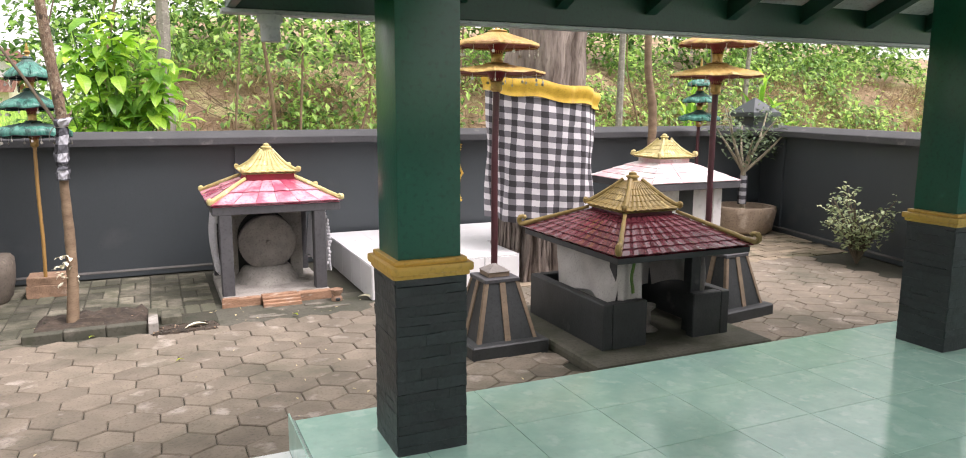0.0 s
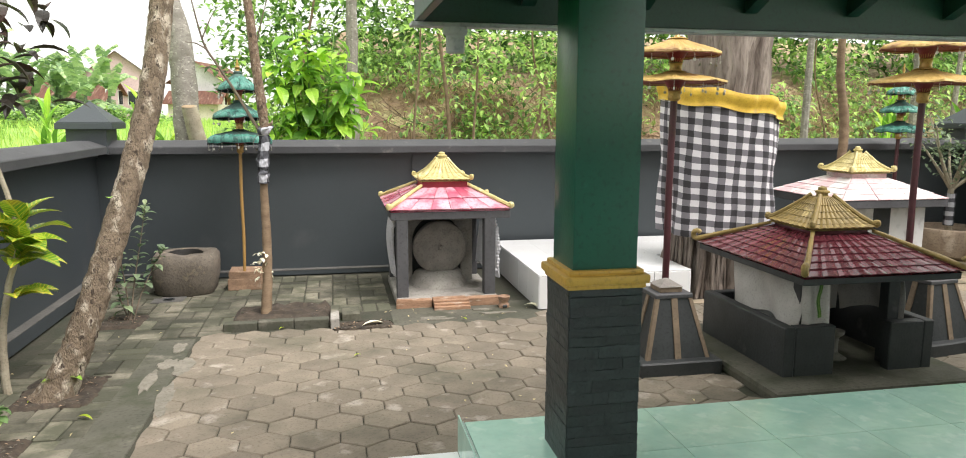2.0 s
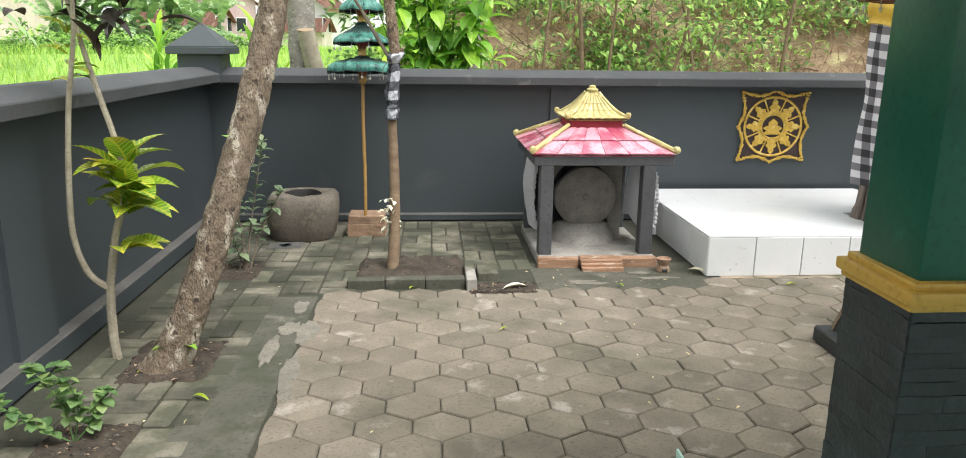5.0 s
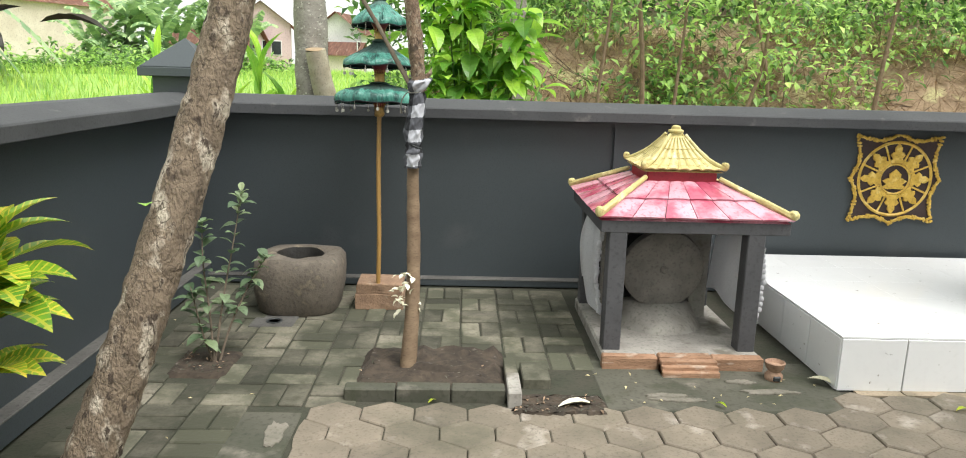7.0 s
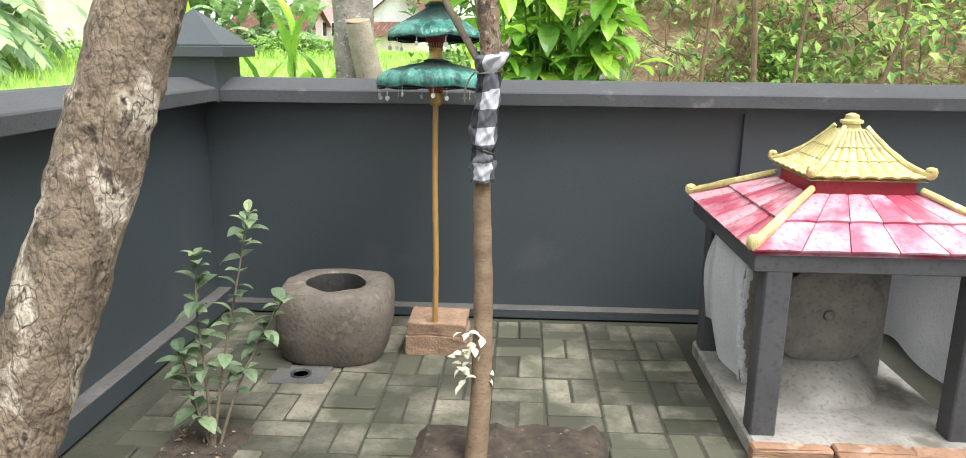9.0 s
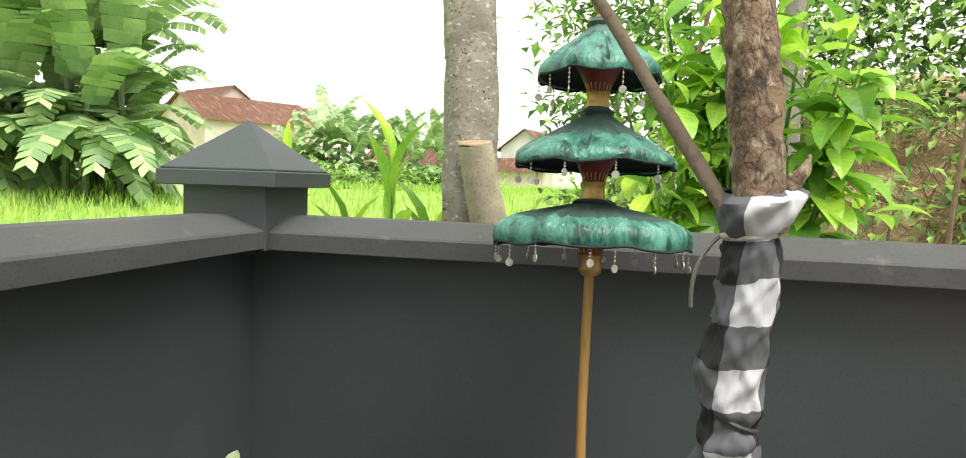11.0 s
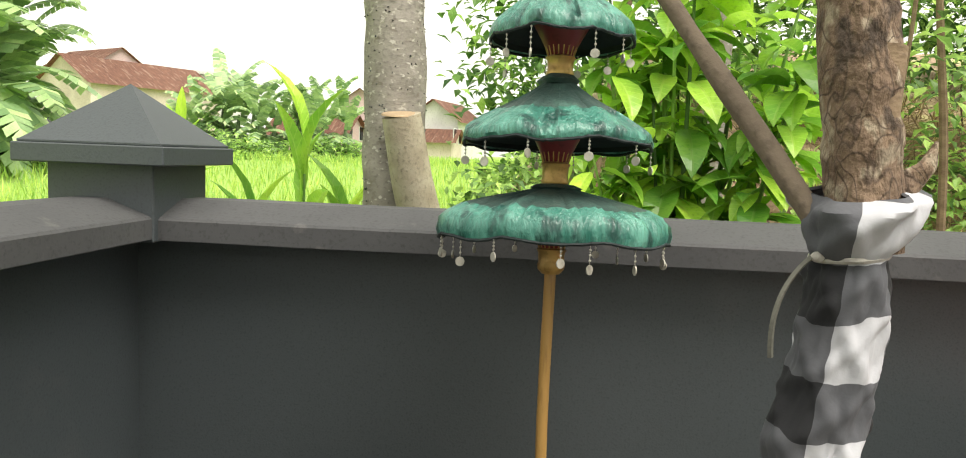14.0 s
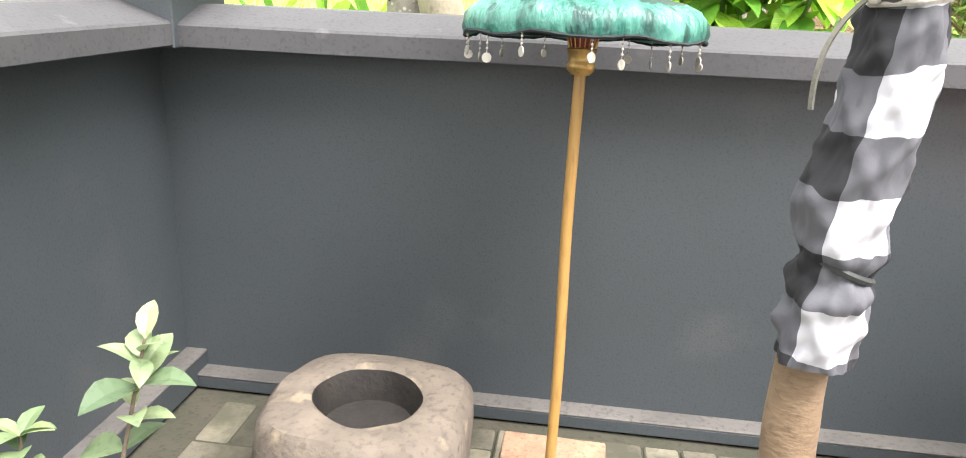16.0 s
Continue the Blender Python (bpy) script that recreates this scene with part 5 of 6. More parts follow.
part("checked_cloth", sheet(B(), wrap_fn, 100, 130, 0.003), M_POLENG_S, wt, "black and white checked cloth wrap", smooth=True)
for v0, slant, rt, mt in ((0.15, 0.004, 0.0035, M_OLDCLOTH), (0.745, -0.014, 0.0045, M_SHBLACK)):
    h = max(0.0, (1.482 - 0.44 * v0 - 1.05) / 0.45)
    pts = [(0.005 + 0.024 * h + 0.035 * math.cos(a), 0.132 - 0.012 * h + 0.035 * math.sin(a), 1.482 - 0.44 * v0 + slant * math.cos(a)) for a in (2 * math.pi * i / 28 for i in range(29))]
    part("tie_band", tube(B(), pts, rt, 6), mt, wt, "knotted cloth tie")
bm = B()
bmesh.ops.create_icosphere(bm, subdivisions=2, radius=0.006, matrix=Matrix.Translation((-0.013, 0.1, 1.416)) @ Matrix.Diagonal((1.2, 0.8, 0.9, 1)))
part("tie_knot", bm, M_OLDCLOTH, wt, smooth=True)
drape(wt, "tie_tail", lambda u, v: (-0.02 - 0.036 * math.sin(v * 1.75) + 0.003 * u, 0.098 - 0.012 * v + 0.004 * u, 1.416 - 0.1 * v * (0.55 + 0.45 * v)), M_TAIL, "hanging cloth tie end", 3, 18)
rows = []
for k in range(34):
    c = Vector((-0.035 + 0.035 * (k % 2), 0.08, 0.47 - 0.06 * (k % 3)))
    rows.append((c + rdir() * 0.045 + Vector((-0.01, -0.025, 0)), rdir(-0.8, 0.5), 0.042, 0.026))
orch = leaves("orchid_spray", [(p + Vector((-0.62, 5.88, 0)), d, a, b) for p, d, a, b in rows], M_PETAL)
tagged(orch, "cluster of cream orchid flowers growing on the trunk", "flower", kind="stuff")

# banyan with its wrapped cloth
by = thing("banyan_tree", 3.3, 6.15, 0, "thick banyan trunk with hanging roots and a checked cloth", "tree")
rg = random.Random(11)
for k in range(9):
    a = 2 * math.pi * k / 9
    r0, r1 = rg.uniform(0.22, 0.34), rg.uniform(0.14, 0.25)
    pts = smooth_path([(r0 * 1.3 * math.cos(a), r0 * 1.3 * math.sin(a), -0.05), (r0 * math.cos(a), r0 * math.sin(a), 0.5), (r1 * math.cos(a + 0.2), r1 * math.sin(a + 0.2), 1.6), (r1 * 1.2 * math.cos(a + 0.4) + 0.06, r1 * 1.2 * math.sin(a + 0.4), 3.0), (r1 * 2.2 * math.cos(a + 0.4), r1 * 2.2 * math.sin(a + 0.4), 4.2)], 8)
    part("stem", tube(B(), pts, lerp_list([0.13, 0.12, 0.15, 0.13, 0.06], len(pts)), 12, 0.35, 5), M_BANYAN, by, smooth=True)
bm = B()
for k in range(190):
    a = rg.uniform(math.pi * 0.85, math.pi * 2.15)
    r0 = rg.uniform(0.28, 0.42)
    pts = smooth_path([(r0 * math.cos(a), r0 * 0.85 * math.sin(a), 0.78), (r0 * 1.02 * math.cos(a + 0.05), r0 * 1.02 * math.sin(a + 0.05), 0.45), (r0 * 1.1 * math.cos(a + rg.uniform(-0.1, 0.1)), r0 * 1.1 * math.sin(a), -0.02)], 4)
    tube(bm, pts, rg.uniform(0.006, 0.022), 6, 0.3, 12)
tagged(part("aerial_root", bm, M_BANYAN, by, "hanging aerial roots"), kind="stuff")


def cloth_fn(u, v):
    a = math.pi * (1.02 + 0.98 * u) + 0.0
    r = 0.55 + 0.014 * math.sin(a * 11 + v * 4) * (0.4 + v) + 0.03 * noise.noise((a * 2.5, v * 3, 3)) + 0.014 * noise.noise((a * 8, v * 2 + a, 7)) + 0.035 * v * math.sin(a * 5)
    z = 1.76 - 0.2 * u - (1.1 + 0.08 * (1 - u)) * v
    return (r * math.cos(a) * 0.96 - 0.06 + 0.04 * u, r * math.sin(a) * 0.8, z)


part("checked_cloth", sheet(B(), cloth_fn, 110, 50, 0.005), M_POLENG, by, "large black and white checked cloth", smooth=True)


def band_fn(u, v):
    p = Vector(cloth_fn(u, 0))
    c = Vector((-0.1, 0, p.z))
    out = (p - c) * (1.055 + 0.02 * math.sin(u * 40) + 0.02 * math.sin(v * 6))
    q = c + out
    return (q.x, q.y, p.z + 0.1 - 0.15 * v + 0.012 * math.sin(u * 22))


part("gold_band", sheet(B(), band_fn, 60, 8, 0.005), M_YELLOW, by, "golden satin top band", smooth=True)

# thin trunk before the wall and stump-bearing tree behind it
tt = thing("thin_tree", 5.3, 7.2, 0, "thin pale bare tree trunk beside the wall", "tree")
part("trunk", tube(B(), smooth_path([(0, 0, -0.03), (0.03, 0, 0.8), (0.06, 0.02, 1.5), (-0.03, 0.03, 2.1), (0.0, 0.05, 3.2)], 6), lerp_list([0.055, 0.05, 0.05, 0.042, 0.03], 25), 10, 0.15, 8), M_BARK2, tt, smooth=True)

gt = thing("studded_tree", -1.6, 8.3, -0.05, "straight grey studded trunk with a sawn-off side limb", "tree")
pts = smooth_path([(0.06, 0, 0), (0.05, 0, 0.9), (0.04, 0, 1.5), (0.03, 0, 2.0), (-0.03, 0.03, 2.55), (-0.3, 0.1, 3.4), (-0.4, 0.15, 4.3)], 12)
part("trunk", tube(B(), pts, lerp_list([0.16, 0.14, 0.132, 0.125, 0.12, 0.11, 0.09], len(pts)), 24, 0.08, 8), M_GREYBARK, gt, smooth=True)
bm = B()
rg = random.Random(2)
for k in range(760):
    i = rg.randrange(8, len(pts) - 2)
    p = pts[i].lerp(pts[i + 1], rg.random())
    a = rg.uniform(0, 6.28)
    r = 0.128 - 0.012 * (p.z - 1.2)
    o = Vector((math.cos(a), math.sin(a), 0))
    q = p + o * r
    v = [bm.verts.new(q + o * 0.012)] + [bm.verts.new(q + Vector((-o.y * math.cos(b), o.x * math.cos(b), math.sin(b))) * 0.0095 - o * 0.003) for b in (0, 2.1, 4.2)]
    for f in ((0, 1, 2), (0, 2, 3), (0, 3, 1)):
        bm.faces.new([v[j] for j in f])
tagged(part("studs", bm, M_SHBLACK, gt, "small dark bark studs"), kind="stuff")
st = part("sawn_limb", tube(B(), [(0.19, -0.06, 1.2), (0.145, -0.15, 1.45), (0.105, -0.2, 1.695)], [0.09, 0.082, 0.076], 18, 0.06, 10), M_LIMB, gt, smooth=True)
bm = lathe(B(), [(0.078, 0.0), (0.074, 0.006), (0.01, 0.008)], 18)
bmesh.ops.rotate(bm, verts=bm.verts, matrix=Matrix.Rotation(radians(10), 3, "X"))
bmesh.ops.translate(bm, verts=bm.verts, vec=(0.105, -0.2, 1.697))
part("cut_face", bm, M_CUT, st, "pale sawn face")


# ---- small plants in the yard ----
def stems_and_leaves(root, stems, leaf_mat, stem_mat, ln, wd, count, r, droop, seed, name="leaves", parent=None):
    rg = random.Random(seed)
    bm = B()
    rows = []
    for s in stems:
        path = smooth_path(s, 6)
        tube(bm, path, lerp_list([r, r * 0.35], len(path)), 7, 0.1, 20)
        for k in range(count):
            t = 0.35 + 0.65 * (k + rg.random()) / count
            p = path[min(int(t * (len(path) - 1)), len(path) - 1)]
            a = k * 2.4 + rg.uniform(-0.5, 0.5)
            d = Vector((math.cos(a), math.sin(a), rg.uniform(-droop, 0.8)))
            sc = rg.uniform(0.65, 1.15)
            rows.append((p, d, ln * sc, wd * sc))
    part("stem", bm, stem_mat, parent)
    return leaves(name, rows, leaf_mat, parent)


cr = thing("croton_plant", -1.93, 4.52, 0, "tall croton with yellow-veined green leaves on bare stems", "plant")
bm = B()
S1 = smooth_path([(0, 0, -0.03), (0.0, 0.0, 0.3), (0.06, -0.01, 0.62), (0.13, 0.0, 0.92), (0.02, 0.02, 1.4), (-0.09, 0.02, 1.9)], 6)
S2 = smooth_path([(0.0, 0, 0.36), (-0.08, -0.03, 0.46), (-0.12, -0.04, 0.7), (-0.08, -0.03, 1.2), (0.0, -0.05, 1.62), (0.03, -0.1, 2.1)], 6)
tube(bm, S1, lerp_list([0.024, 0.02, 0.017, 0.013, 0.009], len(S1)), 9, 0.2, 16)
tube(bm, S2, lerp_list([0.018, 0.014, 0.008], len(S2)), 8, 0.2, 16)
part("stem", bm, M_LIMB, cr, "bare grey stems")
rg = random.Random(4)
rows, rows2 = [], []
for k in range(30):
    a = k * 2.4
    base = Vector((0.14 + rg.uniform(-0.03, 0.03), rg.uniform(-0.03, 0.03), 0.86 + rg.uniform(-0.14, 0.1)))
    sc = rg.uniform(0.7, 1.15)
    rows.append((base, Vector((math.cos(a), math.sin(a), rg.uniform(-0.15, 1.25))), 0.25 * sc, 0.12 * sc))
for k in range(7):
    a = k * 2.4 + 1
    rows.append((Vector((0.08, 0, 0.55)), Vector((abs(math.cos(a)), math.sin(a), rg.uniform(-0.2, 0.5))), 0.22, 0.1))
dark = []
for k in range(95):
    c = Vector((rg.gauss(0.03, 0.14), rg.gauss(0.0, 0.16), rg.uniform(1.62, 2.35)))
    dark.append((c, rdir(-0.9, 0.35), rg.uniform(0.14, 0.22), rg.uniform(0.05, 0.075)))
leaves("upper_leaves", dark, M_LEAF_RED, cr, "dark red and green upper leaves")
for k in range(12):
    a = k * 2.4
    rows.append((Vector((-0.06, 0.0, 1.5 + rg.uniform(-0.15, 0.1))), Vector((math.cos(a), math.sin(a), rg.uniform(-0.4, 0.6))), 0.13, 0.05))
leaves("croton_leaves", rows, M_CROTON, cr)

sd = thing("bed_seedling", -1.63, 5.95, 0, "young shrub with pale new leaves in a small soil bed", "plant")
stems_and_leaves(None, [[(0.0, 0, -0.02), (0.03, 0.08, 0.3), (0.07, 0.17, 0.6), (0.1, 0.26, 0.87)], [(0, 0, 0), (-0.03, 0.06, 0.25), (-0.08, 0.14, 0.5), (-0.1, 0.21, 0.7)], [(0.02, 0.02, 0), (0.07, 0.1, 0.2), (0.15, 0.22, 0.4), (0.22, 0.27, 0.52)], [(0, 0, 0), (-0.06, 0.03, 0.15), (-0.12, 0.05, 0.4)]], M_LEAF_GREY, M_TWIG, 0.092, 0.052, 24, 0.007, 0.4, 6, "leaves", sd)
rg = random.Random(3)
leaves("young_leaves", [(Vector((0.085 + 0.002 * k, 0.23 + 0.006 * k, 0.74 + 0.021 * k)), Vector((math.cos(k * 2.4), math.sin(k * 2.4), 0.35 + 0.1 * k)), 0.072, 0.034) for k in range(7)] + [(Vector((-0.1, 0.21, 0.7)), Vector((math.cos(k * 1.6), math.sin(k * 1.6), 0.5)), 0.065, 0.032) for k in range(5)], M_LEAF_PALE, sd, "pale new leaves")

fw = thing("wall_herb", -1.76, 3.68, 0, "low leafy green herb growing in a paving gap", "plant")
stems_and_leaves(None, [[(0, 0, 0), (-0.06, 0.05, 0.15), (-0.2, 0.1, 0.3)], [(0, 0, 0), (0.03, 0, 0.18), (-0.05, 0.02, 0.34)], [(0, 0, 0), (-0.12, -0.04, 0.1), (-0.28, -0.02, 0.2)], [(0, 0, 0), (0.08, 0.04, 0.1), (0.1, 0.08, 0.2)]], M_HERB, M_HERB, 0.055, 0.045, 30, 0.004, 0.4, 9, "leaves", fw)

bu = thing("variegated_bush", 6.45, 5.2, 0, "small bushy shrub with pale green leaves by the far wall", "bush")
rg = random.Random(12)
bm = B()
rows = []
for k in range(26):
    a = rg.uniform(0, 6.28)
    top = Vector((0.42 * math.cos(a) * rg.uniform(0.3, 1), 0.35 * math.sin(a) * rg.uniform(0.3, 1), rg.uniform(0.35, 0.75)))
    path = smooth_path([(0, 0, 0), top * 0.5 + Vector((0, 0, 0.08)), top], 4)
    tube(bm, path, lerp_list([0.012, 0.003], len(path)), 5)
    for j in range(22):
        p = path[0].lerp(top, rg.uniform(0.4, 1.05)) + rdir() * 0.06
        rows.append((p, rdir(-0.3, 0.9), 0.055, 0.035))
part("stem", bm, M_TWIG, bu)
leaves("leaves", rows, mat("pale_variegated_leaf", (0.46, 0.52, 0.3), (0.32, 0.4, 0.2), 0.5, 12, 0.1, 60, island=0.4, leafy=0.3), bu)

pp = thing("potted_frangipani", 6.75, 7.15, 0, "branching shrub with pale limbs in a wide stone pot", "potted plant")
part("pot", lathe(B(), [(0.28, -0.01), (0.36, 0.05), (0.4, 0.3), (0.39, 0.34), (0.33, 0.34), (0.3, 0.28), (0.02, 0.28)], 28, wob=0.05), M_POT, pp, "wide stone pot", smooth=True)
bm = B()
rows = []
rg = random.Random(21)
tube(bm, [(0, 0, 0.2), (-0.03, 0, 0.6), (-0.02, 0, 0.78)], [0.04, 0.035, 0.03], 8, 0.2, 12)
for k in range(9):
    a = k * 0.7
    top = Vector((0.52 * math.cos(a) + 0.1, 0.3 * math.sin(a), rg.uniform(1.15, 1.62)))
    path = smooth_path([(-0.02, 0, 0.76), Vector((-0.02, 0, 0.76)).lerp(top, 0.5) + rdir() * 0.04, top], 4)
    part("limb", tube(B(), path, lerp_list([0.024, 0.007], len(path)), 6, 0.15, 14), M_LIMB, pp)
    for j in range(46):
        rows.append((path[0].lerp(top, rg.uniform(0.42, 1.15)) + rdir() * 0.11, rdir(-0.4, 0.8), 0.085, 0.034))
part("trunk", bm, M_LIMB, pp)
leaves("leaves", rows, M_LEAF_GREY, pp)
part("checked_wrap", sheet(B(), lambda u, v: (-0.02 + 0.052 * math.cos(6.5 * u), 0.052 * math.sin(6.5 * u), 0.72 - 0.36 * v), 24, 14, 0.004), M_POLENG_S, pp, "checked cloth wrap")

# ---- broad-leaved bush behind the wall ----
bl = thing("broad_leaf_bush", -0.3, 8.75, -0.05, "bright green bush of large drooping leaves behind the wall", "bush")
rg = random.Random(41)
bm = B()
rows = []
for k in range(40):
    a = rg.uniform(0, 6.28)
    q = rg.uniform(0.2, 1.0)
    top = Vector((0.68 * q * math.cos(a), 0.42 * q * math.sin(a), rg.uniform(1.4, 2.75) - 0.35 * q))
    path = smooth_path([(0.1 * math.cos(a), 0.1 * math.sin(a), 0.2), (top.x * 0.6, top.y * 0.6, top.z * 0.6), top], 6)
    tube(bm, path, lerp_list([0.016, 0.005], len(path)), 6)
    for j in range(20):
        p = path[min(len(path) - 1, int((0.45 + 0.55 * rg.random()) * (len(path) - 1)))]
        b = rg.uniform(0, 6.28)
        d = Vector((math.cos(b), math.sin(b) - 0.3, rg.uniform(-1.0, 0.35)))
        sc = rg.uniform(0.5, 1.1)
        rows.append((p + d * 0.03, d, 0.29 * sc, 0.135 * sc))
part("stem", bm, M_LEAF_MID, bl)
leaves("leaves", rows, M_LEAF_BIG, bl)

cn = thing("maize_plant", -2.05, 8.6, -0.05, "tall bright maize plant beyond the wall", "plant")
rows = []
rg = random.Random(51)
bm = B()
for cx, hh in ((0, 2.05), (-0.25, 1.5), (0.2, 1.5)):
    tube(bm, [(cx, 0, 0), (cx, 0, hh * 0.7)], [0.014, 0.006], 6)
    for k in range(7):
        b = k * 2.6 + cx
        rows.append((Vector((cx, 0, hh * (0.45 + 0.05 * k))), Vector((0.55 * math.cos(b), 0.4 * math.sin(b), 1.7 if k > 2 else 0.4)), 0.46, 0.075))
part("stalk", bm, M_LEAF_MID, cn)
leaves("leaves", rows, M_LEAF_BIG, cn)
copy_thing(cn, pose(9.0, 9.2, 0.25))
copy_thing(cn, pose(7.4, 9.0, 0.2, 0, 0, 70))
copy_thing(cn, pose(-3.6, 10.4, -0.05, 0, 0, 130))

# ---- embankment ----
bm = B()
nx, ny = 90, 30
grid = []
for j in range(ny + 1):
    row = []
    for i in range(nx + 1):
        x = -2.4 + 27 * i / nx
        t = j / ny
        y = 9.4 + 12 * t
        e = min(1.0, max(0.0, (x + 2.4) / 2.5))
        rise = 0.55 + 1.5 * min(1, max(0, (t - 0.1) / 0.16)) + 2.5 * max(0, t - 0.26)
        z = -0.06 + e * (rise + 0.25 * noise.noise((x * 0.7, y * 0.7, 0)) + 0.08 * noise.noise((x * 3, y * 3, 2))) if j else -0.06
        row.append(bm.verts.new((x, y, z)))
    grid.append(row)
for j in range(ny):
    for i in range(nx):
        bm.faces.new((grid[j][i], grid[j][i + 1], grid[j + 1][i + 1], grid[j + 1][i]))


def bank_z(x, y):
    t = (y - 9.4) / 12
    e = min(1.0, max(0.0, (x + 2.4) / 2.5))
    return -0.06 + e * (0.55 + 1.5 * min(1, max(0, (t - 0.1) / 0.16)) + 2.5 * max(0, t - 0.26) + 0.25 * noise.noise((x * 0.7, y * 0.7, 0)))


structure("embankment", bm, M_BANK, "overgrown earth bank with dry grass and litter", "ground", smooth=True)
rg = random.Random(61)
rows = []
for k in range(30000):
    x, y = rg.uniform(-1.6, 18), 9.5 + 3.2 * rg.random() ** 1.6
    rows.append((Vector((x, y, bank_z(x, y) - 0.03)), Vector((rg.gauss(0, 0.6), rg.gauss(-0.4, 0.5), rg.uniform(-0.1, 0.7))), rg.uniform(0.15, 0.45), rg.uniform(0.008, 0.018)))
brush = []
for k in range(26000):
    x, y = rg.uniform(-1.6, 18), 9.6 + 3.0 * rg.random() ** 0.8
    brush.append((Vector((x, y, bank_z(x, y) + rg.uniform(-0.03, 0.12))), Vector((rg.gauss(0, 0.7), rg.gauss(-0.3, 0.4), rg.uniform(-0.5, 0.8))), rg.uniform(0.12, 0.6), rg.uniform(0.006, 0.013)))
tagged(leaves("dead_brush", brush, M_BRUSH, None, "tangled dead brown twigs on the bank face", small=True), category="brush", kind="stuff")
tagged(leaves("dry_grass", [r for r in rows if noise.noise((r[0].x * 0.7, r[0].y * 0.9, 5)) > (-0.4 if r[0].y < 10.7 else 0.05)], M_DRY, None, "tangled dry grass and straw on the bank", small=True), category="grass", kind="stuff")


def foliage(name, n, xr, yr, zr, ln, material, label, seed, cluster=0.0, keep=None):
    rg = random.Random(seed)
    rows = []
    while len(rows) < n:
        cx, cy = rg.uniform(*xr), rg.uniform(*yr)
        cz = bank_z(cx, cy) + rg.uniform(*zr)
        if keep and not keep(cx, cy, cz):
            continue
        m = 14 if cluster else 1
        for _ in range(m):
            p = Vector((cx + rg.gauss(0, cluster), cy + rg.gauss(0, cluster), cz + rg.gauss(0, cluster * 0.8)))
            d = Vector((rg.gauss(0, 0.7), rg.gauss(-0.5, 0.6), rg.uniform(-0.9, 0.5)))
            s = rg.uniform(0.6, 1.3)
            rows.append((p, d, ln * s, ln * 0.52 * s))
    return tagged(leaves(name, rows, material, None, label, small=True), category="foliage", kind="stuff")


gap = lambda s: (lambda x, y, z: noise.noise((x * 0.55 + s, y * 0.5, z * 0.8)) > -0.12)
foliage("bank_creeper", 14000, (-1.8, 18), (11.0, 13.6), (0.1, 0.6), 0.13, M_LEAF_MID, "bright green creeper covering the top of the bank", 71, 0.14, gap(0))
foliage("bank_weeds", 1700, (-1.5, 18), (9.6, 11.6), (0.0, 0.3), 0.11, M_LEAF_MID, "scattered green weeds on the bank", 72, 0.12, lambda x, y, z: noise.noise((x * 0.8, y * 0.8, 4)) > 0.18)
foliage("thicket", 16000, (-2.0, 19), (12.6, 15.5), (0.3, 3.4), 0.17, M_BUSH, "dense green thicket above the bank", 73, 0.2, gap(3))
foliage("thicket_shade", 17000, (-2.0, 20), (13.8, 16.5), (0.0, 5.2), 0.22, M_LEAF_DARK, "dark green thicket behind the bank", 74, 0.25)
foliage("near_shrubs", 1400, (-0.2, 3.6), (10.8, 12.2), (0.2, 2.2), 0.13, M_LEAF_MID, "leafy shrubs standing before the bank", 75, 0.16, lambda x, y, z: noise.noise((x * 1.1, y, z * 0.7 + 8)) > 0.08)
for k, (x, y, r, lean, hh) in enumerate(((0.9, 9.6, 0.02, 0.08, 2.6), (1.5, 10.0, 0.03, -0.1, 3.0), (1.75, 9.9, 0.022, 0.05, 2.2), (2.6, 10.4, 0.03, 0.15, 1.6), (6.3, 9.3, 0.06, 0.05, 4.2), (8.3, 9.6, 0.07, 0.0, 4.2), (9.6, 10.3, 0.05, 0.1, 4), (0.2, 10.6, 0.1, 0.02, 4.5), (3.2, 10.9, 0.025, -0.2, 2.4), (4.2, 10.6, 0.03, 0.1, 2.6), (-0.6, 11.2, 0.025, 0.2, 3.4), (7.4, 10.2, 0.02, -0.2, 2.4))):
    tr = thing("bank_sapling", x, y, bank_z(x, y) - 0.1, "thin bare sapling stem growing on the bank", "tree", "bank saplings")
    part("trunk", tube(B(), smooth_path([(0, 0, 0), (lean * 0.5, 0, hh * 0.4), (lean * 1.6, 0.02, hh * 0.75), (lean * 1.8, 0, hh)], 5), lerp_list([r, r * 0.5], 16), 8, 0.15, 6), M_BARK2 if r < 0.05 else M_GREYBARK, tr, smooth=True)
    rows = [(Vector((lean * 1.6, 0, hh * rg.uniform(0.75, 1.02))) + rdir() * 0.25, rdir(-0.8, 0.5), 0.15, 0.07) for _ in range(60)]
    leaves("leaves", rows, M_LEAF_MID, tr, small=True)

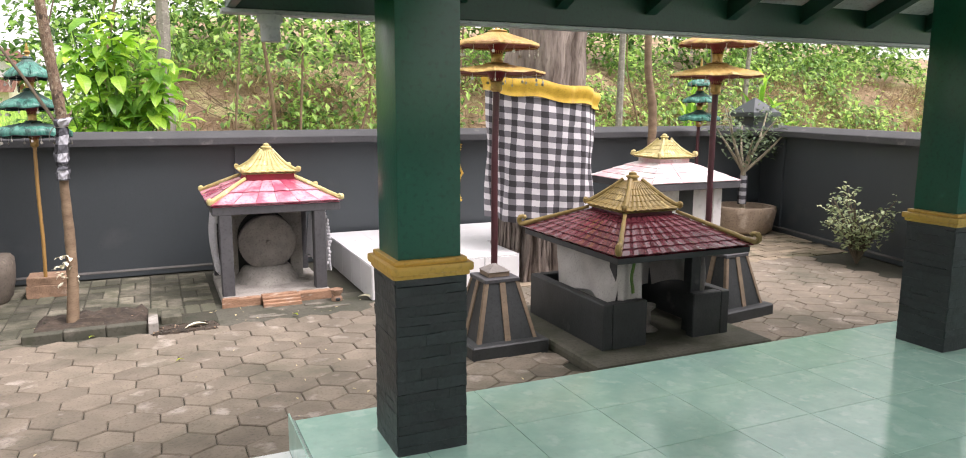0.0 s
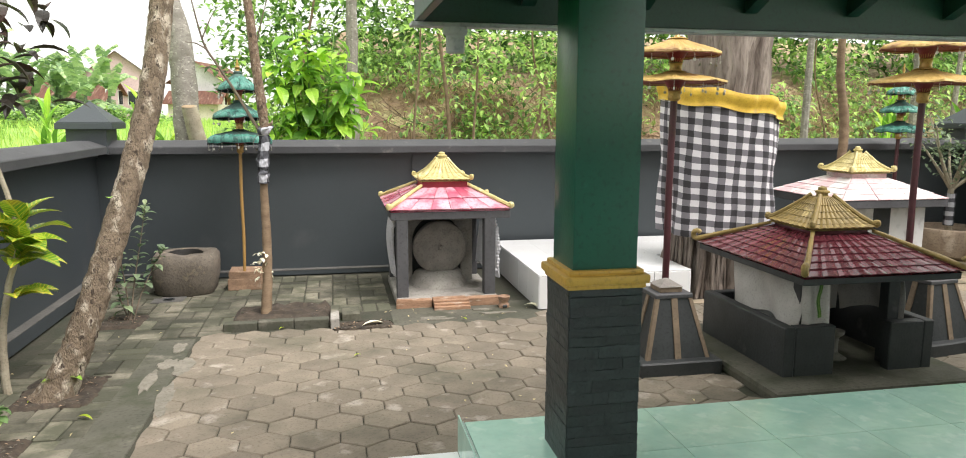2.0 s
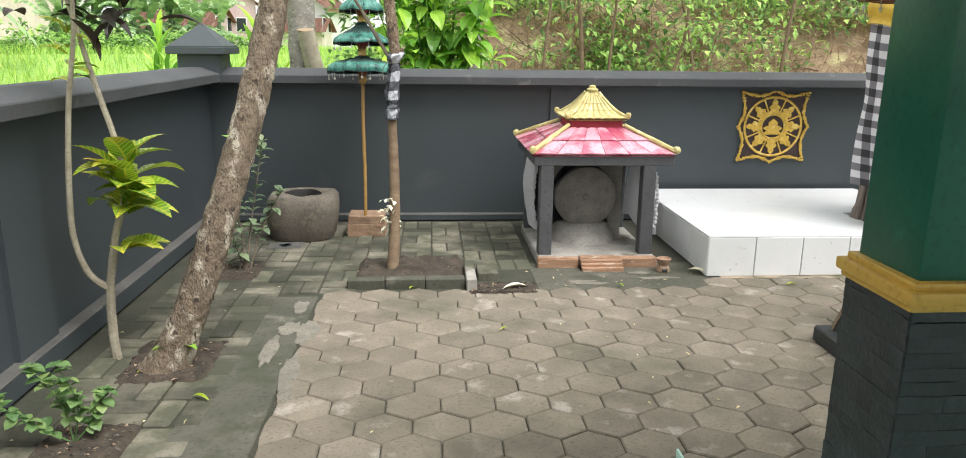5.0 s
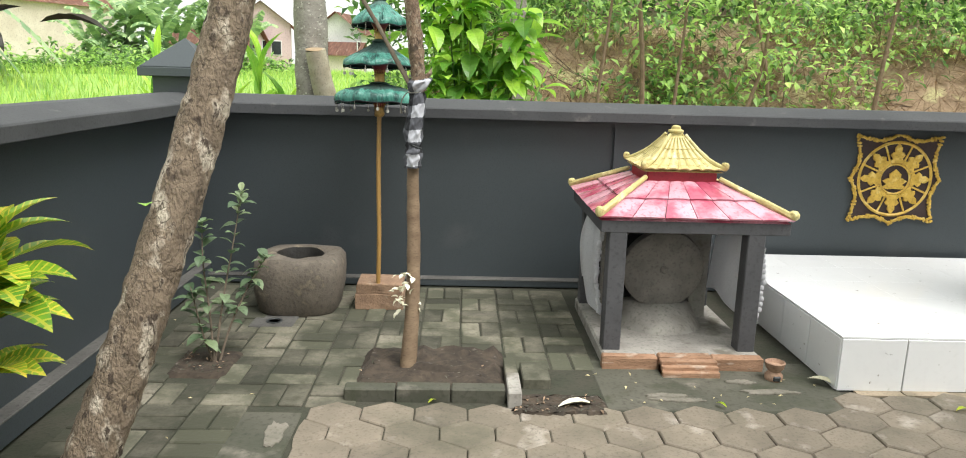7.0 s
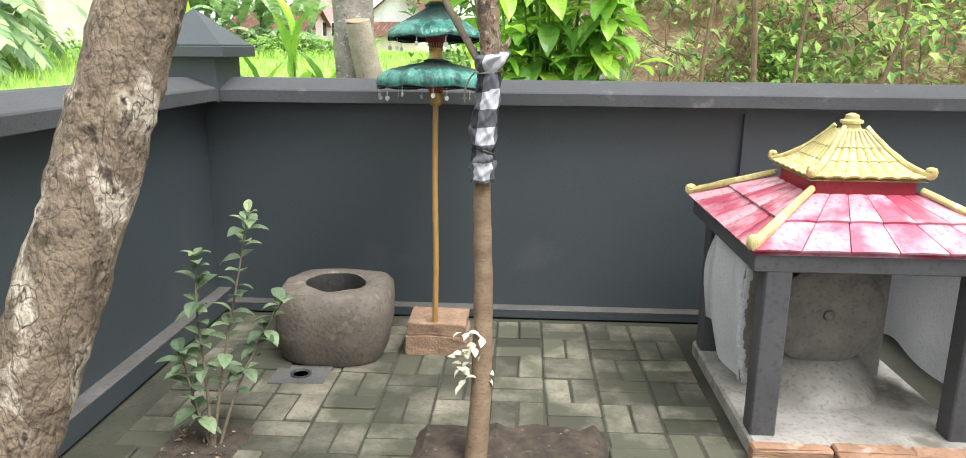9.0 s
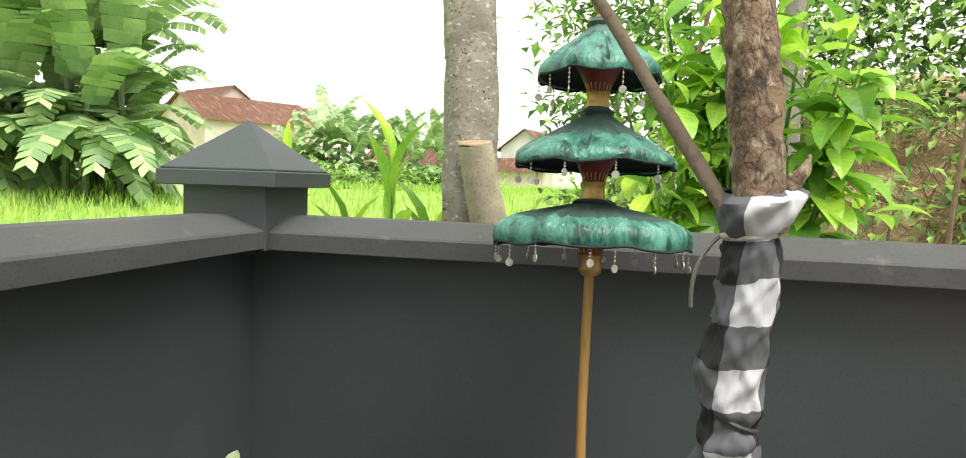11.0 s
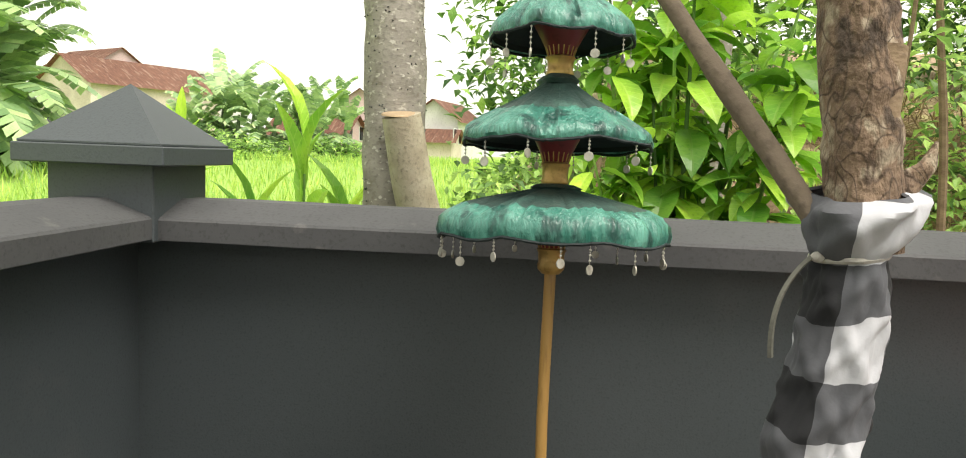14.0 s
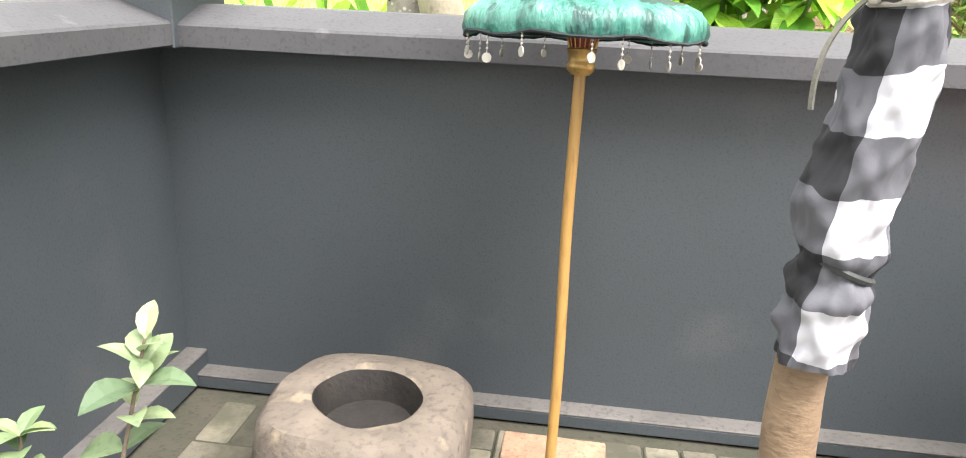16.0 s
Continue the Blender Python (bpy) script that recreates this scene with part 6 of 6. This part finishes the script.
# ---- field, bananas and houses ----
rg = random.Random(81)
rows = []
for k in range(32000):
    d, a = 8 + 36 * rg.random() ** 1.2, rg.uniform(math.pi * 0.5, math.pi * 0.93)
    x, y = d * math.cos(a) - 1.0, 5 + d * math.sin(a)
    if x > -2.6 and y < 26 and y > 9:
        continue
    if x > -2.6 and y <= 9:
        continue
    rows.append((Vector((x, y, ground_z(x, y) - 0.02)), Vector((rg.gauss(0, 0.3), rg.gauss(0, 0.3), 1)), rg.uniform(0.3, 0.5), 0.03))
tagged(leaves("rice_crop", rows, M_RICE, None, "bright young rice plants in the field", small=True), category="rice", kind="stuff")


def banana(x, y, hgt, seed):
    rg = random.Random(seed)
    b = thing("banana_plant", x, y, ground_z(x, y) - 0.02, "clump of banana plants with torn broad leaves", "banana plant", "banana plants")
    for s in range(3):
        ox, oy = rg.uniform(-0.7, 0.7), rg.uniform(-0.7, 0.7)
        hh = hgt * rg.uniform(0.55, 0.8)
        part("stem", tube(B(), [(ox, oy, 0), (ox + 0.05, oy, hh * 0.5), (ox + 0.1, oy, hh * 0.75)], [0.11, 0.09, 0.05], 8, 0.1, 4), M_LEAF_GREY, b)
        for k in range(14):
            a = k * 2.39 + rg.uniform(-0.3, 0.3)
            foot = hh * (0.72 - 0.035 * k * (k > 4))
            ln = hgt * rg.uniform(0.32, 0.52)
            bm = B()
            up = rg.uniform(1.2, 2.5) if k < 6 else rg.uniform(0.1, 1.3)
            n = 16
            sd = Vector((-math.sin(a), math.cos(a), 0))
            mid = [Vector((ox + 0.1 + math.cos(a) * ln * t, oy + math.sin(a) * ln * t, foot + ln * (up * t - 1.05 * t * t))) for t in (i / n for i in range(n + 1))]
            for s2 in (-1, 1):
                droop = 0.0
                for i in range(1, n):
                    w = 0.42 * hgt / 5 * math.sin(math.pi * min(1, 0.1 + 0.88 * i / n)) ** 0.55 * rg.uniform(0.88, 1.05)
                    droop = 0.6 * droop + rg.uniform(0.0, 0.08)
                    fwd = (mid[i + 1] - mid[i]) * 0.4
                    q0, q1 = mid[i] + sd * s2 * w + fwd, mid[i + 1] + sd * s2 * w + fwd * 0.7
                    q0.z -= 0.04 + 0.6 * droop
                    q1.z -= 0.04 + 0.6 * droop + rg.uniform(-0.02, 0.04)
                    bm.faces.new([bm.verts.new(c) for c in (mid[i], mid[i + 1], q1, q0)])
            part("leaf", bm, M_BANANA, b)
    return b


for i, (x, y, h) in enumerate(((-16.0, 22.5, 6.9), (-17.6, 23.6, 7.0), (-18.4, 21.6, 6.8), (-16.8, 25.2, 5.6), (-19.8, 23.0, 7.0), (-21.0, 20.0, 7.0), (-16.6, 35.5, 3.0), (-15.2, 36.8, 4.0), (-13.4, 35.8, 3.4), (-11.8, 37.2, 3.3), (-10.4, 36.2, 2.9))):
    banana(x, y, h, 100 + i)
rg = random.Random(91)
rows = []
for k in range(5200):
    a = rg.uniform(0, 1)
    x, y = -25 + 18 * a, 25 + 12 * a + rg.gauss(0, 0.8)
    rows.append((Vector((x, y, 0.95 + rg.uniform(0, 1.5 if x < -14 else 1.2) * (0.6 + 0.6 * noise.noise((x * 0.5, y * 0.5, 0))))), rdir(-0.5, 0.8), rg.uniform(0.2, 0.4), 0.13))
tagged(leaves("field_hedge", rows, M_LEAF_MID, None, "hedge of mixed shrubs along the field edge", small=True), category="hedge", kind="stuff")


def house(x, y, w, d, wall_h, roof_h, rz, wall_m, label, hip=False):
    h = thing("house", x, y, ground_z(x, y), label, "house", "village houses", rz=rz)
    bm = B()
    prof = [(-w / 2, 0), (w / 2, 0), (w / 2, wall_h), (0, wall_h + roof_h), (-w / 2, wall_h)]
    ring_skin(bm, [[Vector((a, -d / 2, z)) for a, z in prof], [Vector((a, d / 2, z)) for a, z in prof]])
    part("wall", bm, wall_m, h)
    for s in (-1, 1):
        bm = B()
        o = 0.35
        e = Vector((s * (w / 2 + o), 0, wall_h - o * roof_h / (w / 2)))
        vs = [bm.verts.new(c) for c in ((e.x, -d / 2 - o, e.z + 0.04), (0, -d / 2 - o, wall_h + roof_h + 0.04), (0, d / 2 + o, wall_h + roof_h + 0.04), (e.x, d / 2 + o, e.z + 0.04))]
        bm.faces.new(vs)
        bmesh.ops.solidify(bm, geom=list(bm.faces), thickness=0.1)
        part("roof", bm, M_CLAY, h, "weathered clay tile roof")
    for k in range(2):
        xx = -w / 4 + k * w / 2
        wd = part("window", box(B(), xx - 0.4, -d / 2 - 0.04, 1.2, xx + 0.4, -d / 2 + 0.02, 2.3, 0.02), M_PLASTERW, h)
        part("pane", box(B(), xx - 0.33, -d / 2 - 0.05, 1.27, xx + 0.33, -d / 2 - 0.03, 2.23), M_GLASSDARK, wd)
    return h


house(-32.2, 58, 7, 10, 4.4, 1.9, -28, M_PLASTER, "cream plastered village house with brown clay roof")
house(-41.5, 68, 6, 8, 6.4, 2.0, 62, M_PLASTERP, "tall red brick village house with clay roof")
house(-16.2, 63, 4.2, 6, 3.5, 1.6, 12, M_PLASTERP, "pink village house with clay tile gable roof")
house(-18.4, 59, 4, 6, 1.6, 1.4, 82, M_PLASTERP, "low village house with clay tile roof")
house(-9.2, 62, 3.8, 6, 3.0, 1.4, -12, M_PLASTERW, "white gabled village house with clay tile roof")
house(-9.5, 57.5, 3, 3.4, 1.4, 0.8, 84, M_PLASTER, "low brown shed with clay tile roof")
hs = thing("flat_roof_house", -30.4, 67, ground_z(-30.4, 67), "white flat-roofed two-storey village house", "house", "village houses", rz=25)
part("wall", box(B(), -2.2, -3, 0, 2.4, 3, 6.2), M_PLASTERW, hs)
part("roof_slab", box(B(), -2.4, -3.3, 6.2, 2.6, 3.3, 6.45), M_PLASTERW, hs)
for k in range(2):
    wd = part("window", box(B(), -1.9 + k * 1.8, -3.05, 4.2, -1.1 + k * 1.8, -2.98, 5.4, 0.02), M_PLASTER, hs)
    part("pane", box(B(), -1.8 + k * 1.8, -3.07, 4.3, -1.2 + k * 1.8, -3.04, 5.3), M_GLASSDARK, wd)

# ---- soil beds, kerbs, litter ----
def soil(name, x0, y0, x1, y1, label, h=0.02, ragged=False):
    bm = B()
    n = 14
    jit = lambda i, j, k: 0.045 * noise.noise((x0 * 3 + i * 0.6, y0 * 3 + j * 0.6, k)) if ragged else 0.0
    g = [[bm.verts.new((x0 + (x1 - x0) * i / n + jit(i, j, 2), y0 + (y1 - y0) * j / n + jit(i, j, 7), -0.011 if i in (0, n) or j in (0, n) else h * (0.4 + 0.9 * abs(noise.noise((x0 + i * 0.4, j * 0.4, 1)))))) for i in range(n + 1)] for j in range(n + 1)]
    for j in range(n):
        for i in range(n):
            bm.faces.new((g[j][i], g[j][i + 1], g[j + 1][i + 1], g[j + 1][i]))
    return solid(name, bm, M_DIRT, label, "soil bed", kind="structure", smooth=True)


soil("soil_bed", -0.88, 5.62, -0.12, 6.17, "dark soil bed round the wrapped tree", 0.065)
soil("soil_patch", -1.835, 5.785, -1.52, 6.115, "small square of bare soil in the paving")
soil("soil_patch", -1.85, 4.2, -1.42, 4.72, "bare soil round the leaning trunk", ragged=True)
soil("soil_patch", -1.9, 3.52, -1.55, 3.82, "bare soil square in the paving")
soil("soil_patch", -0.12, 5.42, 0.34, 5.62, "crumbled soil beside the kerb", ragged=True)
kb = thing("planter_kerb", 0, 0, 0, "concrete block kerb along the soil bed", "kerb", kind="structure")
for x0, x1, z1 in ((-0.9, -0.66, 0.055), (-0.655, -0.4, 0.06), (-0.395, -0.14, 0.06)):
    part("kerb_block", box(B(), x0, 5.55, -0.02, x1, 5.63, z1, 0.006), M_CONC, kb)
part("white_block", box(B(), -0.13, 5.5, -0.02, -0.065, 5.74, 0.07, 0.005), M_CEMENT, kb, "pale kerb block")
part("kerb_block", box(B(), -0.13, 5.75, -0.02, -0.065, 5.97, 0.055, 0.005), M_RECT, kb)
bl2 = solid("loose_paver", box(B(), -0.045, 5.72, -0.015, 0.095, 5.94, 0.045, 0.006), M_RECT, "loose grey paving block lying by the bed", "paving block")

ip = thing("incense_pot", 1.28, 5.88, -0.01, "small pierced terracotta incense burner on the ground", "incense burner")
part("pot", lathe(B(), [(0.036, 0), (0.044, 0.006), (0.046, 0.03), (0.03, 0.052), (0.045, 0.07), (0.052, 0.1), (0.045, 0.103), (0.034, 0.085), (0.01, 0.08)], 20), M_CLAYPOT, ip, smooth=True)
bm = box(B(), -0.02, -0.048, 0.008, 0.02, -0.03, 0.036, 0.006)
# black block paints the dark inside of the vent; the pot is not cut
part("vent", bm, M_SHBLACK, ip)

dp = thing("floor_drain", -1.49, 6.63, -0.012, "square concrete slab with a round drain hole", "drain")
part("slab", box(B(), -0.13, -0.1, 0, 0.13, 0.1, 0.014, 0.003), M_PLINTH, dp)
# raised black disc paints the drain's darkness; the slab is not pierced
part("hole", lathe(B(), [(0.05, 0.0135), (0.05, 0.018), (0.038, 0.019), (0.034, 0.014)], 20), M_SHBLACK, dp)
rg = random.Random(7)
for x, y, a, s in ((0.1, 5.48, 0.2, 0.2), (1.45, 5.86, -0.7, 0.16), (-1.42, 4.05, -0.4, 0.09), (-0.5, 5.5, 1.0, 0.06), (-1.75, 4.3, 1.2, 0.08), (0.02, 4.78, 0.5, 0.06), (0.9, 5.5, 2.0, 0.07), (-0.72, 5.72, 0.6, 0.06), (2.0, 5.5, 0.3, 0.09)):
    lf = leaves("fallen_leaf", [((0, 0, 0), (math.cos(a), math.sin(a), 0.06), s, s * 0.28)], M_PETAL if s > 0.1 else M_CROTON)
    lf.location = (x, y, 0.012)
    tagged(lf, "curled dry fallen leaf on the paving", "leaf", "fallen leaves")

# ---- paving pieces ----
tsz = 0.4
def tile_mesh(w, h, t, bev):
    return box(B(), 0, 0, 0, w, h, t, bev)


TM = mesh("tile", tile_mesh(tsz - 0.0025, tsz - 0.0025, 0.012, 0.001), M_TILE)
for i in range(14):
    for j in range(12):
        ob = new("tile", TM)
        ob.parent = terr
        ob.location = (0.432 + i * tsz, 2.94 - (j + 1) * tsz, 0.288)
SM = mesh("step_tile", tile_mesh(0.3, 0.396, 0.012, 0.0015), M_WHITE)
RM = mesh("riser_tile", tile_mesh(0.008, 0.396, 0.166, 0.001), M_TILE)
FM = mesh("front_tile", tile_mesh(0.396, 0.008, 0.29, 0.001), M_TILE)
for j in range(18):
    for me, x, z in ((SM, 0.117, 0.118), (RM, 0.417, 0.131)):
        ob = new("tile", me)
        ob.parent = terr
        ob.location = (x, 3.03 - (j + 1) * 0.4, z)
for i in range(14):
    ob = new("tile", FM)
    ob.parent = terr
    ob.location = (0.43 + i * 0.4, 2.946, 0)
bm = B()
for k in range(150):
    bmesh.ops.create_icosphere(bm, subdivisions=1, radius=0.012, matrix=Matrix.Translation((0.425, 2.94 - k * 0.02, 0.292)) @ Matrix.Rotation(0.7, 4, "X") @ Matrix.Diagonal((0.7, 1.1, 0.6, 1)))
tagged(part("rope_nosing", bm, M_GROUT, terr, "rope-patterned edge trim", smooth=True), kind="stuff")

hexp = thing("hexagon_paving", 0, 0, 0, "brownish hexagonal concrete pavers, some chipped", "paving", kind="structure")
W = 0.24
PX, PY = W, 0.185


def hex_bm(bm, cx, cy, z, cut=None):
    hw, s, p = W / 2 - 0.0022, 0.0565, 0.126
    pts = [(hw, s), (0, p), (-hw, s), (-hw, -s), (0, -p), (hw, -s)]
    rings = []
    for f, zz in ((1.0, -0.03), (1.0, -0.006), (0.955, 0.0)):
        ring = []
        for a, b in pts:
            px, py = a * f, b * f
            if cut is not None:
                px = max(px, cut - cx)
            ring.append(Vector((cx + px, cy + py, z + zz)))
        rings.append(ring)
    ring_skin(bm, rings)


hm = B()
hex_bm(hm, 0, 0, 0)
HEXM = mesh("paver", hm, M_HEX)
rest = B()
rg = random.Random(17)
for j in range(-38, 14):
    for i in range(-1, 30):
        cx = -0.92 + (i + (0.5 if j % 2 else 0.0)) * PX
        cy = 3.19 + j * PY
        lim = 5.48 if cx < 1.4 else 5.62
        if cy > lim or cx > 6.45 or cy < -4 or cx < -1.09:
            continue
        if cx > 0.05 and cy < 3.0:
            continue
        if 2.3 < cx < 3.6 and 3.55 < cy < 4.9:
            continue
        z = rg.uniform(-0.003, 0.004)
        edge = cx < -0.95
        if not edge and cx < 2.4 and 2.4 < cy:
            ob = new("paver", HEXM)
            ob.parent = hexp
            ob.matrix_basis = pose(cx, cy, z, rg.uniform(-0.5, 0.5), rg.uniform(-0.5, 0.5), rg.uniform(-1.0, 1.0))
        else:
            hex_bm(rest, cx, cy, z, -1.05 if edge else None)
tagged(part("far_pavers", rest, M_HEX, hexp), kind="stuff")

rectp = thing("block_paving", 0, 0, 0, "mossy rectangular concrete block paving in basket weave", "paving", kind="structure")
RA = mesh("paver", box(B(), -0.115, -0.055, -0.03, 0.115, 0.055, 0.0, 0.006), M_RECT)
rest = B()
cnt = 0
U = 0.24
for i in range(-9, 2):
    for j in range(-4, 42):
        cx, cy = 0.005 + i * U, 6.56 - j * U
        ok = (cx < -1.4) or (cy > 5.5 and cx < -0.85) or (cy > 6.12 and cx < 0.32) or (cx < 0.3 and cy > 6.0 and cx > 0.0)
        if not ok or cy < -3.5 or cx < -2.13 or cy > 7.4:
            continue
        if -0.92 < cx < -0.06 and 5.4 < cy < 6.2:
            continue
        if -1.8 < cx < -1.56 and 5.7 < cy < 6.1:
            continue
        if -1.9 < cx < -1.55 and 3.5 < cy < 3.82:
            continue
        if -1.75 < cx < -1.5 and 4.25 < cy < 4.65:
            continue
        for s in (-1, 1):
            z = rg.uniform(-0.006, 0.004)
            if (i + j) % 2 == 0:
                px, py, ang = cx, cy + s * U / 4, 0
            else:
                px, py, ang = cx + s * U / 4, cy, 90
            if cy > 3.2 and cnt < 300:
                ob = new("paver", RA)
                ob.parent = rectp
                ob.matrix_basis = pose(px, py, z, rg.uniform(-0.8, 0.8), rg.uniform(-0.8, 0.8), ang + rg.uniform(-1.2, 1.2))
                cnt += 1
            else:
                hw, hh = (0.1165, 0.0565) if ang == 0 else (0.0565, 0.1165)
                box(rest, px - hw, py - hh, z - 0.03, px + hw, py + hh, z)
tagged(part("far_pavers", rest, M_RECT, rectp), kind="stuff")
side = B()
for i in range(26):
    for j in range(14):
        cx, cy = 1.75 + i * U, 5.86 + (j - 1) * U * 0.5
        if cx > 4.0 + (cy - 5.7) * 1.4 and cy < 5.7 or cx > 7.25 - (7.4 - cy) * 0.21 or cy > 7.36 or 2.75 < cx < 3.85 and 5.75 < cy < 6.6:
            continue
        sh = U / 2 if j % 2 else 0.0
        z = rg.uniform(-0.006, 0.003)
        box(side, cx + sh - 0.117, cy - 0.057, z - 0.03, cx + sh + 0.117, cy + 0.057, z)
tagged(part("side_pavers", side, M_SIDE, rectp, "worn brownish blocks along the far wall"), kind="stuff")
strip = box(B(), -1.42, -4, -0.03, -1.065, 5.42, -0.004, 0.004)
structure("concrete_strip", strip, M_CONC, "stained concrete strip between the two pavings", "paving")
structure("shrine_apron", box(B(), 0.34, 5.5, -0.03, 1.56, 6.1, -0.006, 0.004), M_CONC, "damp mossy concrete apron before the shrine", "paving")

# cement smears, pebbles and litter
rg = random.Random(33)
for k in range(16):
    cx, cy = (-1.1 + rg.gauss(0, 0.07), rg.uniform(1.4, 5.3)) if k < 12 else (rg.uniform(0.6, 1.5), rg.uniform(5.55, 5.9))
    rx, ry = rg.uniform(0.03, 0.07), rg.uniform(0.06, 0.26)
    if k >= 12:
        rx, ry = ry, rx * 0.6
    rim = []
    for i in range(26):
        a = 2 * math.pi * i / 26
        q = 1 + 0.45 * noise.noise((math.cos(a) * 2 + k, math.sin(a) * 2, k * 3.1)) + 0.25 * noise.noise((math.cos(a) * 6 + k, math.sin(a) * 6, k))
        rim.append(Vector((cx + rx * q * math.cos(a), cy + ry * q * math.sin(a), 0)))
    bm = ring_skin(B(), [[p + Vector((0, 0, -0.02)) for p in rim], [p + Vector((0, 0, 0.0005)) for p in rim], [p.lerp(Vector((cx, cy, 0)), 0.08) + Vector((0, 0, 0.004)) for p in rim], [p.lerp(Vector((cx, cy, 0)), 0.97) + Vector((0, 0, 0.0045)) for p in rim]])
    structure("cement_smear", bm, M_SMEAR, "pale crusted cement smear on the paving", "paving")


def litter(name, areas, n, material, size, label):
    rows = []
    for k in range(n):
        x0, y0, x1, y1, z = areas[k % len(areas)]
        rows.append((Vector((rg.uniform(x0, x1), rg.uniform(y0, y1), z)), Vector((rg.gauss(0, 1), rg.gauss(0, 1), rg.uniform(0, 0.5))), size * rg.uniform(0.4, 1.4), size * rg.uniform(0.2, 0.6)))
    tagged(leaves(name, rows, material, None, label, small=True), category="litter", kind="stuff")


BEDS = [(-0.85, 5.66, -0.15, 6.12, 0.03), (-1.8, 5.82, -1.56, 6.08, 0.012), (-0.1, 5.43, 0.3, 5.6, 0.012), (-1.82, 4.22, -1.45, 4.7, 0.012), (-1.87, 3.55, -1.58, 3.8, 0.012)]
litter("dead_leaf_litter", BEDS, 110, M_BRUSH, 0.03, "scattered dead leaf bits on the soil")
litter("soil_crumbs", BEDS, 500, M_CONC, 0.02, "small stones and soil crumbs in the beds")
litter("paving_litter", [(-1.0, 3.0, 2.2, 5.4, 0.006), (-2.1, 3.0, -1.1, 7.3, 0.004), (0.3, 5.5, 1.5, 6.0, 0.002), (3.5, 3.2, 6.2, 6.5, 0.006)], 80, M_DRY, 0.025, "small dry leaf scraps scattered on the paving")
bm = B()
for k in range(220):
    x, y = rg.uniform(-1.4, 16), rg.uniform(9.7, 12.4)
    p = Vector((x, y, bank_z(x, y)))
    d = Vector((rg.gauss(0, 1), rg.gauss(0, 0.4), rg.uniform(0.0, 1.2))).normalized() * rg.uniform(0.25, 0.9)
    tube(bm, [p, p + d * 0.5 + rdir() * 0.05, p + d], [0.009, 0.007, 0.003], 4)
tagged(solid("bank_twigs", bm, M_TWIG, "tangle of bare twigs and roots on the bank", "twigs", kind="stuff"))
